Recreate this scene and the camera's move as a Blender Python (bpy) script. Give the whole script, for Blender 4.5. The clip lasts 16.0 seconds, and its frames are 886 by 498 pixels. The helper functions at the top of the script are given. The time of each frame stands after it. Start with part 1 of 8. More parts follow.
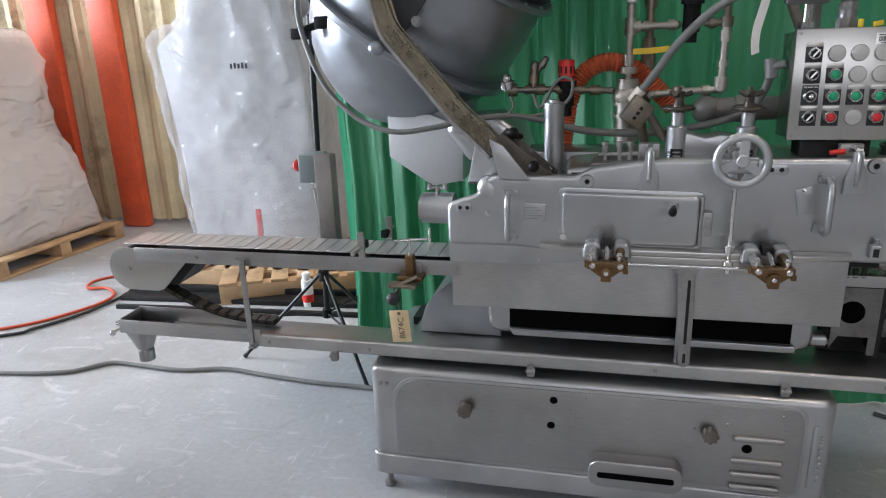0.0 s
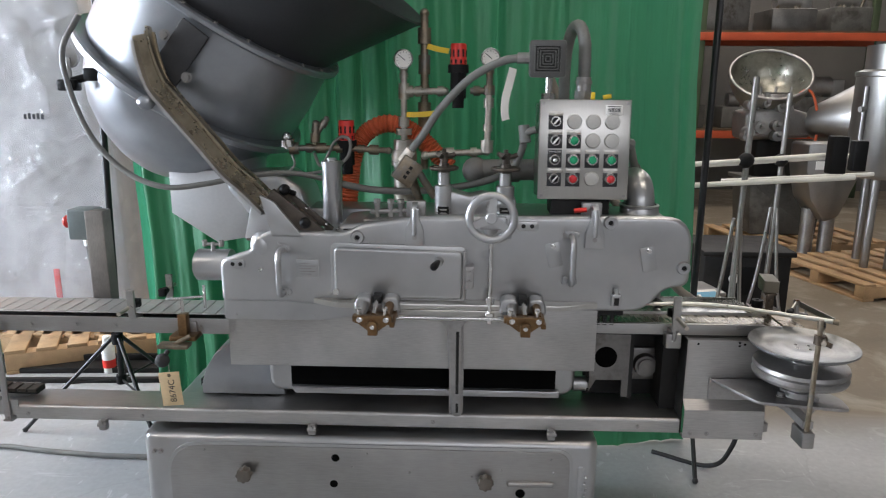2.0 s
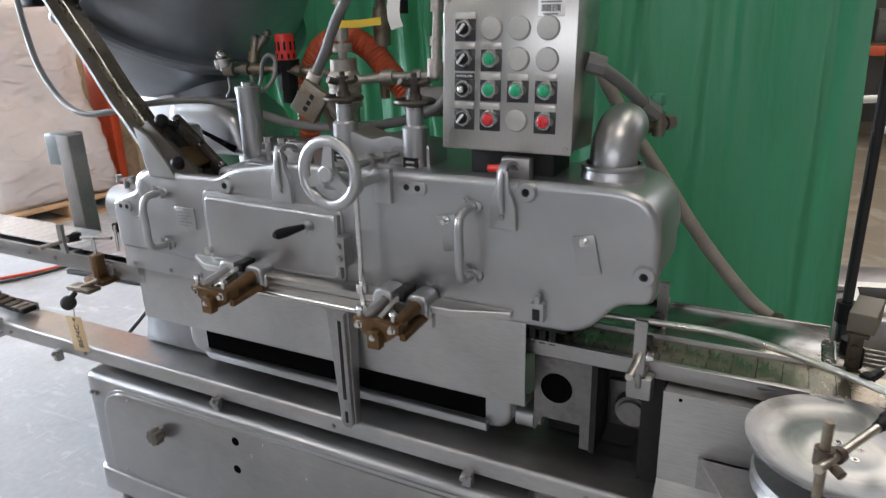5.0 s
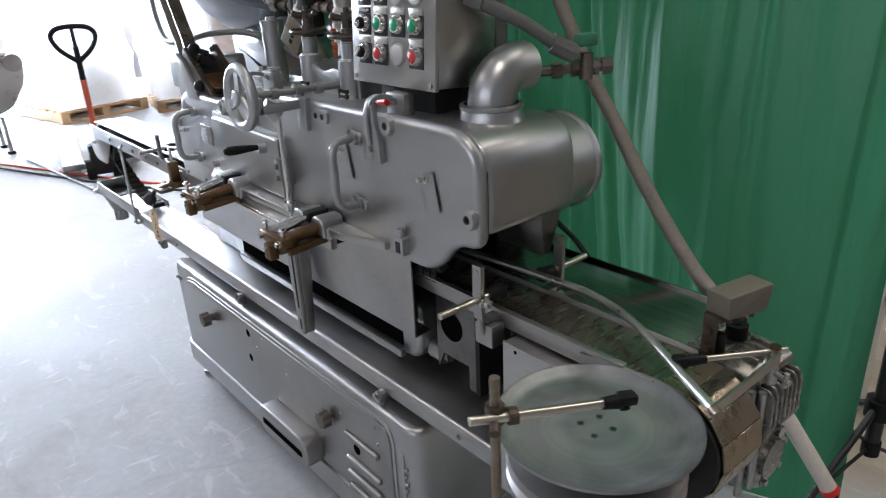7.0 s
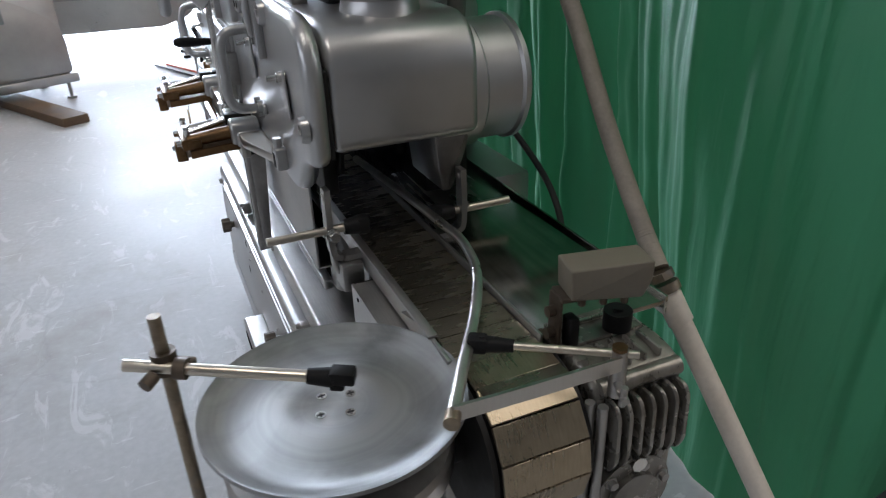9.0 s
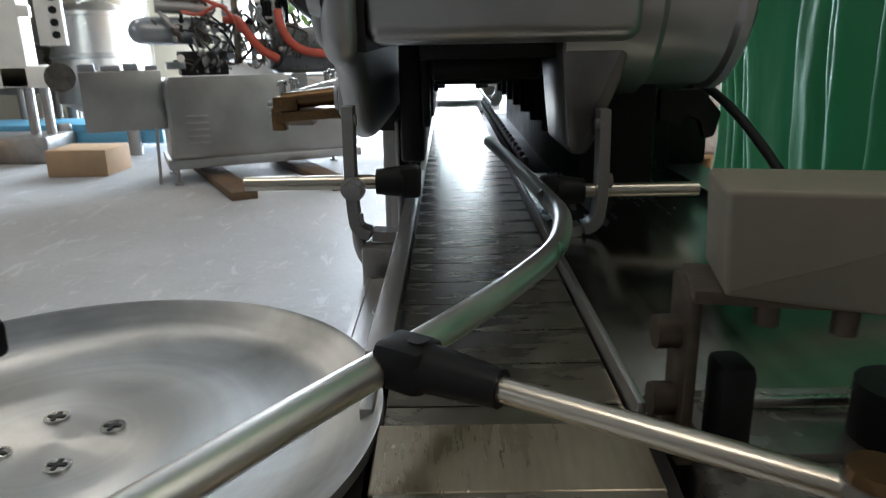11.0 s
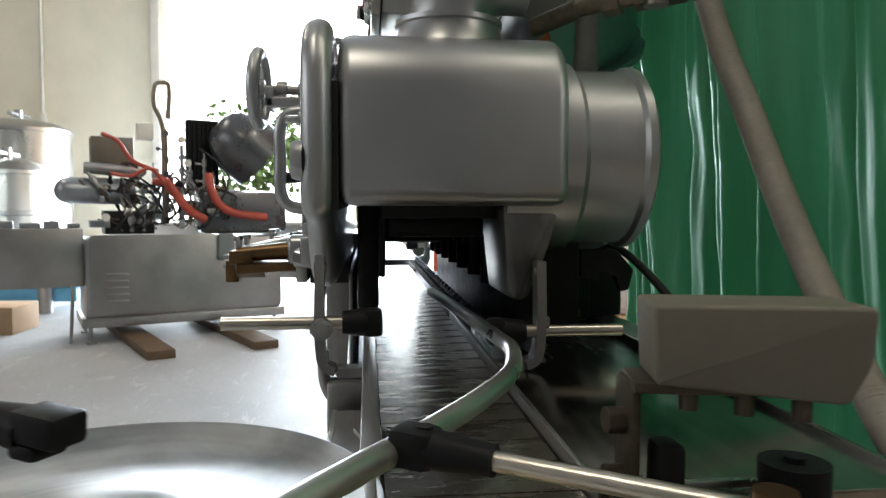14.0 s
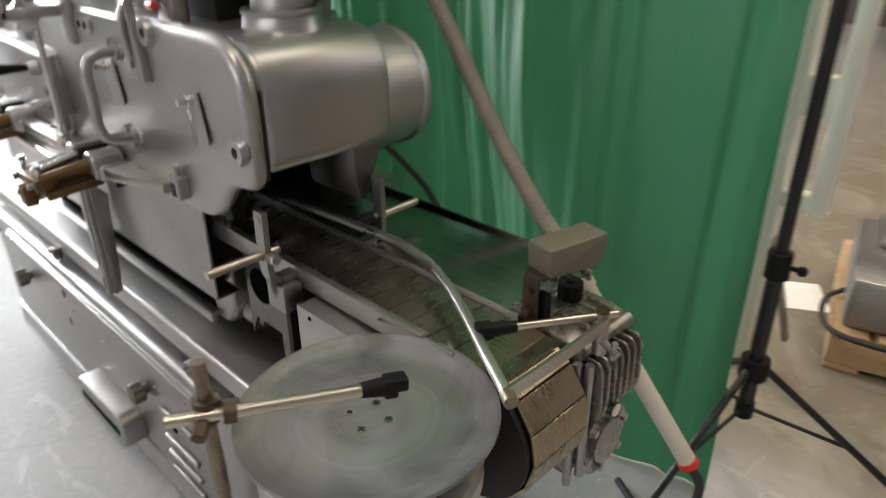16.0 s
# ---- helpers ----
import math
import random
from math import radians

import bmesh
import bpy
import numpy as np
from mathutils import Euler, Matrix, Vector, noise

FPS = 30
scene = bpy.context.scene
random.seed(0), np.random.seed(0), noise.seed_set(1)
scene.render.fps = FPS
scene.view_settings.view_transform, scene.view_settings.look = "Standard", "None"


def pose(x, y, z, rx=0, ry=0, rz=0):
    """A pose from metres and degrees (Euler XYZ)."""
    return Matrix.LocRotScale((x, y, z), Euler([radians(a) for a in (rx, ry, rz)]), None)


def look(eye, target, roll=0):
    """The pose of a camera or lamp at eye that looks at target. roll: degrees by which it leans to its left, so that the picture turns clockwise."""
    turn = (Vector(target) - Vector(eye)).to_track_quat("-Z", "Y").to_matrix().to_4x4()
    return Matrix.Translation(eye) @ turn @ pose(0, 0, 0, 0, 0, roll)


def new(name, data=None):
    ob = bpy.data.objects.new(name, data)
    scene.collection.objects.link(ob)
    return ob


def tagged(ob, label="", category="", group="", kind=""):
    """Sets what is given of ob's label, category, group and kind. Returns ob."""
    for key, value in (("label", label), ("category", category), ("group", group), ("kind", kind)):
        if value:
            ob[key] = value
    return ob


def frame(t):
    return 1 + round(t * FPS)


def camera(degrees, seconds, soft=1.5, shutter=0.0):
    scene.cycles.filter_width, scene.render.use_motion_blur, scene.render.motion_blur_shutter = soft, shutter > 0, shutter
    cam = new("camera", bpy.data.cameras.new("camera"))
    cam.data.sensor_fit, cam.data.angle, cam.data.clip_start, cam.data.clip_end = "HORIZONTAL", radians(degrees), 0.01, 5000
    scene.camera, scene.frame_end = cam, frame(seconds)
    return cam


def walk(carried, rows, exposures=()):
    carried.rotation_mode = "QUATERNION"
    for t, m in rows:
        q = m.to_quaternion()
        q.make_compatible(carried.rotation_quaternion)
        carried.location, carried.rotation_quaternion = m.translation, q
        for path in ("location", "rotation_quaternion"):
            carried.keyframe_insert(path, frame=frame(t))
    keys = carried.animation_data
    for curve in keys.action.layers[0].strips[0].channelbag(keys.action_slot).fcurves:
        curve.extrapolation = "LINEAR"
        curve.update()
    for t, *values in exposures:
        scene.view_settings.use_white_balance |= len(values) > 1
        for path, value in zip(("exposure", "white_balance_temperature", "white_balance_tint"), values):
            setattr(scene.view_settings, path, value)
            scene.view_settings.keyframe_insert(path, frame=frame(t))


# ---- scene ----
cam = camera(65.2, 16.0, soft=1.1, shutter=0.4)
PATH = [
    (0, (0.737, -1.924, 1.521), (0.285, -0.073, 0.913), -2.0),
    (0.5, (0.753, -1.922, 1.519), (0.323, -0.056, 0.941), -1.0),
    (1, (0.81, -1.937, 1.52), (0.66, -0.013, 0.994), 1.0),
    (1.5, (0.856, -1.948, 1.531), (0.811, -0.015, 1.02), 1.5),
    (2, (0.989, -1.913, 1.517), (0.927, 0.034, 1.064), 0.4),
    (2.5, (1.145, -1.858, 1.491), (0.926, 0.072, 1.015), 0.4),
    (3, (1.243, -1.695, 1.455), (0.879, 0.212, 0.975), 0.3),
    (3.5, (1.323, -1.49, 1.491), (0.856, 0.396, 1.018), 0.6),
    (4, (1.438, -1.335, 1.474), (0.904, 0.534, 1.006), 0.1),
    (4.5, (1.611, -1.237, 1.485), (0.913, 0.558, 0.947), -0.8),
    (5, (1.811, -1.119, 1.461), (0.934, 0.555, 0.808), -1.6),
    (5.2, (1.886, -1.092, 1.445), (0.939, 0.535, 0.77), -1.9),
    (7.5, (2.492, -0.621, 1.41), (0.979, 0.425, 0.626), -2.1),
    (8, (2.55, -0.513, 1.382), (0.976, 0.411, 0.565), -1.6),
    (8.2, (2.562, -0.446, 1.368), (0.982, 0.446, 0.527), -1.9),
    (10.5, (2.275, 0.087, 1.075), (0.425, 0.221, 0.329), -1.2),
    (11, (2.194, 0.1, 0.984), (0.275, 0.08, 0.421), -1.1),
    (11.5, (2.174, 0.107, 0.958), (0.193, 0.12, 0.681), 0.2),
    (12, (2.174, 0.107, 0.922), (0.178, 0.186, 0.823), 0.6),
    (12.5, (2.178, 0.106, 0.917), (0.182, 0.227, 0.873), 0.3),
    (13, (2.186, 0.101, 0.924), (0.191, 0.249, 0.891), 0.2),
    (13.5, (2.209, 0.094, 0.933), (0.218, 0.272, 0.893), 0.0),
    (14, (2.272, 0.062, 0.979), (0.287, 0.278, 0.872), 0.2),
    (14.5, (2.363, 0.019, 1.063), (0.467, 0.422, 0.571), 0.9),
    (15, (2.359, -0.076, 1.144), (0.639, 0.57, 0.354), 1.8),
    (15.5, (2.373, -0.185, 1.224), (0.875, 0.716, 0.251), 1.3),
    (16, (2.398, -0.432, 1.316), (1.146, 0.845, 0.42), -0.4),
]
# seconds, stops, kelvin, tint of the clip's own white balance
EXPOSURES = [
    (0.0, 0.46, 6150, 16), (3.0, 0.58, 6280, 15), (5.0, 0.68, 6200, 16), (7.5, 0.5, 6000, 16), (8.2, 0.45, 6000, 16),
    (10.5, 0.15, 6050, 11), (12.5, 0.4, 6600, 10), (14.0, 0.4, 6400, 10), (14.6, 0.12, 6250, 10), (15.5, 0.58, 6250, 9), (16.0, 0.8, 6900, 14),
]
walk(cam, [(t, look(eye, target, roll)) for t, eye, target, roll in PATH], EXPOSURES)

# ---- world, sun, large lights ----
world = bpy.data.worlds.new("world")
scene.world = world
world.use_nodes = True
wn = world.node_tree.nodes
sky = wn.new("ShaderNodeTexSky")
sky.sky_type, sky.sun_disc = "NISHITA", False
sky.sun_elevation, sky.sun_rotation = radians(48), radians(60)
wn["Background"].inputs[1].default_value = 0.12
world.node_tree.links.new(sky.outputs[0], wn["Background"].inputs[0])

sun = new("sun", bpy.data.lights.new("sun", "SUN"))
sun.data.energy, sun.data.angle, sun.data.color = 3.0, radians(0.6), (1.0, 0.95, 0.88)
sun.matrix_world = look((20, 11, 25), (0, 0, 0))


def area_light(eye, target, w, h, watts, color):
    """A rectangular area lamp at eye that shines towards target."""
    a = new("area_light", bpy.data.lights.new("area_light", "AREA"))
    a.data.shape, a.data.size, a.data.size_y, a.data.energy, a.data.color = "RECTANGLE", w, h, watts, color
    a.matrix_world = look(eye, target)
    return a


area_light((-8.55, 0.0, 2.3), (0, 0.0, 1.6), 5.9, 4.4, 1600, (0.80, 0.91, 1.0))
# no openings are seen here: the next two lamps are added
area_light((3.0, -8.5, 3.9), (2.6, 0, 1.4), 7.8, 2.4, 100, (1.0, 0.96, 0.88))
area_light((5.6, 8.9, 4.6), (5.2, 0, 1.2), 6.0, 1.8, 60, (1.0, 0.90, 0.74))
# unseen ceiling lamps added as fill; the long strip is inferred from highlights
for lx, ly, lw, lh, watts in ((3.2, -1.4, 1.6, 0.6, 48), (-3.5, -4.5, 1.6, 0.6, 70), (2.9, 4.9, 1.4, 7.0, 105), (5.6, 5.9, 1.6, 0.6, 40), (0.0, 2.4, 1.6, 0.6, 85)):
    area_light((lx, ly, 6.2), (lx, ly, 0), lw, lh, watts, (1.0, 0.90, 0.74))

# ---- materials ----
def mat(name, base, rough=0.5, metal=0.0, var=0.12, scale=6.0, fine=120.0, bump=0.05, stain=None, stain_at=0.62,
        stretch=(1, 1, 1), rough_var=0.12, coat=0.0, spec=0.5):
    """A worn surface: a base colour with broad stains and fine grain, uneven gloss and slight relief."""
    m = bpy.data.materials.new(name)
    m.use_nodes = True
    t = m.node_tree
    n, l = t.nodes, t.links
    b = n["Principled BSDF"]
    co = n.new("ShaderNodeTexCoord")
    mp = n.new("ShaderNodeMapping")
    mp.inputs["Scale"].default_value = stretch
    l.new(co.outputs["Object"], mp.inputs[0])
    big, small = n.new("ShaderNodeTexNoise"), n.new("ShaderNodeTexNoise")
    big.inputs["Scale"].default_value, big.inputs["Detail"].default_value, big.inputs["Roughness"].default_value = scale, 6, 0.6
    small.inputs["Scale"].default_value, small.inputs["Detail"].default_value = fine, 3
    l.new(co.outputs["Object"], big.inputs[0])
    l.new(mp.outputs[0], small.inputs[0])
    mean = n.new("ShaderNodeMath")
    mean.operation = "MULTIPLY_ADD"
    l.new(small.outputs[0], mean.inputs[0])
    mean.inputs[1].default_value = 0.45
    l.new(big.outputs[0], mean.inputs[2])
    ramp = n.new("ShaderNodeValToRGB")
    e = ramp.color_ramp.elements
    e[0].position, e[1].position = 0.5, 0.95
    e[0].color = (*[max(c * (1 - var), 0) for c in base], 1)
    e[1].color = (*[min(c * (1 + var), 1) for c in base], 1)
    l.new(mean.outputs[0], ramp.inputs[0])
    color = ramp.outputs[0]
    if stain:
        spot = n.new("ShaderNodeTexNoise")
        spot.inputs["Scale"].default_value, spot.inputs["Detail"].default_value = scale * 0.45, 8
        spot.inputs["Roughness"].default_value = 0.7
        l.new(co.outputs["Object"], spot.inputs[0])
        cut = n.new("ShaderNodeMapRange")
        cut.inputs[1].default_value, cut.inputs[2].default_value = stain_at, stain_at + 0.12
        l.new(spot.outputs[0], cut.inputs[0])
        mix = n.new("ShaderNodeMix")
        mix.data_type = "RGBA"
        l.new(cut.outputs[0], mix.inputs[0])
        l.new(color, mix.inputs[6])
        mix.inputs[7].default_value = (*stain, 1)
        color = mix.outputs[2]
    l.new(color, b.inputs["Base Color"])
    rr = n.new("ShaderNodeMapRange")
    rr.inputs[1].default_value, rr.inputs[2].default_value = 0.4, 1.0
    rr.inputs[3].default_value, rr.inputs[4].default_value = max(rough - rough_var, 0.03), min(rough + rough_var, 1)
    l.new(mean.outputs[0], rr.inputs[0])
    l.new(rr.outputs[0], b.inputs["Roughness"])
    b.inputs["Metallic"].default_value, b.inputs["Coat Weight"].default_value = metal, coat
    b.inputs["Specular IOR Level"].default_value = spec
    if bump:
        bp = n.new("ShaderNodeBump")
        bp.inputs["Strength"].default_value, bp.inputs["Distance"].default_value = bump, 0.004
        l.new(mean.outputs[0], bp.inputs["Height"])
        l.new(bp.outputs[0], b.inputs["Normal"])
    return m


CAST = mat("silver_painted_casting", (0.41, 0.412, 0.412), 0.35, 0.9, 0.15, 2.2, 9, 0.0, rough_var=0.10, coat=0.12)
# lighter copy of brushed_stainless: polished parts, and parts toned up for brighter light
STEEL_B = mat("lightened_stainless", (0.46, 0.447, 0.42), 0.30, 1.0, 0.08, 4, 30, 0.0, stretch=(14, 14, 1), rough_var=0.06)
STEEL = mat("brushed_stainless", (0.36, 0.352, 0.34), 0.38, 1.0, 0.14, 4, 30, 0.0, stretch=(1, 14, 14), rough_var=0.08)
STEEL_V = mat("brushed_stainless_sheet", (0.44, 0.432, 0.418), 0.40, 1.0, 0.2, 4, 30, 0.0, stretch=(1, 14, 14), rough_var=0.1)
DULL = mat("dull_steel", (0.34, 0.33, 0.32), 0.42, 0.9, 0.2, 8, 90, 0.06, stain=(0.16, 0.12, 0.09))
# darker copy of dull_steel; on the rear leg it paints in shade
DULL_D = mat("darkened_dull_steel", (0.19, 0.183, 0.175), 0.38, 0.9, 0.25, 8, 60, 0.03, stain=(0.09, 0.075, 0.06), stain_at=0.55)
ROD = mat("nickel_plated_rod", (0.60, 0.55, 0.47), 0.3, 1.0, 0.06, 8, 30, 0.0, rough_var=0.05)
POSTM = mat("weathered_channel_post", (0.23, 0.21, 0.19), 0.6, 0.3, 0.3, 8, 70, 0.1, stretch=(6, 6, 1))
CHROME = mat("bright_steel", (0.66, 0.65, 0.63), 0.16, 1.0, 0.08, 20, 200, 0.0, rough_var=0.06)
# dark metal; also fills gaps, slots and bores in place of their shade
DARK = mat("greasy_metal_and_shade", (0.014, 0.0135, 0.013), 0.55, 0.0, 0.4, 12, 90, 0.1, spec=0.25)
# flat black, painted on where shade fills ports, slots and hollows
HOLE_SHADE = mat("painted_hole_shade", (0.004, 0.004, 0.004), 0.9, 0, 0.2, 12, 60, 0.0, spec=0.0)
NEAR_BLACK = mat("near_black_coat", (0.009, 0.009, 0.009), 0.42, 0, 0.4, 16, 70, 0.3, spec=0.25)
BLACK = mat("black_plastic", (0.007, 0.007, 0.0075), 0.5, 0, 0.2, 20, 200, 0.03, spec=0.18)
RUBBER = mat("black_rubber", (0.022, 0.022, 0.023), 0.65, 0, 0.3, 15, 200, 0.05)
BRONZE = mat("aged_bronze", (0.165, 0.098, 0.046), 0.38, 0.85, 0.3, 18, 140, 0.12, stain=(0.12, 0.075, 0.04), stain_at=0.52)
RUSTY = mat("rusty_bracket_steel", (0.085, 0.066, 0.05), 0.5, 0.7, 0.4, 25, 150, 0.15, stain=(0.26, 0.19, 0.125), stain_at=0.58)
IRON = mat("dark_iron_handle", (0.075, 0.063, 0.052), 0.42, 0.7, 0.35, 25, 150, 0.12, stain=(0.17, 0.14, 0.11), stain_at=0.58)
BRASS = mat("tarnished_pipe_fitting", (0.225, 0.185, 0.135), 0.42, 0.85, 0.35, 22, 150, 0.1, stain=(0.20, 0.19, 0.175), stain_at=0.5)
HOPPER = mat("grey_cast_hopper", (0.31, 0.325, 0.345), 0.33, 0.7, 0.1, 3, 30, 0.0, rough_var=0.06)
FUNNEL = mat("dark_hopper_funnel", (0.04, 0.041, 0.044), 0.5, 0.3, 0.25, 4, 120, 0.06)
ARM = mat("oily_stainless_arm", (0.31, 0.265, 0.195), 0.28, 0.95, 0.25, 8, 60, 0.04, stain=(0.19, 0.155, 0.11), stain_at=0.55)
GREYBOX = mat("grey_green_enclosure_paint", (0.145, 0.128, 0.097), 0.5, 0, 0.1, 6, 150, 0.05)
HORNP = mat("dark_grey_horn_paint", (0.085, 0.085, 0.082), 0.42, 0.1, 0.12, 12, 150, 0.04)
EBOX = mat("blue_grey_enclosure_paint", (0.17, 0.20, 0.20), 0.45, 0, 0.1, 8, 150, 0.05)
DECK = mat("dark_green_grey_deck", (0.36, 0.355, 0.32), 0.22, 1.0, 0.5, 3, 26, 0.0, stain=(0.15, 0.14, 0.12), stain_at=0.6, stretch=(0.12, 2.4, 1), rough_var=0.14)
BELT = mat("oily_slat_chain", (0.33, 0.30, 0.235), 0.27, 0.95, 0.25, 9, 25, 0.0, stain=(0.13, 0.095, 0.06), stain_at=0.5, stretch=(5, 1, 1))
BELT_D = mat("stained_pale_slat", (0.34, 0.285, 0.205), 0.30, 0.9, 0.25, 9, 40, 0.0, stain=(0.17, 0.135, 0.09), stain_at=0.56, stretch=(1, 8, 1))
BELT_L = mat("clean_slat_chain", (0.52, 0.51, 0.49), 0.48, 0.9, 0.2, 10, 60, 0.04)
DISC = mat("spun_aluminium", (0.47, 0.47, 0.455), 0.32, 0.8, 0.08, 9, 40, 0.02)


def spun(m, x, y):
    """Adds turning marks and smears that run in circles round (x, y)."""
    n, l = m.node_tree.nodes, m.node_tree.links
    b = n["Principled BSDF"]
    co, mp = n.new("ShaderNodeTexCoord"), n.new("ShaderNodeMapping")
    mp.inputs["Location"].default_value = (-x, -y, 0)
    l.new(co.outputs["Object"], mp.inputs[0])
    gr = n.new("ShaderNodeVectorMath")
    gr.operation = "LENGTH"
    flat = n.new("ShaderNodeVectorMath")
    flat.operation = "MULTIPLY"
    flat.inputs[1].default_value = (1, 1, 0)
    l.new(mp.outputs[0], flat.inputs[0])
    l.new(flat.outputs[0], gr.inputs[0])
    ns, wob = n.new("ShaderNodeTexNoise"), n.new("ShaderNodeTexNoise")
    ns.noise_dimensions = "1D"
    ns.inputs["Scale"].default_value, ns.inputs["Detail"].default_value = 24, 5
    wob.inputs["Scale"].default_value = 12
    l.new(co.outputs["Object"], wob.inputs[0])
    ad = n.new("ShaderNodeMath")
    ad.operation = "MULTIPLY_ADD"
    ad.inputs[1].default_value = 0.012
    l.new(wob.outputs[0], ad.inputs[0])
    l.new(gr.outputs["Value"], ad.inputs[2])
    l.new(ad.outputs[0], ns.inputs["W"])
    rp = n.new("ShaderNodeValToRGB")
    rp.color_ramp.elements[0].position, rp.color_ramp.elements[1].position = 0.36, 0.62
    blot = n.new("ShaderNodeTexNoise")
    blot.inputs["Scale"].default_value, blot.inputs["Detail"].default_value, blot.inputs["Distortion"].default_value = 9, 5, 0.8
    l.new(co.outputs["Object"], blot.inputs[0])
    bl = n.new("ShaderNodeMapRange")
    bl.inputs[1].default_value, bl.inputs[2].default_value, bl.inputs[3].default_value, bl.inputs[4].default_value = 0.42, 0.66, 1.0, 0.5
    l.new(blot.outputs[0], bl.inputs[0])
    smear = n.new("ShaderNodeVectorMath")
    smear.operation = "SCALE"
    rp.color_ramp.elements[0].color, rp.color_ramp.elements[1].color = (0.30, 0.305, 0.305, 1), (0.42, 0.425, 0.42, 1)
    l.new(ns.outputs[0], rp.inputs[0])
    l.new(rp.outputs[0], smear.inputs[0])
    l.new(bl.outputs[0], smear.inputs["Scale"])
    l.new(smear.outputs[0], b.inputs["Base Color"])
    rr = n.new("ShaderNodeMapRange")
    rr.inputs[1].default_value, rr.inputs[2].default_value, rr.inputs[3].default_value, rr.inputs[4].default_value = 0.3, 0.7, 0.42, 0.28
    l.new(ns.outputs[0], rr.inputs[0])
    l.new(rr.outputs[0], b.inputs["Roughness"])
    tan = n.new("ShaderNodeTangent")
    tan.direction_type, tan.axis = "RADIAL", "Z"
    l.new(tan.outputs[0], b.inputs["Tangent"])
    b.inputs["Anisotropic"].default_value = 0.6


spun(DISC, 1.931, -0.071)
GUIDE = mat("satin_steel_guide_tube", (0.66, 0.65, 0.61), 0.32, 1.0, 0.1, 12, 40, 0.0)
HOSEG = mat("grey_liquidtight_conduit", (0.15, 0.15, 0.14), 0.42, 0, 0.15, 20, 150, 0.05)
HOSEP = mat("beige_ribbed_conduit", (0.25, 0.22, 0.18), 0.55, 0, 0.2, 20, 150, 0.05)
PVC = mat("white_pvc_pipe", (0.62, 0.57, 0.50), 0.4, 0, 0.12, 10, 150, 0.03)
HOSER = mat("orange_red_air_hose", (0.62, 0.085, 0.03), 0.4, 0, 0.12, 20, 150, 0.02)
ORANGE = mat("orange_silicone_duct", (0.52, 0.10, 0.035), 0.55, 0, 0.2, 30, 150, 0.05)
RED = mat("red_plastic", (0.62, 0.03, 0.02), 0.4, 0, 0.12, 20, 150, 0.02)
GREENB = mat("green_lens", (0.01, 0.30, 0.13), 0.3, 0, 0.08, 20, 150, 0.0)
REDB = mat("red_lens", (0.55, 0.02, 0.025), 0.3, 0, 0.08, 20, 150, 0.0)
YELLOW = mat("yellow_vinyl", (0.72, 0.50, 0.02), 0.45, 0, 0.12, 20, 150, 0.02)
WHITE = mat("white_paper", (0.78, 0.77, 0.73), 0.7, 0, 0.05, 20, 150, 0.02)
WPAINT = mat("white_painted_steel", (0.74, 0.72, 0.66), 0.5, 0, 0.08, 6, 100, 0.03, stain=(0.5, 0.45, 0.38), stain_at=0.68)
PLATE = mat("engraved_plate", (0.5, 0.48, 0.44), 0.35, 0.9, 0.15, 20, 200, 0.08)
TAG = mat("manila_card", (0.62, 0.47, 0.28), 0.75, 0, 0.08, 25, 200, 0.03)
INK = mat("black_ink", (0.02, 0.02, 0.025), 0.6, 0, 0.1, 20, 200, 0.0)
WOOD = mat("pallet_wood", (0.46, 0.30, 0.16), 0.7, 0, 0.3, 5, 50, 0.15, stain=(0.22, 0.14, 0.08), stain_at=0.6, stretch=(1, 10, 10))
CARD = mat("brown_cardboard", (0.42, 0.27, 0.15), 0.75, 0, 0.12, 6, 100, 0.04)
TIMBER = mat("dark_timber", (0.11, 0.07, 0.04), 0.7, 0, 0.3, 5, 50, 0.12)
WALLC = mat("cream_wall_paint", (0.78, 0.73, 0.60), 0.7, 0, 0.06, 2, 60, 0.05, stain=(0.60, 0.54, 0.42), stain_at=0.66)
RUST = mat("stained_tan_sheeting", (0.60, 0.50, 0.31), 0.6, 0, 0.22, 2.5, 50, 0.1, stain=(0.20, 0.135, 0.07), stain_at=0.57, stretch=(6, 6, 1))
REDP = mat("faded_red_paint", (0.68, 0.10, 0.035), 0.5, 0, 0.25, 3, 60, 0.06, stain=(0.32, 0.09, 0.05), stain_at=0.58)
ORANGEP = mat("orange_rack_paint", (0.50, 0.085, 0.03), 0.5, 0, 0.12, 5, 80, 0.03)
BLUEP = mat("blue_painted_steel", (0.10, 0.30, 0.45), 0.5, 0, 0.15, 5, 80, 0.04)
BLACKP = mat("black_painted_tube", (0.012, 0.012, 0.013), 0.35, 0.2, 0.2, 20, 150, 0.02)
# ceiling and hall walls, toned dark so that they bounce less light
CEIL = mat("grey_ceiling_sheeting", (0.24, 0.24, 0.235), 0.7, 0, 0.08, 2, 50, 0.03)
BLOCK = mat("grey_block_wall", (0.15, 0.146, 0.138), 0.75, 0, 0.12, 2, 60, 0.08)
ASPHALT = mat("sunlit_yard_paving", (0.30, 0.29, 0.27), 0.8, 0, 0.15, 1, 40, 0.1)
LEAF = mat("tree_leaves", (0.12, 0.20, 0.05), 0.6, 0, 0.4, 3, 40, 0.0)
BARK = mat("tree_bark", (0.12, 0.09, 0.06), 0.85, 0, 0.3, 6, 60, 0.2)
GAUGE = mat("gauge_face", (0.78, 0.77, 0.72), 0.35, 0, 0.04, 20, 150, 0.0)
LABELW = mat("white_label", (0.80, 0.79, 0.76), 0.5, 0, 0.04, 20, 150, 0.0)


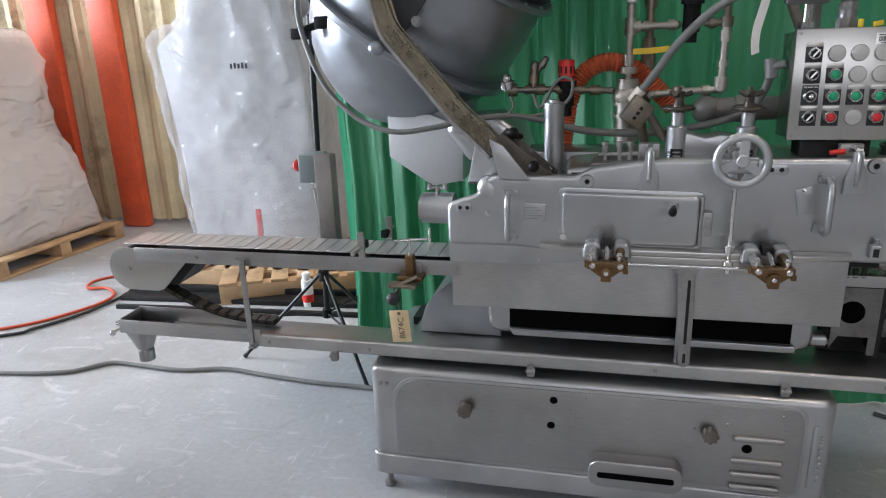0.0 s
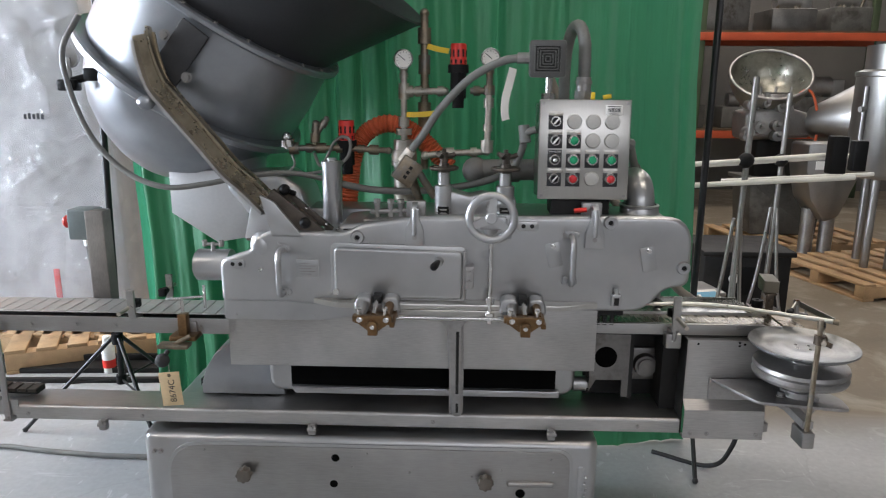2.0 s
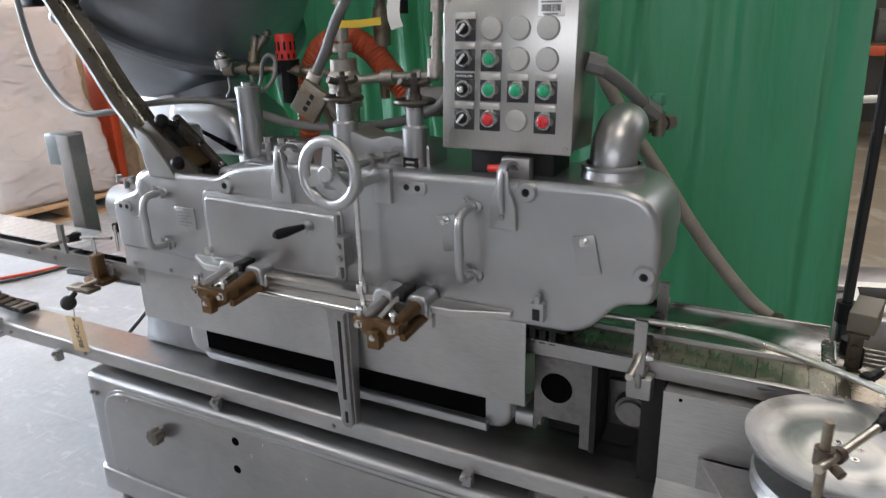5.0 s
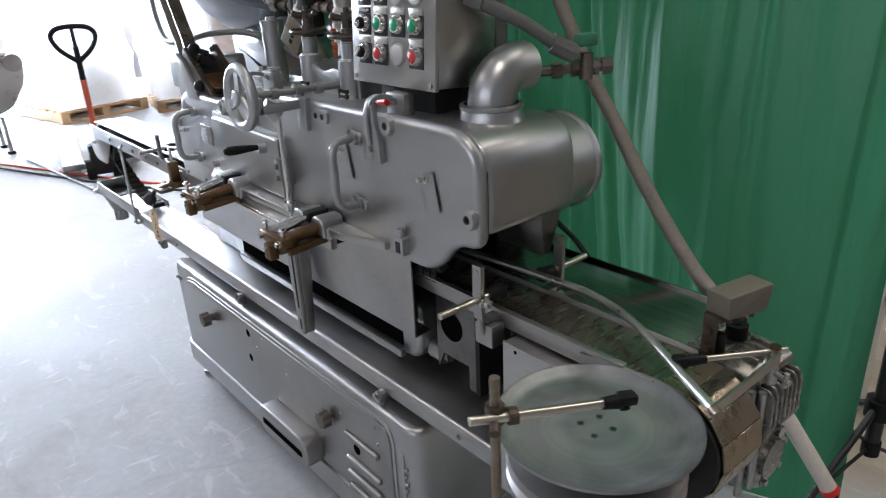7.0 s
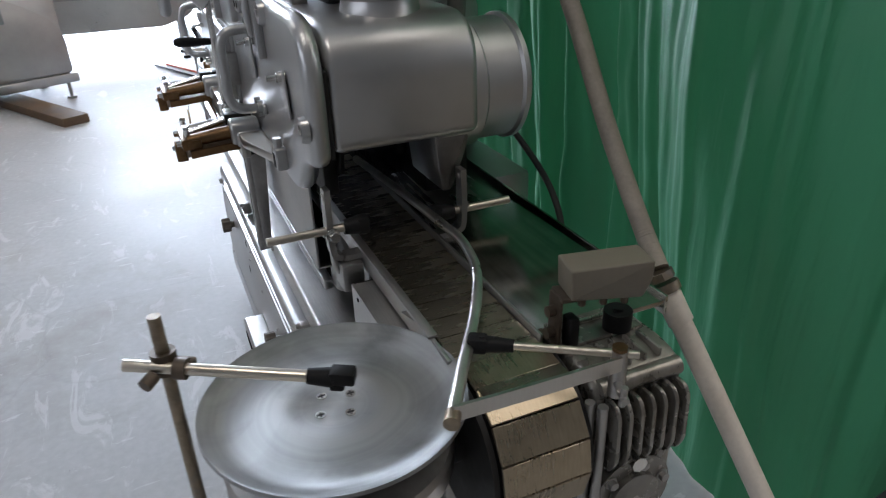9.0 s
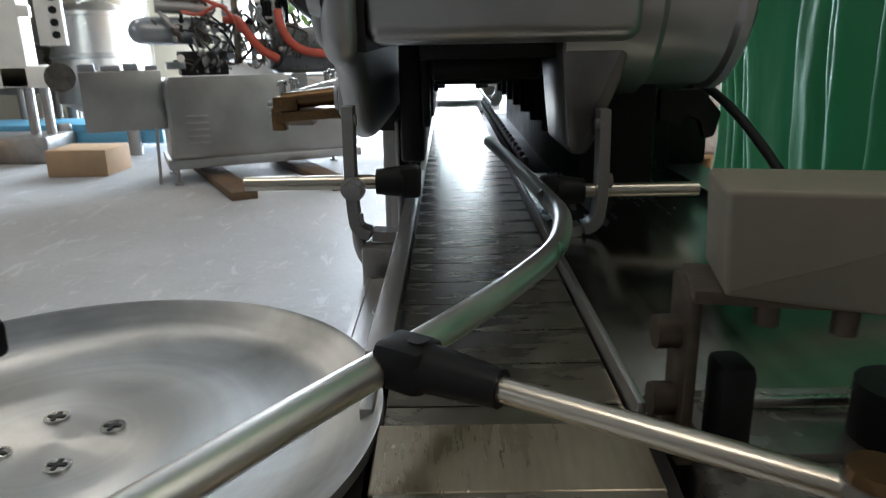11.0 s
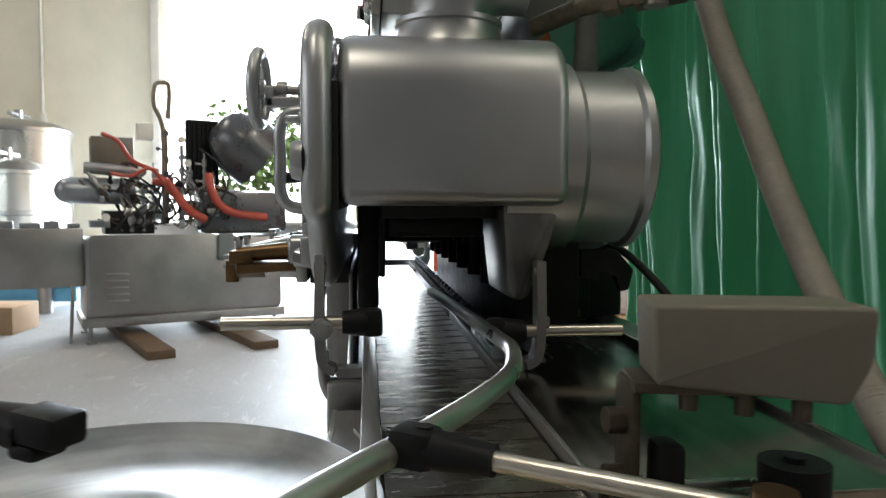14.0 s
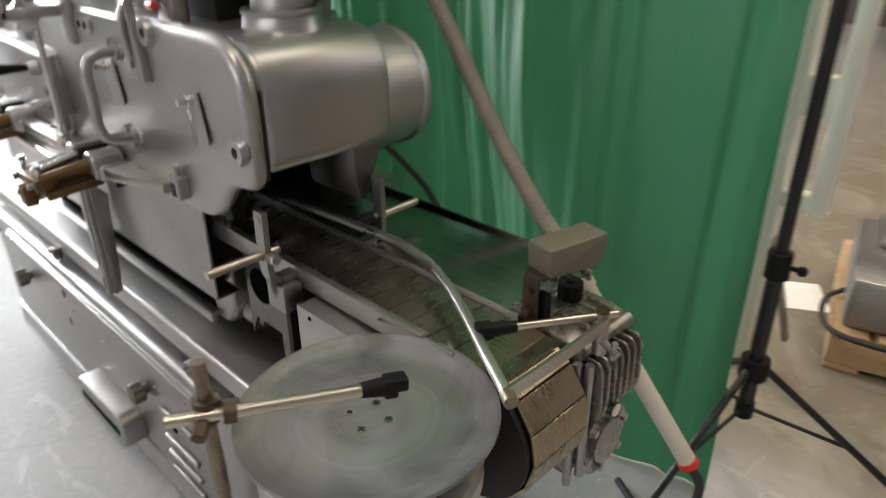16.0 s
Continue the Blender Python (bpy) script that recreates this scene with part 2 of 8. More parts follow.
def film_mat(name, clear, tint):
    """Crinkled stretch film: part clear, part milky, with glossy creases."""
    m = bpy.data.materials.new(name)
    m.use_nodes = True
    n, l = m.node_tree.nodes, m.node_tree.links
    b = n["Principled BSDF"]
    co = n.new("ShaderNodeTexCoord")
    mp = n.new("ShaderNodeMapping")
    mp.inputs["Scale"].default_value, mp.inputs["Rotation"].default_value = (1.0, 1.0, 2.0), (0.2, 0.45, 0)
    l.new(co.outputs["Object"], mp.inputs[0])
    ns = n.new("ShaderNodeTexNoise")
    ns.noise_type = "RIDGED_MULTIFRACTAL"
    ns.inputs["Scale"].default_value, ns.inputs["Detail"].default_value, ns.inputs["Distortion"].default_value = 4.2, 5.0, 1.6
    l.new(mp.outputs[0], ns.inputs[0])
    bp = n.new("ShaderNodeBump")
    bp.inputs["Strength"].default_value, bp.inputs["Distance"].default_value = 0.9, 0.04
    l.new(ns.outputs[0], bp.inputs["Height"])
    l.new(bp.outputs[0], b.inputs["Normal"])
    b.inputs["Base Color"].default_value, b.inputs["Roughness"].default_value = (*tint, 1), 0.10
    mr = n.new("ShaderNodeMapRange")
    mr.inputs[1].default_value, mr.inputs[2].default_value = 0.55, 1.7
    mr.inputs[3].default_value, mr.inputs[4].default_value = max(0.05, 0.72 - clear), min(1.0, 1.4 - clear)
    l.new(ns.outputs[0], mr.inputs[0])
    l.new(mr.outputs[0], b.inputs["Alpha"])
    return m


FILM = film_mat("stretch_film", 0.5, (0.82, 0.82, 0.86))


def cloth_mat(name, base):
    """A backdrop cloth that lets some light through."""
    m = bpy.data.materials.new(name)
    m.use_nodes = True
    n, l = m.node_tree.nodes, m.node_tree.links
    b = n["Principled BSDF"]
    co = n.new("ShaderNodeTexCoord")
    ns, big = n.new("ShaderNodeTexNoise"), n.new("ShaderNodeTexNoise")
    ns.inputs["Scale"].default_value, ns.inputs["Detail"].default_value, ns.inputs["Distortion"].default_value = 6, 2.5, 0.7
    big.inputs["Scale"].default_value = 500
    mp = n.new("ShaderNodeMapping")
    mp.inputs["Scale"].default_value = (2.6, 1.4, 0.32)
    l.new(co.outputs["Object"], mp.inputs[0])
    l.new(mp.outputs[0], ns.inputs[0])
    l.new(co.outputs["Object"], big.inputs[0])
    ramp = n.new("ShaderNodeValToRGB")
    ramp.color_ramp.elements[0].color = (*[c * 0.85 for c in base], 1)
    ramp.color_ramp.elements[1].color = (*[c * 1.12 for c in base], 1)
    l.new(big.outputs[0], ramp.inputs[0])
    l.new(ramp.outputs[0], b.inputs["Base Color"])
    b.inputs["Roughness"].default_value, b.inputs["Specular IOR Level"].default_value = 0.45, 0.4
    b.inputs["Coat Weight"].default_value, b.inputs["Coat Roughness"].default_value = 0.6, 0.48
    b.inputs["Coat Tint"].default_value = (0.75, 1.0, 0.88, 1)
    b.inputs["Sheen Weight"].default_value, b.inputs["Sheen Roughness"].default_value = 0.2, 0.42
    b.inputs["Sheen Tint"].default_value = (0.5, 1.0, 0.78, 1)
    bp = n.new("ShaderNodeBump")
    bp.inputs["Strength"].default_value, bp.inputs["Distance"].default_value = 0.35, 0.035
    l.new(ns.outputs[0], bp.inputs["Height"])
    # fine upright crinkles
    cr, cm, cb = n.new("ShaderNodeTexNoise"), n.new("ShaderNodeMapping"), n.new("ShaderNodeBump")
    cm.inputs["Scale"].default_value, cm.inputs["Rotation"].default_value = (1, 1, 0.16), (0, 0.12, 0)
    cr.inputs["Scale"].default_value, cr.inputs["Detail"].default_value, cr.inputs["Distortion"].default_value = 38, 3, 0.8
    l.new(co.outputs["Object"], cm.inputs[0])
    l.new(cm.outputs[0], cr.inputs[0])
    l.new(cr.outputs[0], cb.inputs["Height"])
    cb.inputs["Strength"].default_value, cb.inputs["Distance"].default_value = 0.22, 0.012
    l.new(bp.outputs[0], cb.inputs["Normal"])
    l.new(cb.outputs[0], b.inputs["Normal"])
    tr = n.new("ShaderNodeBsdfTranslucent")
    tr.inputs[0].default_value = (0.16, 0.8, 0.44, 1)
    l.new(cb.outputs[0], tr.inputs["Normal"])
    mx = n.new("ShaderNodeMixShader")
    mx.inputs[0].default_value = 0.18
    l.new(b.outputs[0], mx.inputs[1])
    l.new(tr.outputs[0], mx.inputs[2])
    l.new(mx.outputs[0], n["Material Output"].inputs[0])
    return m


def sheet_mat(name):
    """Milky plastic sheeting that glows with the light behind it."""
    m = mat(name, (0.80, 0.80, 0.79), 0.3, 0, 0.08, 4, 30, 0.1)
    n, l = m.node_tree.nodes, m.node_tree.links
    tr, mx = n.new("ShaderNodeBsdfTranslucent"), n.new("ShaderNodeMixShader")
    tr.inputs[0].default_value, mx.inputs[0].default_value = (0.9, 0.9, 0.9, 1), 0.6
    l.new(n["Principled BSDF"].outputs[0], mx.inputs[1])
    l.new(tr.outputs[0], mx.inputs[2])
    l.new(mx.outputs[0], n["Material Output"].inputs[0])
    return m


SHEETING = sheet_mat("milky_plastic_sheet")
CLOTH = cloth_mat("green_backdrop_cloth", (0.006, 0.088, 0.032))


def floor_mat(name):
    """Worn concrete: cloudy grey, pale scuffs and tape marks, dark specks and fine cracks, uneven polish."""
    m = mat(name, (0.38, 0.385, 0.39), 0.55, 0, 0.16, 1.1, 40, 0.10, stain=(0.30, 0.29, 0.27), stain_at=0.56, rough_var=0.16, spec=0.3)
    n, l = m.node_tree.nodes, m.node_tree.links
    b = n["Principled BSDF"]
    col = b.inputs["Base Color"].links[0].from_socket
    co = n.new("ShaderNodeTexCoord")

    def mask(kind, scale, lo, hi, stretch=(1, 1, 1), turn=0.0, detail=8, distort=0.0):
        mp = n.new("ShaderNodeMapping")
        mp.inputs["Scale"].default_value, mp.inputs["Rotation"].default_value = stretch, (0, 0, turn)
        l.new(co.outputs["Object"], mp.inputs[0])
        if kind == "crack":
            t = n.new("ShaderNodeTexVoronoi")
            t.feature = "DISTANCE_TO_EDGE"
            t.inputs["Scale"].default_value = scale
            wob = n.new("ShaderNodeTexNoise")
            wob.inputs["Scale"].default_value, wob.inputs["Detail"].default_value = scale * 2, 6
            l.new(co.outputs["Object"], wob.inputs[0])
            ad = n.new("ShaderNodeVectorMath")
            ad.operation = "MULTIPLY_ADD"
            ad.inputs[1].default_value = (0.5, 0.5, 0)
            l.new(wob.outputs["Color"], ad.inputs[0])
            l.new(mp.outputs[0], ad.inputs[2])
            l.new(ad.outputs[0], t.inputs[0])
        else:
            t = n.new("ShaderNodeTexNoise")
            t.inputs["Scale"].default_value, t.inputs["Detail"].default_value, t.inputs["Distortion"].default_value = scale, detail, distort
            t.inputs["Roughness"].default_value = 0.65
            l.new(mp.outputs[0], t.inputs[0])
        r = n.new("ShaderNodeMapRange")
        r.inputs[1].default_value, r.inputs[2].default_value = lo, hi
        l.new(t.outputs[0], r.inputs[0])
        return r.outputs[0]

    def over(c, fac, rgb, k):
        mu = n.new("ShaderNodeMath")
        mu.operation = "MULTIPLY"
        mu.inputs[1].default_value = k
        l.new(fac, mu.inputs[0])
        mx = n.new("ShaderNodeMix")
        mx.data_type = "RGBA"
        l.new(mu.outputs[0], mx.inputs[0])
        l.new(c, mx.inputs[6])
        mx.inputs[7].default_value = (*rgb, 1)
        return mx.outputs[2]

    col = over(col, mask("noise", 3.0, 0.58, 0.64, (1, 3.2, 1), 0.5, 10, 1.2), (0.56, 0.57, 0.58), 0.5)
    col = over(col, mask("noise", 7.0, 0.62, 0.66, (4.5, 1, 1), 0.3, 10, 0.6), (0.58, 0.59, 0.60), 0.5)
    col = over(col, mask("noise", 34.0, 0.70, 0.74, (1, 1, 1), 0, 4), (0.12, 0.12, 0.12), 0.8)
    col = over(col, mask("crack", 0.9, 0.006, 0.0), (0.24, 0.24, 0.24), 0.22)
    col = over(col, mask("noise", 1.7, 0.60, 0.70, (1, 1, 1), 1.1, 8, 0.5), (0.24, 0.22, 0.19), 0.4)
    sep, far_y = n.new("ShaderNodeSeparateXYZ"), n.new("ShaderNodeMapRange")
    l.new(co.outputs["Object"], sep.inputs[0])
    far_y.inputs[1].default_value, far_y.inputs[2].default_value = 0.95, 1.25
    l.new(sep.outputs[1], far_y.inputs[0])
    far_x = n.new("ShaderNodeMapRange")
    far_x.inputs[1].default_value, far_x.inputs[2].default_value = 0.6, 1.6
    l.new(sep.outputs[0], far_x.inputs[0])
    area = n.new("ShaderNodeMath")
    area.operation = "MULTIPLY"
    l.new(far_y.outputs[0], area.inputs[0])
    l.new(far_x.outputs[0], area.inputs[1])
    # behind the backdrop the floor is darker and stained brown
    col = over(col, area.outputs[0], (0.19, 0.152, 0.105), 0.88)
    blot = n.new("ShaderNodeMath")
    blot.operation = "MULTIPLY"
    l.new(area.outputs[0], blot.inputs[0])
    l.new(mask("noise", 2.3, 0.50, 0.66, (1, 1, 1), 0.4, 9, 0.9), blot.inputs[1])
    col = over(col, blot.outputs[0], (0.40, 0.37, 0.31), 0.6)
    l.new(col, b.inputs["Base Color"])
    return m


CONCRETE = floor_mat("worn_grey_concrete")

# ---- builders ----
def box(bm, a, b, bev=0.0, seg=2):
    """A box from corner a to corner b, with rounded edges."""
    c = [(p + q) / 2 for p, q in zip(a, b)]
    s = [abs(q - p) for p, q in zip(a, b)]
    g = bmesh.ops.create_cube(bm, size=1, matrix=Matrix.Translation(c) @ Matrix.Diagonal((*s, 1)))
    if bev:
        edges = list({e for v in g["verts"] for e in v.link_edges})
        bmesh.ops.bevel(bm, geom=edges, offset=min(bev, min(s) * 0.49), segments=seg, affect="EDGES", profile=0.5)
    return bm


def slab(bm, m, a, b, bev=0.0):
    """A box in the axes of the pose m."""
    g = bmesh.new()
    box(g, a, b, bev)
    bmesh.ops.transform(g, matrix=m, verts=g.verts)
    tmp = bpy.data.meshes.new("tmp")
    g.to_mesh(tmp)
    g.free()
    bm.from_mesh(tmp)
    bpy.data.meshes.remove(tmp)
    return bm


def prism(bm, pts, plane, d0, d1, bev=0.0, seg=2):
    """An outline drawn in a plane (xz, xy or yz) and pushed from d0 to d1."""
    put = {"xz": lambda p, d: (p[0], d, p[1]), "xy": lambda p, d: (p[0], p[1], d), "yz": lambda p, d: (d, p[0], p[1])}[plane]
    lo, hi = [bm.verts.new(put(p, d0)) for p in pts], [bm.verts.new(put(p, d1)) for p in pts]
    faces = [bm.faces.new(lo), bm.faces.new(hi[::-1])]
    faces += [bm.faces.new((lo[i - 1], hi[i - 1], hi[i], lo[i])) for i in range(len(pts))]
    if bev:
        rims = list({e for f in faces[:2] for e in f.edges})
        bmesh.ops.recalc_face_normals(bm, faces=faces)
        bmesh.ops.bevel(bm, geom=rims, offset=bev, segments=seg, affect="EDGES", profile=0.5)
    return bm


def rounded(pts, r, n=5):
    """An outline with its corners rounded; r is one radius or one for each corner."""
    out = []
    rs = r if isinstance(r, (list, tuple)) else [r] * len(pts)
    for i, p in enumerate(pts):
        a, q, b = Vector(pts[i - 1]), Vector(p), Vector(pts[(i + 1) % len(pts)])
        if rs[i] <= 0:
            out.append((q.x, q.y))
            continue
        u, v = (a - q).normalized(), (b - q).normalized()
        d = min(rs[i], (a - q).length * 0.49, (b - q).length * 0.49)
        s, e = q + u * d, q + v * d
        for k in range(n + 1):
            t = k / n
            w = s * (1 - t) ** 2 + q * 2 * t * (1 - t) + e * t * t
            out.append((w.x, w.y))
    return out


def cyl(bm, p0, p1, r0, r1=None, n=20):
    """A round bar or cone from p0 to p1."""
    a, b = Vector(p0), Vector(p1)
    m = Matrix.Translation((a + b) / 2) @ (b - a).to_track_quat("Z", "Y").to_matrix().to_4x4()
    bmesh.ops.create_cone(bm, cap_ends=True, segments=n, radius1=r0, radius2=r0 if r1 is None else r1, depth=(b - a).length, matrix=m)
    return bm


def ball(bm, c, r, n=16, squash=(1, 1, 1)):
    bmesh.ops.create_uvsphere(bm, u_segments=n, v_segments=n // 2 + 2, radius=r, matrix=Matrix.Translation(c) @ Matrix.Diagonal((*squash, 1)))
    return bm


def spline(pts, k=8):
    """Points along a smooth line through pts."""
    p = [Vector(v) for v in pts]
    p = [2 * p[0] - p[1], *p, 2 * p[-1] - p[-2]]
    out = []
    for i in range(1, len(p) - 2):
        a, b, c, d = p[i - 1 : i + 3]
        for j in range(k):
            t = j / k
            out.append(0.5 * (2 * b + (c - a) * t + (2 * a - 5 * b + 4 * c - d) * t * t + (3 * b - a - 3 * c + d) * t**3))
    return [*out, p[-2]]


def tube(bm, pts, r, n=10, k=8, ribs=0.0, rib=0.008, straight=False):
    """A hose or bent bar along pts; ribs: how far its rings stand out, every rib metres."""
    line = [Vector(v) for v in pts] if straight else spline(pts, k)
    if ribs:
        fine = [line[0]]
        for a, b in zip(line, line[1:]):
            m = max(1, round((b - a).length / (rib / 2)))
            fine += [a.lerp(b, (i + 1) / m) for i in range(m)]
        line = fine
    side = None
    rings = []
    for i, p in enumerate(line):
        d = (line[min(i + 1, len(line) - 1)] - line[max(i - 1, 0)]).normalized()
        if side is None:
            side = d.orthogonal().normalized()
        side = (side - d * side.dot(d)).normalized()
        up = d.cross(side)
        q = r + (ribs if i % 2 else 0)
        rings.append([bm.verts.new(p + (side * math.cos(a) + up * math.sin(a)) * q) for a in (2 * math.pi * j / n for j in range(n))])
    for a, b in zip(rings, rings[1:]):
        for j in range(n):
            bm.faces.new((a[j - 1], a[j], b[j], b[j - 1]))
    bm.faces.new(rings[0][::-1])
    bm.faces.new(rings[-1])
    return bm


def lathe(bm, prof, m, n=40):
    """A turned shape: (radius, height) along the z axis of the pose m."""
    rings = []
    for r, h in prof:
        if r < 1e-6:
            rings.append([bm.verts.new(m @ Vector((0, 0, h)))])
        else:
            rings.append([bm.verts.new(m @ Vector((r * math.cos(2 * math.pi * j / n), r * math.sin(2 * math.pi * j / n), h))) for j in range(n)])
    for a, b in zip(rings, rings[1:]):
        for j in range(n):
            if len(a) > 1 and len(b) > 1:
                bm.faces.new((a[j - 1], a[j], b[j], b[j - 1]))
            elif len(a) > 1:
                bm.faces.new((a[j - 1], a[j], b[0]))
            elif len(b) > 1:
                bm.faces.new((a[0], b[j], b[j - 1]))
    return bm


def torus(bm, m, R, r, n=40, k=10):
    pts = [(R + r * math.cos(2 * math.pi * i / k), r * math.sin(2 * math.pi * i / k)) for i in range(k + 1)]
    lathe(bm, pts, m, n)
    return bm


def axis_pose(c, d):
    """The pose at c whose z axis points along d."""
    return Matrix.Translation(c) @ Vector(d).to_track_quat("Z", "Y").to_matrix().to_4x4()


def mesh_of(name, bm, material, sharp=38):
    bmesh.ops.remove_doubles(bm, verts=bm.verts, dist=1e-6)
    bmesh.ops.recalc_face_normals(bm, faces=bm.faces)
    me = bpy.data.meshes.new(name)
    bm.to_mesh(me)
    bm.free()
    me.polygons.foreach_set("use_smooth", [True] * len(me.polygons))
    me.set_sharp_from_angle(angle=radians(sharp))
    me.materials.append(material)
    return me


def part(name, bm, material, parent=None, label="", sharp=38):
    """One mesh object under a thing or a part."""
    ob = new(name, mesh_of(name, bm, material, sharp))
    if parent:
        ob.parent = parent
        if parent.type == "EMPTY":
            ob.matrix_parent_inverse = Matrix.Translation(-parent.location)
    return tagged(ob, label)


def thing(name, at, label, category, group=""):
    """A thing of several parts: an Empty at its base."""
    ob = new(name)
    ob.location, ob.empty_display_size = at, 0.05
    return tagged(ob, label, category, group)


def solo(name, bm, material, label, category, group="", kind="", sharp=38):
    """A thing, or a piece of the setting, of one mesh."""
    return tagged(part(name, bm, material, None, label, sharp), "", category, group, kind)


def lettering(name, text, size, m, material, parent, depth=0.0006):
    """Raised writing on a thing, from the built-in font."""
    cu = bpy.data.curves.new(name, "FONT")
    cu.body, cu.size, cu.extrude, cu.align_x, cu.align_y = text, size, depth, "CENTER", "CENTER"
    tmp = bpy.data.objects.new("tmp", cu)
    scene.collection.objects.link(tmp)
    dg = bpy.context.evaluated_depsgraph_get()
    me = bpy.data.meshes.new_from_object(tmp.evaluated_get(dg))
    bpy.data.objects.remove(tmp)
    me.transform(m)
    me.materials.clear()
    me.materials.append(material)
    me.name = name
    ob = new(name, me)
    ob.parent = parent
    if parent.type == "EMPTY":
        ob.matrix_parent_inverse = Matrix.Translation(-parent.location)
    return ob


def bolt(bm, p, d, r=0.006, h=0.006):
    """A hexagon head on its washer."""
    a, d = Vector(p), Vector(d).normalized()
    cyl(bm, a, a + d * 0.0015, r * 1.35, n=14)
    cyl(bm, a + d * 0.0015, a + d * h, r, n=6)
    return bm


B = bmesh.new


def ribbon(bm, pts, depth, wide, up=(0, -1, 0)):
    """A flat strip bent along pts: wide across, depth thick."""
    line = spline(pts, 6)
    rows = []
    for i, p in enumerate(line):
        d = (line[min(i + 1, len(line) - 1)] - line[max(i - 1, 0)]).normalized()
        n1 = Vector(up)
        n1 = (n1 - d * n1.dot(d)).normalized()
        s = d.cross(n1)
        rows.append([bm.verts.new(p + s * a * wide / 2 + n1 * b * depth / 2) for a, b in ((-1, -1), (1, -1), (1, 1), (-1, 1))])
    for a, b in zip(rows, rows[1:]):
        for j in range(4):
            bm.faces.new((a[j - 1], a[j], b[j], b[j - 1]))
    bm.faces.new(rows[0])
    bm.faces.new(rows[-1][::-1])
    return bm

# ---- the hall ----
solo("ground", box(B(), (-300, -300, -0.3), (300, 300, -0.04)), ASPHALT, "sunlit paved yard outside the hall", "ground", kind="structure")
solo("floor", box(B(), (-8.8, -8.8, -0.1), (9.2, 9.2, 0)), CONCRETE, "worn grey concrete hall floor with scuffs", "floor", kind="structure")
solo("ceiling", box(B(), (-8.8, -8.8, 6.6), (9.2, 9.2, 6.75)), CEIL, "unseen grey hall ceiling, kept dark to cut fill light", "ceiling", kind="structure")
w = B()
box(w, (-8.8, -8.8, 0), (-8.6, -3.0, 6.6))
box(w, (-8.8, 3.0, 0), (-8.6, 9.2, 6.6))
box(w, (-8.8, -3.0, 4.6), (-8.6, 3.0, 6.6))
solo("wall_west", w, WALLC, "cream painted wall with a tall open loading door", "wall", kind="structure")
# unseen wall; its opening is added to let in light from the front
w = B()
box(w, (-8.6, -8.8, 0), (-1, -8.6, 6.6))
box(w, (7, -8.8, 0), (9, -8.6, 6.6))
box(w, (-1, -8.8, 5.1), (7, -8.6, 6.6))
box(w, (-1, -8.8, 0), (7, -8.6, 2.7))
solo("wall_south", w, BLOCK, "unseen grey block wall with an opening added for front light", "wall", kind="structure")
solo("wall_east", box(B(), (9, -8.6, 0), (9.2, 9, 6.6)), BLOCK, "unseen plain grey hall wall, kept dark to cut fill light", "wall", kind="structure")
# the high opening is added, unseen, for the rear area lamp
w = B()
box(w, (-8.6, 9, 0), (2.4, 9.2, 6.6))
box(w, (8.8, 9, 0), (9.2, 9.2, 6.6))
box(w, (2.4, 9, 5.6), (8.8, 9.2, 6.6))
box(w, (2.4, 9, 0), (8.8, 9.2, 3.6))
solo("wall_north", w, BLOCK, "grey block hall wall with an added unseen high opening behind the racks", "wall", kind="structure")

door = thing("door_1", (-8.6, -0.2, 0), "grey steel frame of the open loading door", "door")
door["kind"] = "structure"
part("jamb", box(B(), (-8.62, -3.12, 0), (-8.5, -3.0, 4.6), 0.01), WPAINT, door)
part("jamb", box(B(), (-8.62, 2.95, 0), (-8.5, 3.05, 4.6), 0.01), WPAINT, door)
part("head", box(B(), (-8.62, -3.12, 4.6), (-8.5, 3.05, 4.74), 0.01), WPAINT, door)
g = B()
cyl(g, (-8.56, -4.67, 0), (-8.56, -4.67, 6.6), 0.025, n=12)
box(g, (-8.6, -4.72, 2.2), (-8.52, -4.62, 2.4), 0.01)
solo("wall_conduit", g, WPAINT, "painted conduit running up the cream wall", "conduit", kind="structure")

# stained corrugated partition with red posts
pw = thing("partition", (-4.5, 3.1, 0), "stained tan corrugated partition with torn lower edge", "partition")
pw["kind"] = "structure"
random.seed(4)


def sheet(x0, x1):
    """One corrugated sheet, ragged along its foot."""
    bm = B()
    n = round((x1 - x0) / 0.045)
    rows = []
    for i in range(n + 1):
        x = x0 + (x1 - x0) * i / n
        y = 3.08 + (0.0, 0.035, 0.045, 0.01)[i % 4]
        foot = 0.02 + 0.05 * random.random() + (0.09 if random.random() < 0.12 else 0)
        rows.append([bm.verts.new((x, y + d, z)) for d in (0, 0.006) for z in (foot, 1.2, 2.6, 4.4)])
    for a, b in zip(rows, rows[1:]):
        for k in range(3):
            bm.faces.new((a[k], a[k + 1], b[k + 1], b[k]))
            bm.faces.new((a[k + 4], b[k + 4], b[k + 5], a[k + 5]))
        bm.faces.new((a[0], b[0], b[4], a[4]))
        bm.faces.new((a[3], a[7], b[7], b[3]))
    bm.faces.new((rows[0][0], rows[0][4], rows[0][5], rows[0][1]))
    return bm


for i in range(10):
    x0 = -8.55 + i * 0.79
    part("corrugated_sheet", sheet(x0, x0 + 0.785), RUST, pw, sharp=20)
for x, wd in ((-3.71, 0.25), (-3.13, 0.24), (-1.2, 0.2), (-6.6, 0.25)):
    part("red_post", box(B(), (x - wd / 2, 2.98, 0), (x + wd / 2, 3.07, 4.4), 0.02), REDP, pw, "faded red steel post")
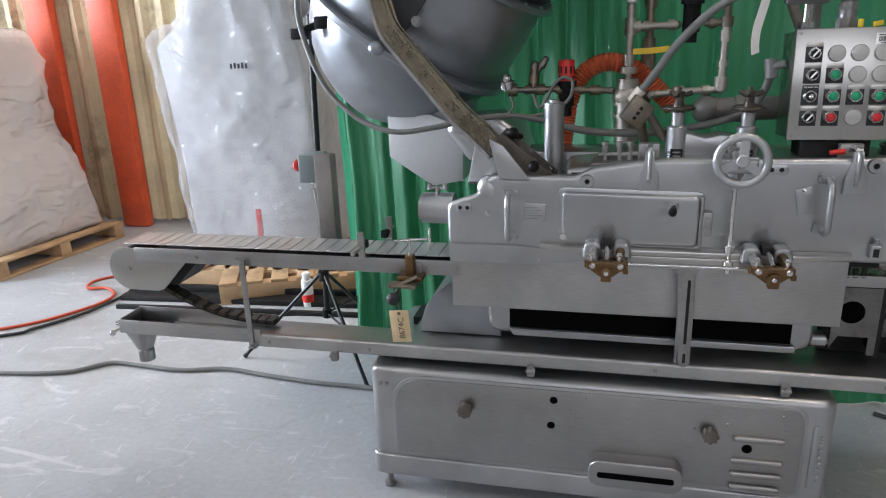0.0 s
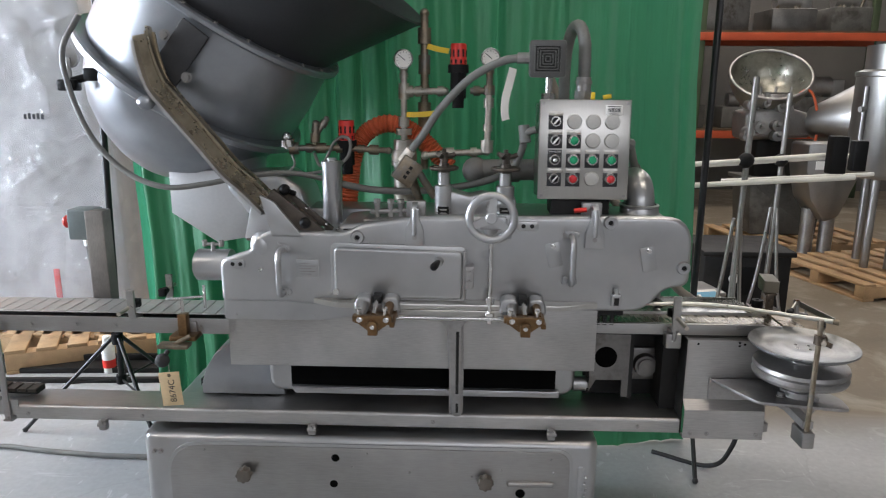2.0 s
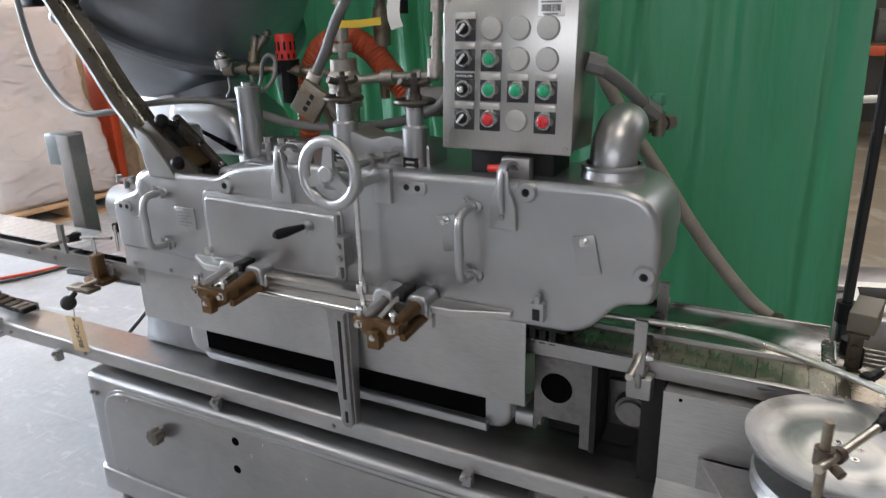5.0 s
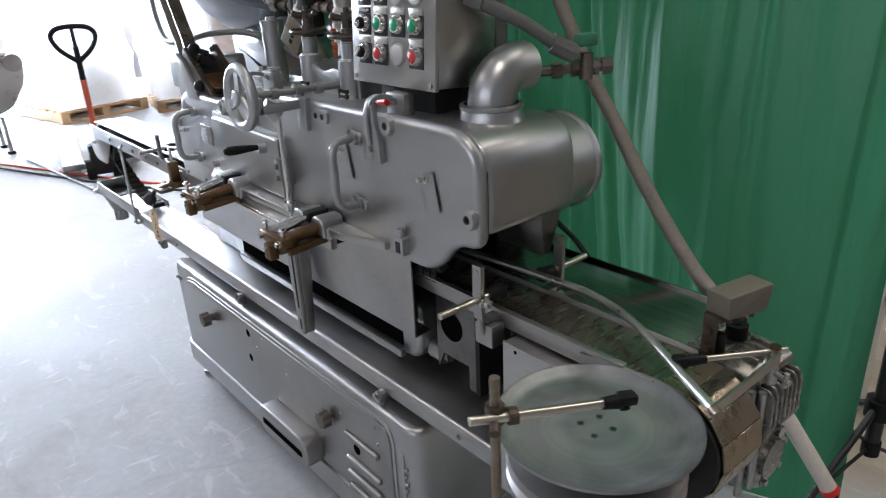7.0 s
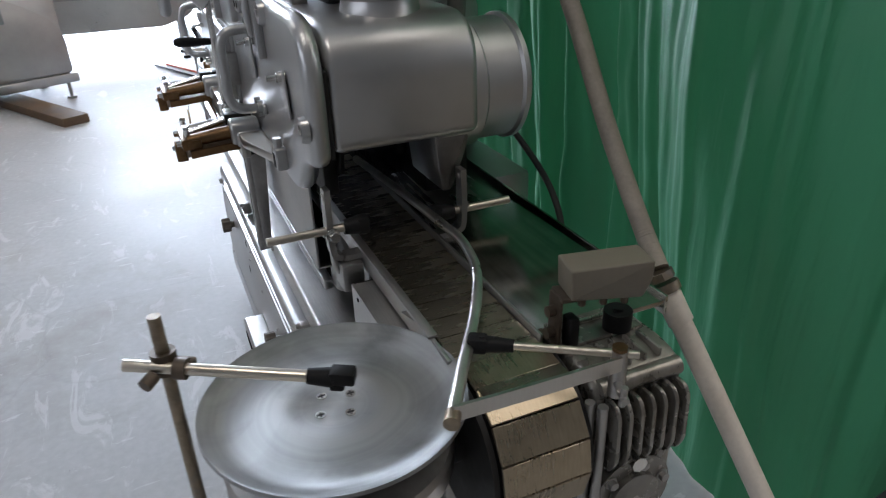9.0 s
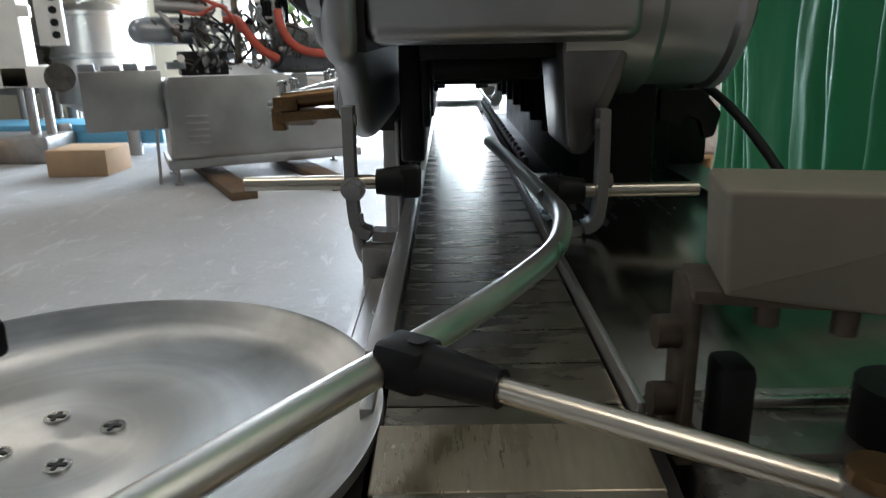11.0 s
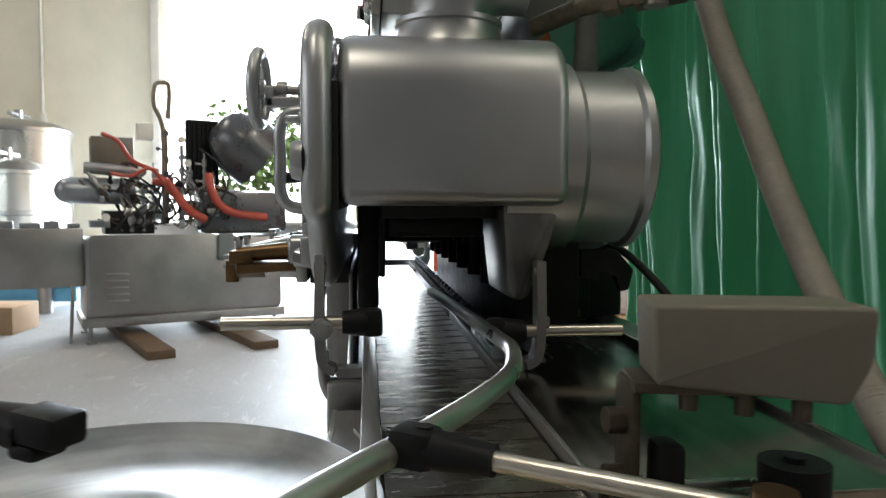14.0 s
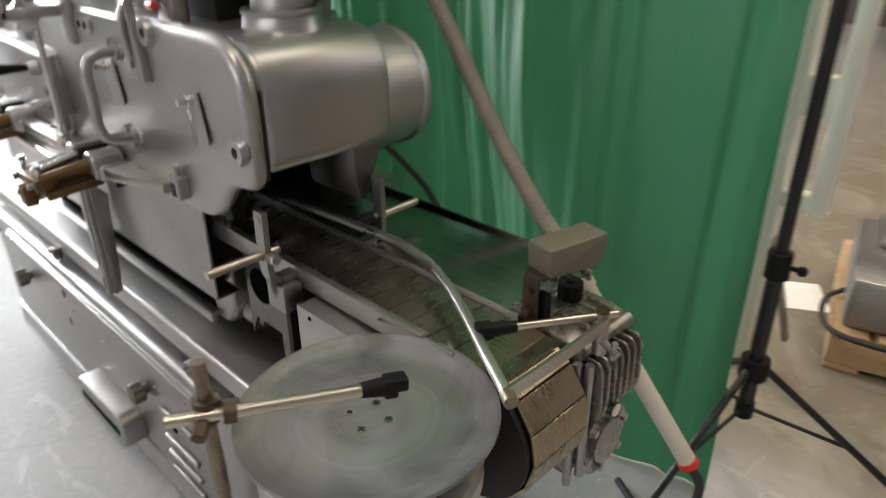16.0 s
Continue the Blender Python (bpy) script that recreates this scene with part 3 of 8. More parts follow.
part("top_rail", box(B(), (-8.55, 3.06, 4.35), (-0.64, 3.16, 4.5), 0.01), REDP, pw)

# green backdrop
def backdrop():
    bm = B()
    nx, nz = 460, 72
    x0, x1 = -0.49, 1.972
    noise_v = lambda a, b: noise.noise(Vector((a, b, 3.1)))
    grid = []
    for i in range(nx + 1):
        u = i / nx
        xs = x0 + (x1 - x0) * u
        # narrow deep folds on the gathered side, broad shallow ones where the cloth is pulled flat
        deep = 0.05 + 0.95 / (1 + math.exp((xs - 1.22) * 8))
        col = []
        for k in range(nz + 1):
            z = 0.004 + 3.3 * (k / nz)
            ph = 2 * math.pi * xs / 0.135 + 4.6 * noise_v(xs * 2.6, z * 0.3) + 2.8 * noise_v(xs * 6, z * 0.45 + 4)
            amp = 0.0015 + deep * 0.032 * max(0.16, 0.9 + 1.4 * noise_v(xs * 5.5, z * 0.45 + 9))
            # a long slanting swell: the cloth turns away on both sides of its crest
            xv = min(1.8, max(1.15, 1.5 - 0.5 * (z - 0.85)))
            y = 0.866 + 0.06 * (math.sqrt((xv - xs) ** 2 + 0.01) + xv - xs) + 0.085 * (math.sqrt((xs - xv) ** 2 + 0.01) + xs - xv) + amp * (math.sin(ph) + 0.34 * math.sin(2.2 * ph + 1.0))
            y += 0.036 * math.sin(21 * u + 1.2 * noise_v(u * 3, z * 0.5)) + 0.018 * noise_v(xs * 3 + z * 0.7, z * 0.9 + 7)
            y += deep * (0.012 * noise_v(xs * 11 + z * 2.5, z * 4.0) + 0.006 * noise_v(xs * 24 - z * 6, z * 9.0))
            # soft slanting drags and pressed creases where the cloth is pulled flat
            y += 0.010 * noise_v(xs * 4.2 + z * 2.6, z * 1.3 - xs) + 0.0035 * noise_v(xs * 13 + z * 5, z * 5.2)
            y -= sum(0.010 * max(0.0, 1 - abs(xs - xc - 0.01 * math.sin(2.1 * z + 9 * xc)) / 0.02) for xc in (1.16, 1.42, 1.66, 1.88))
            x = xs - 0.022 * z * u + 0.3 * amp * math.cos(ph)
            col.append(bm.verts.new((x, y, z)))
        grid.append(col)
    for a, b in zip(grid, grid[1:]):
        for k in range(nz):
            bm.faces.new((a[k], b[k], b[k + 1], a[k + 1]))
    ob = solo("backdrop_curtain", bm, CLOTH, "green cloth backdrop hanging in folds behind the machine", "curtain", sharp=180)
    return ob


backdrop()


def light_stand(x, y, h, group, turn=0.0, lean=0.0, reach=0.42, hub=0.42, r=0.0135):
    """A black telescopic stand on three legs."""
    t = thing("light_stand", (x, y, 0), "black telescopic light stand on three splayed legs", "light stand", group)
    top = Vector((x + lean, y, h))
    mid = Vector((x, y, hub)).lerp(top, 0.09 if r > 0.014 else 0.45)
    part("pole", cyl(cyl(B(), (x, y, 0.2), mid, r, n=14), mid, top, r * 0.8, n=14), BLACKP, t)
    g = B()
    cyl(g, mid - Vector((0, 0, 0.03)), mid + Vector((0, 0, 0.03)), r * 1.5, n=14)
    cyl(g, mid, mid + Vector((0.045, 0.0, 0)), 0.006, n=10)
    ball(g, mid + Vector((0.05, 0, 0)), 0.012, 10)
    part("clamp_collar", g, BLACK, t)
    part("hub", cyl(B(), (x, y, hub - 0.03), (x, y, hub + 0.02), r * 1.85, n=14), BLACK, t)
    part("lower_collar", cyl(B(), (x, y, 0.2), (x, y, 0.24), 0.022, n=14), BLACK, t)
    for k in range(3):
        a = turn + k * 2 * math.pi / 3
        f = Vector((x + reach * math.cos(a), y + reach * math.sin(a), 0.012))
        leg = part("leg", cyl(B(), (x + 0.02 * math.cos(a), y + 0.02 * math.sin(a), hub), f, 0.009, n=10), BLACKP, t)
        part("rubber_foot", ball(B(), f, 0.012, 10), RUBBER, leg)
        part("brace", cyl(B(), (x + 0.02 * math.cos(a), y + 0.02 * math.sin(a), 0.22), f.lerp(Vector((x, y, hub)), 0.5), 0.005, n=8), BLACKP, t)
    return t


light_stand(-0.56, 0.97, 3.3, "backdrop stands", 1.3, 0.1)
light_stand(1.99, 1.02, 3.3, "backdrop stands", 0.35, 0.0, 0.45, 0.345, 0.018)
g = B()
cyl(g, (-0.52, 0.95, 3.28), (2.06, 1.02, 3.28), 0.014, n=14)
solo("backdrop_bar", g, BLACKP, "black crossbar that carries the backdrop cloth", "rail")

# glowing sheet added outside the door in place of the overexposed yard
GLOW = bpy.data.materials.new("overexposed_daylight")
GLOW.use_nodes = True
GLOW.node_tree.nodes["Principled BSDF"].inputs["Emission Color"].default_value = (1.0, 1.0, 0.98, 1)
GLOW.node_tree.nodes["Principled BSDF"].inputs["Emission Strength"].default_value = 3.5
solo("backdrop", box(B(), (-40.2, -40, -0.2), (-40, 30, 18)), GLOW, "glowing sheet standing in for overexposed daylight beyond the yard", "sky", kind="structure")

# ---- filling machine ----
fm = thing("filling_machine", (0.7, 0.25, 0), "silver-grey cast filling machine on a long stainless drip tray", "machine")

base = part("base_casting", prism(B(), rounded([(0, 0), (1.405, 0), (1.405, 0.55), (0, 0.55)], 0.045, 6), "xy", 0.085, 0.475, 0.02, 3), CAST, fm)
part("base_skirt", prism(B(), rounded([(-0.008, -0.008), (1.413, -0.008), (1.413, 0.558), (-0.008, 0.558)], 0.05, 6), "xy", 0.075, 0.152, 0.007, 3), CAST, base)
for fx in (0.04, 1.36):
    for fy in (0.04, 0.5):
        g = cyl(B(), (fx, fy, 0.012), (fx, fy, 0.09), 0.011, n=14)
        cyl(g, (fx, fy, 0), (fx, fy, 0.014), 0.02, n=16)
        part("levelling_foot", g, DULL, fm)

panel_line = rounded([(0.088, 0.168), (0.088, 0.447), (1.318, 0.447), (1.318, 0.168)], [0.012, 0.11, 0.05, 0.02], 8)
trim = rounded([(0.078, 0.160), (0.078, 0.457), (1.328, 0.457), (1.328, 0.160)], [0.012, 0.12, 0.058, 0.02], 8)
part("panel_rim", prism(B(), trim, "xz", -0.004, 0.01, 0.003), CAST, base)
panel = part("access_panel", prism(B(), panel_line, "xz", -0.0085, 0.004, 0.0025, 2), STEEL, fm, "brushed stainless access panel with louvres")


def lobed_knob(x, z):
    bm = B()
    cyl(bm, (x, -0.006, z), (x, -0.022, z), 0.011, n=14)
    pts = []
    for i in range(64):
        a = 2 * math.pi * i / 64
        r = 0.0225 + 0.0022 * math.cos(8 * a)
        pts.append((x + r * math.cos(a), z + r * math.sin(a)))
    prism(bm, pts, "xz", -0.046, -0.02, 0.003)
    return bm


for kx, kz in ((0.327, 0.365), (1.062, 0.357)):
    part("clamping_knob", lobed_knob(kx, kz), mat("worn_bakelite", (0.10, 0.085, 0.07), 0.55, 0, 0.25, 20, 120, 0.1), panel, "dark lobed clamping knob")
# black discs laid in the panel, coloured like the shade of open holes
for hx, hz, hr in ((0.604, 0.414, 0.0125), (0.597, 0.326, 0.0125), (1.17, 0.308, 0.015)):
    part("port_shade", cyl(B(), (hx, -0.0086, hz), (hx, 0.0, hz), hr, n=24), HOLE_SHADE, panel, "black disc painted as the shade of a round opening")
for px, pz in ((0.655, 0.385), (0.70, 0.43), (0.83, 0.37), (1.02, 0.36), (1.11, 0.385), (0.20, 0.432), (0.14, 0.18), (1.26, 0.425), (1.27, 0.38), (0.70, 0.175)):
    part("panel_screw", ball(B(), (px, -0.0085, pz), 0.0042, 8), DULL, panel)
hood = part("slot_hood", prism(B(), rounded([(0.715, 0.158), (0.715, 0.25), (0.995, 0.25), (0.995, 0.158)], 0.044, 7), "xz", -0.062, -0.006, 0.006, 3), STEEL, panel, "rounded stainless hood with a dark slot")
# the slot's inner shade is a black strip on the hood
part("slot", prism(B(), rounded([(0.742, 0.192), (0.742, 0.212), (0.968, 0.212), (0.968, 0.192)], 0.009, 5), "xz", -0.0632, -0.055), HOLE_SHADE, hood)
for vz in (0.342, 0.268, 0.222, 0.178):
    bm = prism(B(), rounded([(1.128, vz - 0.009), (1.128, vz + 0.009), (1.272, vz + 0.009), (1.272, vz - 0.009)], 0.009, 5), "xz", -0.02, -0.006, 0.006, 3)
    part("louvre", bm, STEEL, panel)
g = B()
prism(g, rounded([(1.343, 0.19), (1.343, 0.4), (1.362, 0.4), (1.362, 0.19)], 0.009), "xz", -0.004, 0.002, 0.002)
for i in range(8):
    ball(g, (1.366 + 0.004 * (i % 2), -0.003, 0.215 + i * 0.021), 0.0055, 8)
part("hinge_strip", g, CAST, base)
g = B()
for bx in (0.041, 0.062):
    bolt(g, (bx, 0.0, 0.42), (0, -1, 0), 0.006, 0.009)
part("base_bolts", g, DULL, base)

# drip tray that runs the whole length
g = prism(B(), rounded([(0.028, 0.503), (0.028, 0.549), (0.150, 0.549), (0.150, 0.503)], [0.003, 0.012, 0.004, 0.003], 4), "yz", -0.40, 1.645)
prism(g, [(0.150, 0.505), (0.150, 0.546), (0.5, 0.546), (0.5, 0.505)], "yz", 0.12, 1.64)
tray = part("drip_tray", g, STEEL_V, fm, "long brushed stainless drip tray with a rolled front edge")
for cx in (0.53, -0.12, 1.26):
    g = box(B(), (cx - 0.012, 0.008, 0.478), (cx + 0.012, 0.03, 0.512), 0.004)
    cyl(g, (cx + 0.014, 0.012, 0.498), (cx - 0.014, 0.012, 0.498), 0.008, n=10)
    bolt(g, (cx, 0.008, 0.506), (0, -1, 0), 0.006, 0.008)
    part("tray_clip", g, DULL, tray)
for cx in (-0.36, 0.0, 0.9, 1.52):
    part("tray_bolt", bolt(B(), (cx, 0.028, 0.522), (0, -1, 0), 0.005, 0.005), DULL, tray)
part("tray_support", box(box(B(), (0.06, 0.08, 0.47), (1.36, 0.2, 0.505)), (0.06, 0.35, 0.47), (1.36, 0.47, 0.505)), DARK, fm)

# lower cradle; a black sheet paints the shade of its long hollow
g = prism(B(), rounded([(0.385, 0.588), (0.385, 0.735), (1.335, 0.735), (1.335, 0.588)], [0.05, 0.02, 0.02, 0.05], 6), "xz", 0.085, 0.44, 0.016, 3)
cradle = part("cradle_casting", g, CAST, fm)
part("recess_shade", box(B(), (0.455, 0.0835, 0.611), (1.275, 0.1, 0.733), 0.002), HOLE_SHADE, cradle, "black sheet painted as the shade in the cradle's hollow")
part("recess_lip", prism(B(), rounded([(0.47, 0.590), (0.455, 0.614), (1.285, 0.611), (1.285, 0.590)], 0.005), "xz", 0.066, 0.084, 0.004), CAST, cradle)
g = prism(B(), [(0.15, 0.552), (0.15, 0.58), (0.165, 0.635), (0.20, 0.69), (0.25, 0.73), (0.31, 0.75), (0.42, 0.75), (0.42, 0.552)], "xz", 0.13, 0.36, 0.008)
part("curved_guard", g, HOPPER, fm, "curved grey guard at the end of the cradle")
g = cyl(B(), (1.335, 0.13, 0.615), (1.375, 0.13, 0.615), 0.024, n=20)
cyl(g, (1.375, 0.13, 0.615), (1.39, 0.13, 0.615), 0.016, n=6)
part("drain_boss", g, CAST, cradle)

# stainless apron under the housing
g = box(B(), (0.284, 0.038, 0.693), (1.382, 0.043, 0.90), 0.0015)
box(g, (0.284, 0.038, 0.693), (1.382, 0.085, 0.6965), 0.001)
part("apron_sheet", g, STEEL_V, fm, "brushed stainless apron sheet")
g = prism(B(), [(0.286, 0.849), (0.56, 0.849), (0.70, 0.868), (0.70, 0.93), (0.286, 0.93)], "xz", 0.008, 0.05, 0.003)
for bx in (0.32, 0.45, 0.55):
    bolt(g, (bx, 0.008, 0.862), (0, -1, 0), 0.005, 0.006)
part("lower_flange", g, CAST, fm)

# housing
line = rounded(
    [(0.283, 0.905), (0.283, 1.028), (0.335, 1.048), (0.378, 1.062), (0.392, 1.098), (0.43, 1.118), (0.655, 1.118), (0.70, 1.142), (0.85, 1.165), (1.45, 1.172), (1.628, 1.172), (1.628, 0.97), (1.565, 0.966), (1.505, 0.893), (0.62, 0.893), (0.48, 0.905)],
    [0.02, 0.02, 0.01, 0.02, 0.02, 0.02, 0.02, 0.03, 0.05, 0.01, 0.15, 0.03, 0.03, 0.06, 0, 0], 6)
house = part("housing_front", prism(B(), line, "xz", 0.0, 0.029, 0.0135, 4), CAST, fm, "silver-painted cast front housing with rounded end")
body = prism(B(), rounded([(0.62, 0.992), (0.62, 1.13), (0.85, 1.152), (1.45, 1.16), (1.618, 1.158), (1.618, 0.985), (1.5, 0.985)], [0.01, 0.02, 0.04, 0.02, 0.13, 0.02, 0.01], 8), "xz", 0.034, 0.258, 0.013, 3)
part("housing_body", body, CAST, house)
part("housing_seam", prism(B(), [(0.64, 1.0), (0.64, 1.12), (1.5, 1.14), (1.615, 1.1), (1.615, 0.98)], "xz", 0.028, 0.035), DARK, house)
dm = Matrix.Translation((1.508, 0.2, 1.04)) @ pose(0, 0, 0, -90, 0, 0)
part("end_drum", lathe(B(), [(0, 0), (0.103, 0), (0.103, 0.075), (0.095, 0.082), (0.095, 0.138), (0.1, 0.142), (0.1, 0.15), (0.093, 0.155), (0, 0.155)], dm, 56), CAST, house, "round painted drum cover")
g = prism(B(), rounded([(0.195, 0.99), (0.199, 0.94), (0.205, 0.89), (0.222, 0.89), (0.249, 0.955), (0.256, 0.99)], 0.01), "yz", 1.46, 1.59, 0.006)
# cast like the housing; its shade is put into the dark colour
part("rear_leg", g, DULL_D, house, "rear leg, coloured dark for the shade under the housing")
# tunnel walls, roof and fittings are all coloured near black
part("tunnel_wall", box(B(), (0.45, 0.245, 0.80), (1.42, 0.33, 0.985), 0.006), NEAR_BLACK, fm, "near-black tunnel wall")
part("tunnel_wall", box(B(), (0.45, 0.05, 0.865), (1.46, 0.075, 0.99), 0.004), NEAR_BLACK, fm)
part("tunnel_roof", box(B(), (0.45, 0.076, 0.972), (1.56, 0.244, 0.991), 0.002), NEAR_BLACK, fm)
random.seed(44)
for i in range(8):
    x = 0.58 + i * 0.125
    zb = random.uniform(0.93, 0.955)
    part("tunnel_bar", box(B(), (x, 0.085, zb), (x + 0.05, random.uniform(0.16, 0.21), 0.974), 0.005), NEAR_BLACK, fm)
    part("plunger", cyl(cyl(B(), (x + 0.03, 0.222, 0.885), (x + 0.03, 0.222, 0.975), 0.011, n=10), (x + 0.03, 0.222, 0.93), (x + 0.03, 0.222, 0.95), 0.018, n=10), NEAR_BLACK, fm)
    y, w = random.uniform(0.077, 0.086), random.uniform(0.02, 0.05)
    part("tunnel_rib", prism(B(), rounded([(x, 0.975), (x, random.uniform(0.895, 0.93)), (x + w * 0.6, random.uniform(0.89, 0.92)), (x + w, 0.975)], 0.006), "xz", 0.074, y, 0.002), NEAR_BLACK, fm)
# link plates that stand along both sides of the chain
for y in (0.0575, 0.1825):
    g = B()
    for i in range(46):
        x = 0.50 + i * 0.0205
        box(g, (x, y, 0.833), (x + 0.013, y + 0.006, 0.861 + 0.004 * (i % 2)), 0.0015)
        cyl(g, (x + 0.0065, y - 0.003, 0.852), (x + 0.0065, y + 0.009, 0.852), 0.003, n=6)
    part("side_link_chain", g, DARK, fm, "black oily side link chain")
# near-black gear behind the rear leg
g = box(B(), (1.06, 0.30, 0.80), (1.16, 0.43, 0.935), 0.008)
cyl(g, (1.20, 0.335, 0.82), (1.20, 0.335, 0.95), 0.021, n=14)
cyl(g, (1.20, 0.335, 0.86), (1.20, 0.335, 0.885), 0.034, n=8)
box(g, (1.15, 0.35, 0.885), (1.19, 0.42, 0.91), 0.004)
part("rear_gear", g, NEAR_BLACK, fm, "near-black rear gear")
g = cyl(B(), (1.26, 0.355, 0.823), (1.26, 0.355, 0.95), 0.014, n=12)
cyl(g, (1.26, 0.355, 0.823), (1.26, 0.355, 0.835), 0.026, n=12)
part("rear_spindle", g, NEAR_BLACK, fm)
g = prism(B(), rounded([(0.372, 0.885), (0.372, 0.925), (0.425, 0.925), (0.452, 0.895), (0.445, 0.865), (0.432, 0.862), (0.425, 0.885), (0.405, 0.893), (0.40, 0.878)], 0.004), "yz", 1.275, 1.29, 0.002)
part("duct_bracket", g, NEAR_BLACK, fm, "black bent bracket under the duct")
dl = [(1.15, 0.37, 1.05), (1.22, 0.382, 1.0), (1.262, 0.39, 0.965), (1.275, 0.392, 0.94)]
duct = part("silicone_duct", tube(B(), dl, 0.021, 16, ribs=0.0025, rib=0.008), ORANGE, fm, "ribbed orange-red silicone duct")
part("hose_clip", cyl(cyl(B(), (1.273, 0.3915, 0.942), (1.277, 0.3925, 0.930), 0.0225, n=20), (1.285, 0.405, 0.937), (1.285, 0.42, 0.937), 0.005, n=8), STEEL, duct)
g = box(B(), (0.38, 0.36, 0.55), (1.36, 0.5, 0.80), 0.01)
box(g, (0.45, 0.28, 0.93), (1.30, 0.42, 1.14), 0.02)
part("rear_casting", g, CAST, fm)
# block added to hide the bright background seen through the gap
part("rear_block", box(B(), (0.98, 0.41, 0.80), (1.12, 0.50, 0.93), 0.008), NEAR_BLACK, fm, "near-black block added to fill the gap behind the chain")

# left end of the housing
g = cyl(B(), (0.185, 0.1, 0.99), (0.285, 0.1, 0.99), 0.048, n=32)
cyl(g, (0.178, 0.1, 0.99), (0.186, 0.1, 0.99), 0.04, n=32)
endc = part("end_cylinder", g, CAST, fm)
g = cyl(B(), (0.235, 0.09, 1.035), (0.235, 0.09, 1.062), 0.007, n=12)
cyl(g, (0.205, 0.09, 1.056), (0.265, 0.09, 1.056), 0.005, n=10)
cyl(g, (0.21, 0.09, 1.05), (0.21, 0.09, 1.068), 0.008, n=8)
cyl(g, (0.26, 0.09, 1.05), (0.26, 0.09, 1.068), 0.008, n=8)
part("grease_tee", g, DULL, endc)
g = ball(B(), (0.405, 0.02, 1.07), 0.035, 20, (1, 0.7, 1.2))
part("cast_boss", g, CAST, house)
g = prism(B(), rounded([(0.312, 1.006), (0.312, 1.034), (0.358, 1.034), (0.358, 1.006)], 0.012), "xz", -0.006, 0.004, 0.003)
part("lug", g, CAST, house)
g = B()
for p in ((0.324, 1.02), (0.346, 1.02)):
    cyl(g, (p[0], -0.0066, p[1]), (p[0], 0, p[1]), 0.006, n=14)
# dark discs painted as the shade in the lug's holes
part("lug_holes", g, DARK, house)


def ring_hole(x, z, r=0.017):
    g = lathe(B(), [(0.007, 0), (0.0075, 0.009), (r, 0.009), (r + 0.002, 0.004), (r + 0.003, -0.002)], axis_pose((x, 0, z), (0, -1, 0)), 24)
    part("eyelet", g, CAST, house)
    # dark disc painted as the shade in the bore
    part("eyelet_bore", cyl(B(), (x, -0.002, z), (x, 0.004, z), 0.0075, n=16), DARK, house)


for hx, hz in ((1.607, 1.027), (1.395, 1.154), (0.685, 1.103)):
    ring_hole(hx, hz)
g = prism(B(), rounded([(1.135, 1.128), (1.135, 1.156), (1.195, 1.156), (1.195, 1.128)], 0.013, 5), "xz", -0.007, 0.004, 0.003)
part("lug", g, CAST, house)
g = B()
for p in (1.153, 1.177):
    cyl(g, (p, -0.0078, 1.142), (p, 0, 1.142), 0.0062, n=14)
part("lug_holes", g, DARK, house)

# hinged inspection cover
cover_line = rounded([(0.618, 0.925), (0.618, 1.076), (0.985, 1.068), (0.985, 0.925)], 0.018, 5)
cover = part("inspection_cover", prism(B(), cover_line, "xz", -0.016, 0.003, 0.008, 3), CAST, fm, "hinged silver inspection cover")
rim = rounded([(0.608, 0.917), (0.608, 1.088), (0.997, 1.08), (0.997, 0.917)], 0.022, 5)
part("cover_rim", prism(B(), rim, "xz", -0.008, 0.004, 0.004), CAST, house)
g = box(B(), (0.992, -0.034, 0.965), (1.016, 0.002, 1.03), 0.003)
bolt(g, (1.004, -0.034, 0.985), (0, -1, 0), 0.0065, 0.008)
bolt(g, (1.004, -0.034, 1.012), (0, -1, 0), 0.0065, 0.008)
box(g, (0.985, -0.02, 0.93), (0.993, 0.0, 1.07), 0.002)
part("hinge", g, DULL, cover)
g = cyl(B(), (0.917, -0.016, 1.04), (0.915, -0.034, 1.04), 0.014, 0.012, n=20)
part("lever_boss", g, CAST, cover)
g = lathe(B(), [(0, 0), (0.006, 0), (0.0075, 0.016), (0.0105, 0.052), (0.0105, 0.073), (0.006, 0.082), (0, 0.083)], axis_pose((0.916, -0.03, 1.042), (-0.13, -0.98, 0.04)), 20)
part("lever_grip", g, BLACK, cover, "black tapered lever grip")
g = cyl(B(), (0.624, -0.014, 0.948), (0.624, -0.03, 0.948), 0.009, n=16)
part("stud", g, CHROME, cover)


def grab_handle(x, zt, zb, y=-0.003, out=0.055):
    """A cast bow handle on two bolted feet."""
    h = part("grab_handle", tube(B(), [(x, y, zt), (x, y - out * 0.75, zt - 0.004), (x, y - out, zt - 0.025), (x, y - out, (zt + zb) / 2), (x, y - out, zb + 0.025), (x, y - out * 0.75, zb + 0.004), (x, y, zb)], 0.0085, 12), CAST, house, "cast silver grab handle")
    for z in (zt, zb):
        g = prism(B(), rounded([(x - 0.022, z - 0.01), (x - 0.022, z + 0.01), (x + 0.022, z + 0.01), (x + 0.022, z - 0.01)], 0.01), "xz", -0.007, 0.002, 0.003)
        bolt(g, (x - 0.012, -0.006, z + 0.01), (0, -1, 0), 0.0065, 0.01)
        bolt(g, (x + 0.01, -0.006, z - 0.008), (0, -1, 0), 0.0055, 0.009)
        cyl(g, (x, -0.004, z), (x, -0.013, z), 0.0135, n=18)
        part("handle_foot", g, CAST, h)


grab_handle(0.47, 1.068, 0.938)
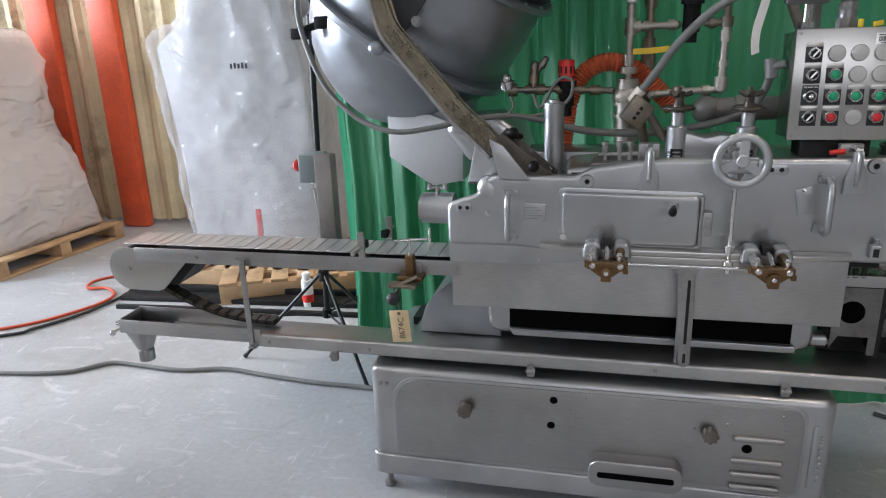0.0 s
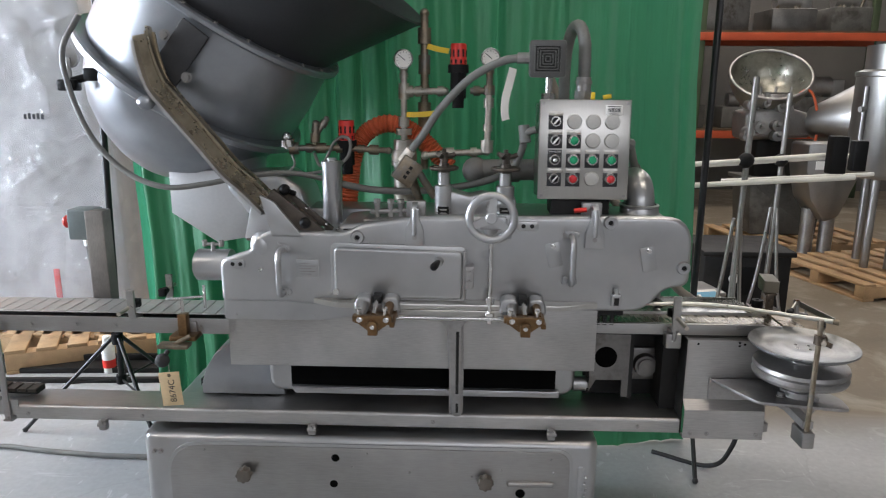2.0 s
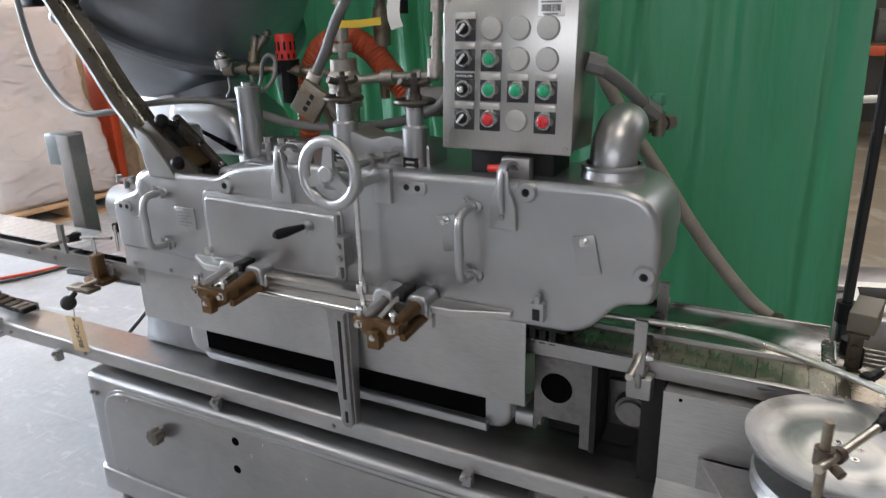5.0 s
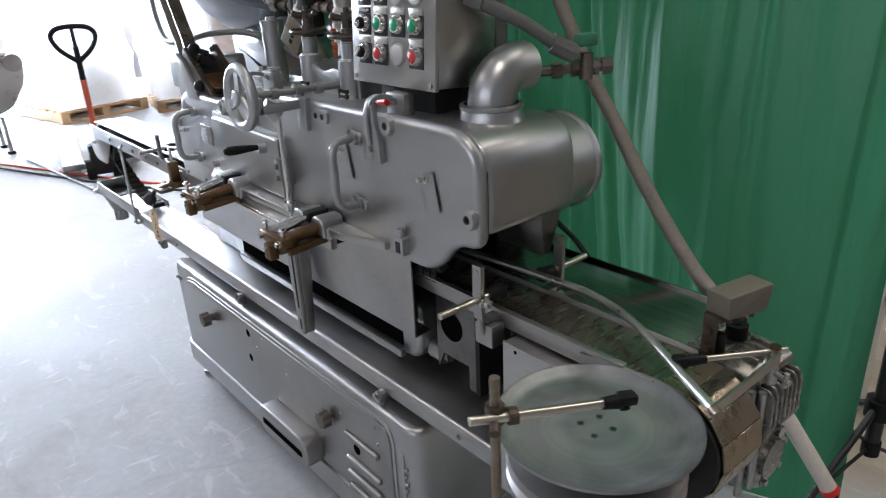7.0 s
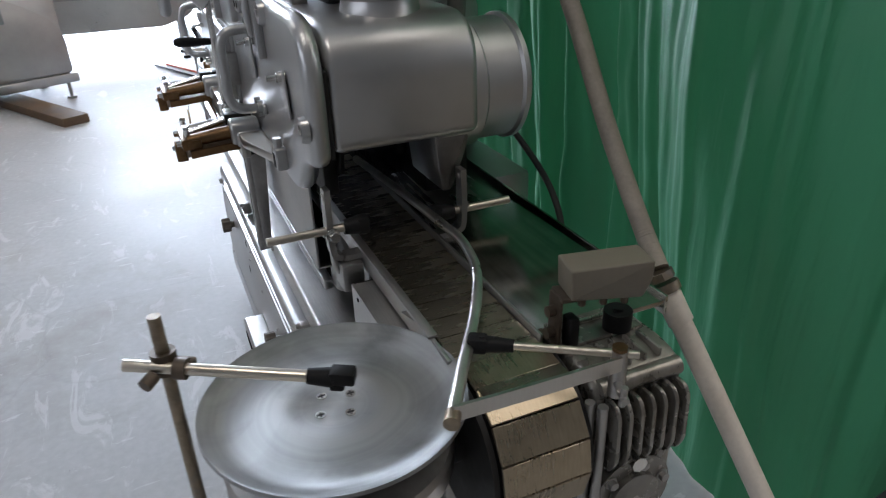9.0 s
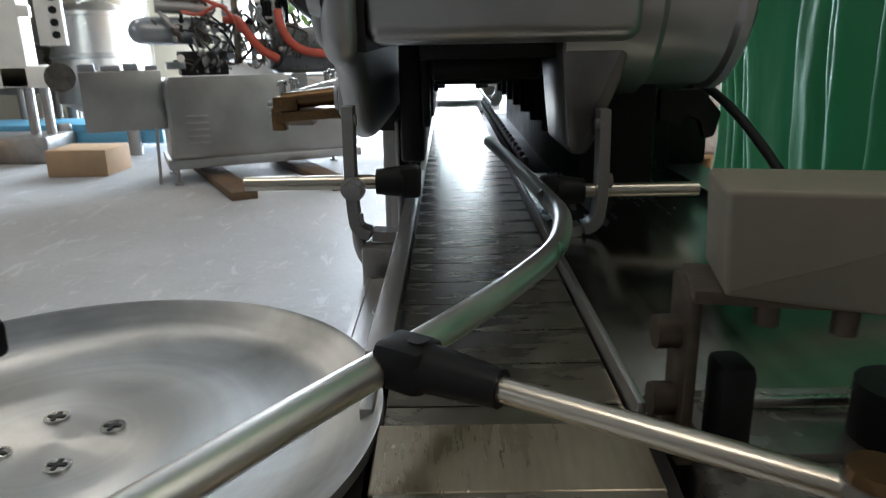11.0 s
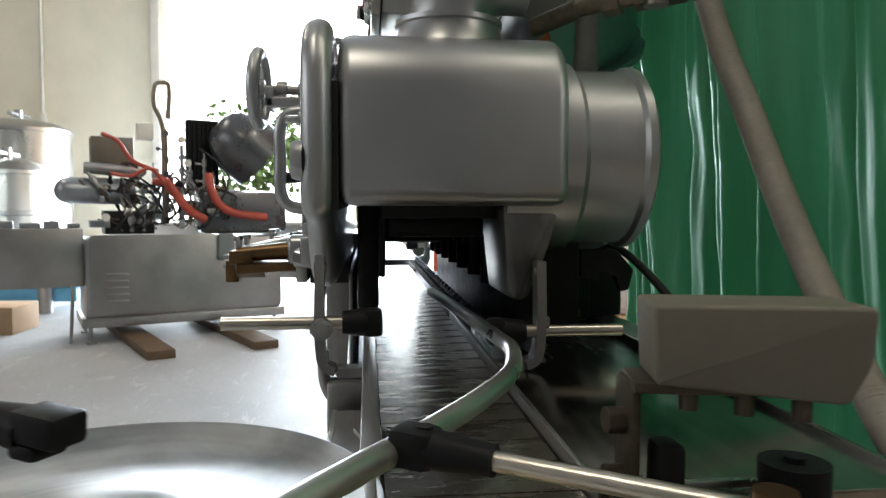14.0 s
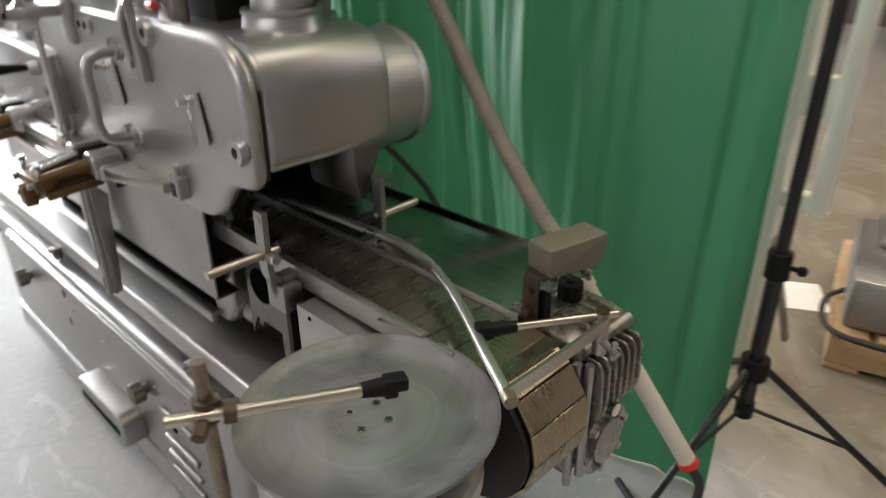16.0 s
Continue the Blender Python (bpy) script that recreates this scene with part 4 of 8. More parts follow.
grab_handle(1.288, 1.118, 0.982)


def latch(x):
    """A hook latch that reaches over the top of the housing."""
    g = prism(B(), [(x - 0.027, 1.082), (x + 0.027, 1.082), (x + 0.026, 1.122), (x + 0.021, 1.14), (x + 0.013, 1.158), (x + 0.011, 1.19), (x - 0.011, 1.19), (x - 0.013, 1.158), (x - 0.021, 1.14), (x - 0.026, 1.122)], "xz", -0.013, 0.001, 0.003)
    tube(g, [(x, -0.014, 1.115), (x, -0.018, 1.145), (x, -0.016, 1.175), (x, -0.008, 1.19)], 0.006, 10)
    h = part("latch_plate", g, CAST, house, "silver hook latch")
    part("latch_hook", ribbon(B(), [(x, -0.010, 1.17), (x, -0.009, 1.19), (x, 0.008, 1.199), (x, 0.035, 1.195), (x, 0.055, 1.18)], 0.008, 0.015, (0, -1, 0.6)), CAST, h)
    g = box(B(), (x - 0.028, 0.05, 1.145), (x + 0.028, 0.075, 1.20), 0.003)
    part("latch_block", g, DULL, h)
    g = bolt(B(), (x, -0.012, 1.106), (0, -1, 0), 0.005, 0.004)
    part("latch_screw", g, DULL, h)


latch(0.848)
latch(1.352)
g = tube(B(), [(1.30, 0.05, 1.178), (1.335, 0.045, 1.182)], 0.007, 10)
part("red_grip", g, RED, house, "small red lever grip")

plate = part("name_plate", box(B(), (0.508, -0.0035, 0.985), (0.572, 0.002, 1.036), 0.001), CAST, house, "worn metal name plate")
g = B()
for i in range(5):
    box(g, (0.516, -0.0042, 0.992 + i * 0.008), (0.55 + 0.012 * (i % 2), -0.003, 0.9945 + i * 0.008))
part("text_bars", g, DULL, plate)
for tx, tz, a in ((1.504, 1.066, -12), (1.238, 1.075, -12)):
    m = Matrix.Translation((tx, -0.004, tz)) @ pose(0, 0, 0, 0, a, 0)
    tg = part("swing_plate", slab(B(), m, (-0.02, -0.0015, -0.05), (0.02, 0.0015, 0.02), 0.001), CAST, house)
    g = cyl(B(), (tx, 0, tz + 0.012), (tx, -0.012, tz + 0.012), 0.0075, n=16)
    cyl(g, (tx, -0.012, tz + 0.012), (tx, -0.026, tz + 0.012), 0.0045, n=12)
    part("stud", g, CHROME, tg)
g = cyl(B(), (0.405, 0, 1.006), (0.405, -0.012, 1.006), 0.006, n=12)
cyl(g, (0.405, -0.012, 1.006), (0.41, -0.03, 1.006), 0.003, n=8)
part("stud", g, CHROME, house)
g = prism(B(), rounded([(1.408, 0.912), (1.408, 0.95), (1.436, 0.95), (1.436, 0.912)], 0.006), "xz", -0.018, 0.002, 0.004)
cyl(g, (1.422, -0.01, 0.948), (1.422, -0.01, 0.965), 0.007, n=12)
lug = part("slot_lug", g, CAST, house)
# dark box painted as the shade in the lug's slot
part("slot", box(B(), (1.415, -0.019, 0.918), (1.429, -0.01, 0.94)), DARK, lug)

# front ledge with two bronze slides
g = prism(B(), [(0.555, -0.004), (0.62, -0.04), (0.70, -0.045), (1.26, -0.045), (1.37, -0.012), (1.37, 0.002), (0.555, 0.002)], "xy", 0.905, 0.922, 0.004)
box(g, (0.70, -0.045, 0.872), (1.22, -0.028, 0.905), 0.003)
ledge = part("front_ledge", g, STEEL_B, fm, "polished cast ledge along the front")
# dark fill painted in for the shade between ledge and apron
part("ledge_dark_fill", box(B(), (0.70, -0.027, 0.868), (1.19, 0.034, 0.904), 0.002), DARK, ledge)
g = cyl(B(), (0.78, -0.05, 0.883), (1.12, -0.05, 0.883), 0.006, n=12)
part("slide_rod", g, CHROME, ledge)


def slide(x, y0):
    """A bronze yoke between two cast ears, with its screws."""
    g = box(B(), (x - 0.066, -0.05, 0.893), (x + 0.066, 0.0, 0.925), 0.008, 3)
    for dx in (-0.038, 0.038):
        ear = rounded([(x + dx - 0.024, 0.90), (x + dx - 0.024, 0.944), (x + dx + 0.024, 0.944), (x + dx + 0.024, 0.90)], [0.004, 0.022, 0.022, 0.004], 6)
        prism(g, ear, "xz", -0.058, -0.004, 0.006, 3)
    s = part("slide_bracket", g, CAST, ledge)
    # dark fill stands for the shaded gap between the ears
    part("slide_gap", box(B(), (x - 0.012, -0.06, 0.926), (x + 0.012, -0.01, 0.946), 0.001), DARK, s)
    for dx, metal in ((-0.034, DULL), (0.036, BRONZE)):
        part("ear_barrel", cyl(B(), (x + dx, -0.05, 0.920), (x + dx, y0 + 0.012, 0.913), 0.0135, 0.011, n=18), metal, s)
    g = box(B(), (x - 0.050, y0, 0.899), (x + 0.050, y0 + 0.02, 0.919), 0.002)
    for dx in (-0.047, 0.047):
        box(g, (x + dx - 0.010, y0 + 0.01, 0.899), (x + dx + 0.004, y0 + 0.035, 0.916), 0.002)
    prism(g, [(x - 0.048, 0.900), (x + 0.048, 0.900), (x + 0.016, 0.876), (x - 0.016, 0.876)], "xz", y0 + 0.006, y0 + 0.05, 0.002)
    prism(g, [(y0 + 0.012, 0.884), (y0 + 0.012, 0.898), (-0.012, 0.906), (-0.012, 0.892)], "yz", x + 0.043, x + 0.057, 0.002)
    prism(g, [(x - 0.04, 0.899), (x + 0.052, 0.899), (x + 0.052, 0.888), (x - 0.01, 0.888)], "xz", y0 + 0.02, -0.03, 0.002)
    yk = part("bronze_yoke", g, BRONZE, s, "aged bronze slide yoke")
    part("tongue", prism(B(), rounded([(x - 0.0135, 0.868), (x - 0.0135, 0.906), (x + 0.0135, 0.906), (x + 0.0135, 0.868)], [0.003, 0.013, 0.013, 0.003], 5), "xz", y0 - 0.012, y0 + 0.008, 0.002), BRONZE, yk)
    part("tongue_screw", bolt(B(), (x, y0 - 0.012, 0.892), (0, -1, 0), 0.0045, 0.005), CHROME, yk)
    for dx in (-0.036, 0.036):
        part("yoke_screw", bolt(B(), (x + dx, y0, 0.909), (0, -1, 0), 0.0058, 0.009), CHROME, yk)
        g = cyl(B(), (x + dx - 0.004, y0 + 0.012, 0.917), (x + dx - 0.004, y0 + 0.012, 0.938), 0.005, n=10)
        bolt(g, (x + dx - 0.004, y0 + 0.012, 0.934), (0, 0, 1), 0.0065, 0.007)
        part("jack_screw", g, CHROME, yk)
    part("pull_rod", cyl(B(), (x, y0 + 0.015, 0.918), (x, -0.03, 0.94), 0.0065, n=12), CHROME, s)


slide(0.745, -0.152)
slide(1.155, -0.146)

g = prism(B(), [(0.915, 0.878), (1.005, 0.878), (1.003, 0.862), (0.985, 0.845), (0.988, 0.572), (0.98, 0.562), (0.966, 0.562), (0.958, 0.572), (0.94, 0.845), (0.917, 0.862)], "xz", -0.014, 0.0, 0.003)
bar = part("slotted_bar", g, DULL, ledge, "tapered slotted steel bar")
g = box(B(), (0.968, -0.0148, 0.635), (0.977, -0.006, 0.83), 0.001)
box(g, (0.969, -0.0148, 0.575), (0.977, -0.006, 0.605), 0.001)
# dark boxes painted as the shade in the bar's slots
part("slot", g, DARK, bar)
for bx in (0.952, 0.988):
    part("bar_flange", prism(B(), [(-0.004, 0.875), (0.034, 0.875), (0.03, 0.80), (0.014, 0.568), (-0.004, 0.568)], "yz", bx - 0.003, bx + 0.003, 0.001), DULL, bar)

# the shadow under the housing edge, put in as a dark strip
part("ledge_shade", box(B(), (0.79, 0.0305, 0.862), (1.125, 0.0372, 0.8925)), DARK, ledge, "dark strip painted as shade below the slide ledge")

# handwheel, its shaft and the adjusting rod
hub = Vector((1.059, -0.13, 1.186))
ax = Vector((0.03, 0.97, -0.03)).normalized()
hw = part("handwheel", torus(B(), axis_pose(hub + ax * 0.01, ax), 0.0585, 0.0108, 56, 12), CAST, fm, "small silver cast handwheel")
g = lathe(B(), [(0, -0.005), (0.013, -0.005), (0.0155, -0.003), (0.016, 0.012), (0.014, 0.02), (0, 0.02)], axis_pose(hub, ax), 24)
part("hub", g, CAST, hw)
for a in (85, 205, 325):
    d = Vector((math.cos(radians(a)), 0, math.sin(radians(a))))
    d = (d - ax * d.dot(ax)).normalized()
    side = d.cross(ax)
    bm = B()
    inner_w, outer_w, thick = 0.012, 0.009, 0.0035
    ring = [[hub + ax * (0.006 + q * thick) + d * r + side * (p * w_) for p, q in ((-1, -1), (1, -1), (1, 1), (-1, 1))] for r, w_ in ((0.008, inner_w), (0.056, outer_w))]
    lo, hi = [[bm.verts.new(v) for v in row] for row in ring]
    bm.faces.new(lo[::-1])
    bm.faces.new(hi)
    for k in range(4):
        bm.faces.new((lo[k], lo[(k + 1) % 4], hi[(k + 1) % 4], hi[k]))
    bmesh.ops.recalc_face_normals(bm, faces=bm.faces)
    part("spoke", bm, CAST, hw)
g = cyl(B(), hub + ax * 0.01, (1.066, 0.16, 1.178), 0.0075, n=14)
for yy, r in ((-0.11, 0.014), (-0.075, 0.012), (-0.02, 0.016), (0.03, 0.012), (0.09, 0.017), (0.13, 0.02)):
    c = hub + ax * (yy + 0.15)
    cyl(g, c, c + ax * 0.016, r, n=16)
part("wheel_shaft", g, DULL, hw, "steel shaft with collars")
g = box(B(), (1.085, -0.105, 1.15), (1.10, 0.0, 1.168), 0.004)
box(g, (1.03, -0.105, 1.15), (1.10, -0.09, 1.185), 0.004)
box(g, (1.08, -0.012, 1.105), (1.12, 0.004, 1.175), 0.004)
cyl(g, (1.06, -0.075, 1.165), (1.06, -0.045, 1.14), 0.014, 0.02, n=16)
part("wheel_bracket", g, CAST, hw)
g = cyl(B(), (1.062, -0.045, 0.885), (1.062, -0.045, 1.15), 0.0058, n=12)
cyl(g, (1.062, -0.045, 0.925), (1.062, -0.045, 0.945), 0.013, n=16)
cyl(g, (1.062, -0.045, 0.89), (1.062, -0.045, 0.9), 0.014, n=16)
cyl(g, (1.062, -0.045, 0.868), (1.062, -0.045, 0.888), 0.0075, n=12)
part("adjusting_rod", g, CHROME, hw, "bright adjusting rod")

# piston cylinders with valve heads
def piston(x, y, z0, z1, r, head):
    top = z1 - 0.04 if head else z1
    g = cyl(B(), (x, y, z0), (x, y, top), r, n=28)
    cyl(g, (x, y, top), (x, y, top + 0.004), r * 0.93, r * 0.8, n=28)
    if head:
        cyl(g, (x, y, top), (x, y, z1), r * 0.66, n=24)
    p = part("valve_cylinder", g, CAST, fm, "grey valve cylinder")
    if head:
        g = torus(B(), Matrix.Translation((x, y, z1 + 0.012)), 0.039, 0.0055, 32, 8)
        for k in range(3):
            a = 0.4 + k * 2.094
            cyl(g, (x, y, z1 + 0.012), (x + 0.039 * math.cos(a), y + 0.039 * math.sin(a), z1 + 0.012), 0.006, n=8)
        cyl(g, (x, y, z1 - 0.004), (x, y, z1 + 0.026), 0.018, 0.015, n=16)
        wh = part("valve_wheel", g, IRON, p, "dark iron valve wheel")
        g = cyl(B(), (x, y, z1 + 0.026), (x, y, z1 + 0.05), 0.012, n=12)
        for k in range(3):
            a = 0.1 + k * 2.094
            tube(g, [(x, y, z1 + 0.048), (x + 0.02 * math.cos(a), y + 0.02 * math.sin(a), z1 + 0.048), (x + 0.034 * math.cos(a), y + 0.034 * math.sin(a), z1 + 0.054)], 0.0072, 8, 3)
        cyl(g, (x, y, z1 + 0.04), (x, y, z1 + 0.058), 0.0135, n=14)
        cyl(g, (x, y, z1 + 0.058), (x, y, z1 + 0.068), 0.0065, n=10)
        part("wing_nut", g, IRON, wh)
        g = box(B(), (x - r * 0.6, y - r - 0.001, z0 + 0.005), (x + r * 0.6, y, z0 + 0.036))
        part("spring_window", g, DARK, p)
        part("spring", torus(torus(B(), Matrix.Translation((x, y - 0.006, z0 + 0.016)), r * 0.82, 0.0028, 24, 6), Matrix.Translation((x, y - 0.006, z0 + 0.027)), r * 0.82, 0.0028, 24, 6), DULL, p)
    else:
        part("top_flange", cyl(cyl(B(), (x, y, z1 - 0.012), (x, y, z1 + 0.002), r * 1.06, n=28), (x, y, z1), (x, y, z1 + 0.012), r * 0.5, n=12), CAST, p)


piston(0.925, 0.13, 1.14, 1.275, 0.027, True)
piston(1.106, 0.12, 1.14, 1.275, 0.027, True)
piston(0.575, 0.22, 1.1, 1.292, 0.03, False)
g = prism(B(), rounded([(0.9, 1.14), (0.9, 1.215), (0.95, 1.22), (1.0, 1.205), (1.04, 1.215), (1.14, 1.20), (1.14, 1.14)], 0.01), "xz", 0.115, 0.20, 0.008)
part("valve_block", g, CAST, fm)
g = B()
for px in (0.73, 0.77, 0.80):
    cyl(g, (px, 0.1, 1.12), (px, 0.1, 1.185), 0.009, n=12)
    bolt(g, (px, 0.1, 1.185), (0, 0, 1), 0.011, 0.012)
cyl(g, (0.71, 0.1, 1.16), (0.84, 0.1, 1.165), 0.008, n=12)
box(g, (0.69, 0.06, 1.118), (0.85, 0.19, 1.145), 0.01)
part("top_linkage", g, DULL, fm)

# exhaust elbow
m = Matrix.Translation((1.508, 0.15, 1.14))
g = lathe(B(), [(0.072, 0.0), (0.06, 0.012), (0.056, 0.036), (0.0585, 0.038), (0.0585, 0.043), (0.05, 0.045)], m, 40)
n_seg = 10
path = [Vector((1.508, 0.15 + 0.062 * (1 - math.cos(a)), 1.178 + 0.062 * math.sin(a))) for a in (math.pi / 2 * i / n_seg for i in range(n_seg + 1))]
tube(g, [(1.508, 0.15, 1.17), *path, (1.508, 0.235, 1.24)], 0.044, 36, straight=True)
part("exhaust_elbow", g, CAST, fm, "painted elbow pipe on the housing")

# feed casting below the hopper
g = prism(B(), rounded([(0.30, 1.1), (0.22, 1.2), (0.24, 1.24), (0.40, 1.25), (0.47, 1.2), (0.50, 1.1)], 0.02), "xz", 0.26, 0.5, 0.03, 4)
part("feed_casting", g, CAST, fm)
g = prism(B(), rounded([(0.32, 1.06), (0.35, 1.2), (0.42, 1.2), (0.45, 1.06)], 0.01), "xz", 0.12, 0.2, 0.008)
part("feed_bracket", g, CAST, fm)
g = prism(B(), [(0.0, 1.10), (0.0, 1.245), (0.15, 1.245), (0.26, 1.2), (0.26, 1.02), (0.15, 1.0)], "xz", 0.36, 0.52, 0.004)
part("side_chute", g, mat("pale_aluminium_chute", (0.62, 0.63, 0.64), 0.42, 0.5, 0.08, 6, 100, 0.04), fm, "pale sheet-metal side chute")

# ---- hopper ----
hp = thing("hopper", (0.2, 0.45, 1.2), "large tilted grey cast hopper with a dark flared funnel", "hopper")
hd = Vector((0.55, -0.12, 0.83)).normalized()
c1 = Vector((0.045, 0.535, 1.53))
m1 = axis_pose(c1, hd)
prof = [(0.10, -0.335), (0.16, -0.305), (0.23, -0.255), (0.285, -0.195), (0.325, -0.125), (0.345, -0.06), (0.35, -0.012)]
part("bowl", lathe(B(), prof, m1, 64), HOPPER, hp, "rounded grey bowl")
part("lower_ring", lathe(B(), [(0.345, -0.014), (0.398, -0.014), (0.405, -0.008), (0.405, 0.008), (0.398, 0.014), (0.36, 0.014)], m1, 72), HOPPER, hp)
part("shell", lathe(B(), [(0.362, 0.012), (0.372, 0.03), (0.375, 0.15), (0.368, 0.285)], m1, 72), HOPPER, hp)
rim_part = part("upper_ring", lathe(B(), [(0.366, 0.282), (0.392, 0.282), (0.398, 0.288), (0.398, 0.30), (0.392, 0.306), (0.36, 0.306)], m1, 72), HOPPER, hp)
part("funnel", lathe(B(), [(0.362, 0.304), (0.37, 0.32), (0.545, 0.585), (0.56, 0.60), (0.555, 0.605), (0.53, 0.59), (0.355, 0.32)], m1, 72), FUNNEL, hp, "dark flared funnel")
g = B()
side = hd.cross(Vector((0, 1, 0))).normalized()
other = hd.cross(side)
for k in range(24):
    a = 2 * math.pi * k / 24
    p = c1 + hd * 0.306 + (side * math.cos(a) + other * math.sin(a)) * 0.382
    bolt(g, p, hd, 0.006, 0.006)
part("ring_bolts", g, DULL, rim_part)
part("outlet_neck", cyl(cyl(B(), (0.16, 0.5, 1.14), (0.16, 0.5, 1.33), 0.125, n=40), (0.16, 0.5, 1.2), (0.16, 0.5, 1.215), 0.14, n=40), HOPPER, hp)
g = ball(B(), (0.056, 0.118, 1.469), 0.026, 18, (1, 1, 0.8))
cyl(g, (0.056, 0.14, 1.469), (0.056, 0.108, 1.469), 0.017, n=18)
part("ring_boss", g, HOPPER, hp)

# tilting arm on the hopper
arm_pts = [(0.072, 0.106, 1.66), (0.083, 0.10, 1.60), (0.105, 0.097, 1.53), (0.135, 0.095, 1.487), (0.235, 0.085, 1.372), (0.31, 0.075, 1.285), (0.36, 0.066, 1.243), (0.43, 0.05, 1.18)]

arm = part("tilting_arm", ribbon(B(), arm_pts, 0.006, 0.066), ARM, hp, "oily stainless channel arm")
for dx, wd, ht, mt in ((0.029, 0.006, 0.03, ARM), (-0.028, 0.009, 0.03, DULL), (0.012, 0.003, 0.012, ARM)):
    q = [(p[0] + dx * 0.76, p[1] - ht / 2 - 0.002, p[2] + dx * 0.65) for p in arm_pts]
    part("arm_flange", ribbon(B(), q, ht, wd), mt, arm)
m = Matrix.Translation((0.16, 0.115, 1.60)) @ pose(0, 0, 0, 0, 38, 0)
pv = part("pivot_plate", slab(B(), m, (-0.045, -0.006, -0.1), (0.045, 0.006, 0.1), 0.004), FUNNEL, arm)
for p in ((0.185, 0.109, 1.541), (0.131, 0.109, 1.658)):
    part("pivot_bolt", bolt(B(), p, (0, -1, 0), 0.012, 0.012), DULL, pv)
g = slab(B(), m, (-0.03, 0.006, -0.09), (0.03, 0.05, 0.09), 0.004)
part("pivot_block", g, DARK, pv)

# slide that the arm drops into
lm = Matrix.Translation((0.50, 0.06, 1.145)) @ pose(0, 0, 0, 0, 40, 0)
rk = part("arm_rest", slab(slab(B(), lm, (-0.10, -0.05, -0.03), (0.10, -0.033, 0.036), 0.003), lm, (-0.10, 0.033, -0.03), (0.10, 0.05, 0.036), 0.003), IRON, hp, "greasy steel arm rest")
part("rest_bed", slab(B(), lm, (-0.10, -0.033, -0.015), (0.09, 0.033, 0.002), 0.002), DARK, rk)
part("rest_block", slab(B(), lm, (-0.01, -0.03, 0.002), (0.05, 0.03, 0.022), 0.003), BRONZE, rk)
for q in ((-0.085, 0.028), (0.0, 0.036), (0.075, 0.036), (0.075, -0.036), (-0.03, -0.036)):
    g = B()
    bolt(g, lm @ Vector((q[0], q[1], 0.03)), lm.to_3x3() @ Vector((0, 0, 1)), 0.006, 0.008)
    part("rest_bolt", g, CHROME, rk)
for q in ((-0.075, -0.03, 0.05), (0.03, -0.055, 0.02)):
    c = lm @ Vector(q)
    g = ball(B(), c, 0.0165, 16)
    cyl(g, c, c + Vector((0.02, 0.03, -0.015)), 0.008, n=10)
    part("black_ball_knob", g, BLACK, rk)
g = prism(B(), [(0.44, 1.10), (0.53, 1.10), (0.45, 1.20), (0.41, 1.22)], "xz", 0.0, 0.012, 0.002)
part("rest_gusset", g, CAST, rk)

# cable that hangs off the hopper
g = tube(B(), [(-0.16, 0.2, 1.72), (-0.215, 0.19, 1.62), (-0.20, 0.18, 1.50), (-0.13, 0.15, 1.36), (-0.02, 0.12, 1.265), (0.10, 0.1, 1.225), (0.22, 0.11, 1.235), (0.33, 0.14, 1.255), (0.45, 0.19, 1.26), (0.55, 0.22, 1.24)], 0.0085, 12)
solo("hopper_cable", g, HOSEG, "grey rubber cable slung below the hopper", "cable")
g = box(B(), (-0.27, 0.23, 1.50), (-0.21, 0.27, 1.535), 0.006)
cyl(g, (-0.23, 0.25, 1.53), (-0.10, 0.3, 1.57), 0.012, n=12)
box(g, (-0.19, 0.24, 1.53), (-0.14, 0.3, 1.57), 0.006)
sw = thing("limit_switch", (-0.2, 0.26, 1.5), "black limit switch clamped to the hopper ring", "switch")
part("switch_body", g, BLACK, sw)
part("roller", cyl(B(), (-0.235, 0.25, 1.60), (-0.235, 0.262, 1.60), 0.03, n=24), DULL, sw)
part("roller_arm", box(B(), (-0.243, 0.248, 1.53), (-0.228, 0.254, 1.60), 0.002), DULL, sw)

# ---- control box ----
cm = pose(1.195, 0.066, 1.208, -4, 0, 0)
cb = thing("control_box", (1.32, 0.14, 1.2), "stainless push-button control box with barcode label", "control box")
W, H, D = 0.257, 0.281, 0.15
enc = part("enclosure", slab(B(), cm, (0.004, 0.012, 0.004), (W - 0.004, D, H - 0.004), 0.004), STEEL_B, cb)
part("lid", slab(B(), cm, (0, 0, 0), (W, 0.011, H), 0.003), STEEL_B, cb, "brushed stainless lid")
part("lid_seal", slab(B(), cm, (0.006, 0.010, 0.006), (W - 0.006, 0.0125, H - 0.006)), RUBBER, enc)
for x, z in ((0.011, 0.011), (W - 0.011, 0.011), (0.011, H - 0.011), (W - 0.011, H - 0.011)):
    part("lid_screw", cyl(B(), cm @ Vector((x, 0, z)), cm @ Vector((x, -0.003, z)), 0.0045, n=12), DULL, enc)
part("stand_off", box(B(), (1.24, 0.1, 1.14), (1.41, 0.2, 1.222), 0.004), DARK, enc)
kinds = {"k": "selector_switch", "p": "pilot_light", "g": "push_button", "r": "push_button", "b": "blank_plug"}
LEGENDS = mat("black_legend", (0.02, 0.02, 0.022), 0.4, 0, 0.1, 20, 200, 0.0)
BLANK = mat("grey_blank_plug", (0.44, 0.43, 0.40), 0.45, 0.6, 0.08, 20, 150, 0.02)
out = cm.to_3x3() @ Vector((0, -1, 0))


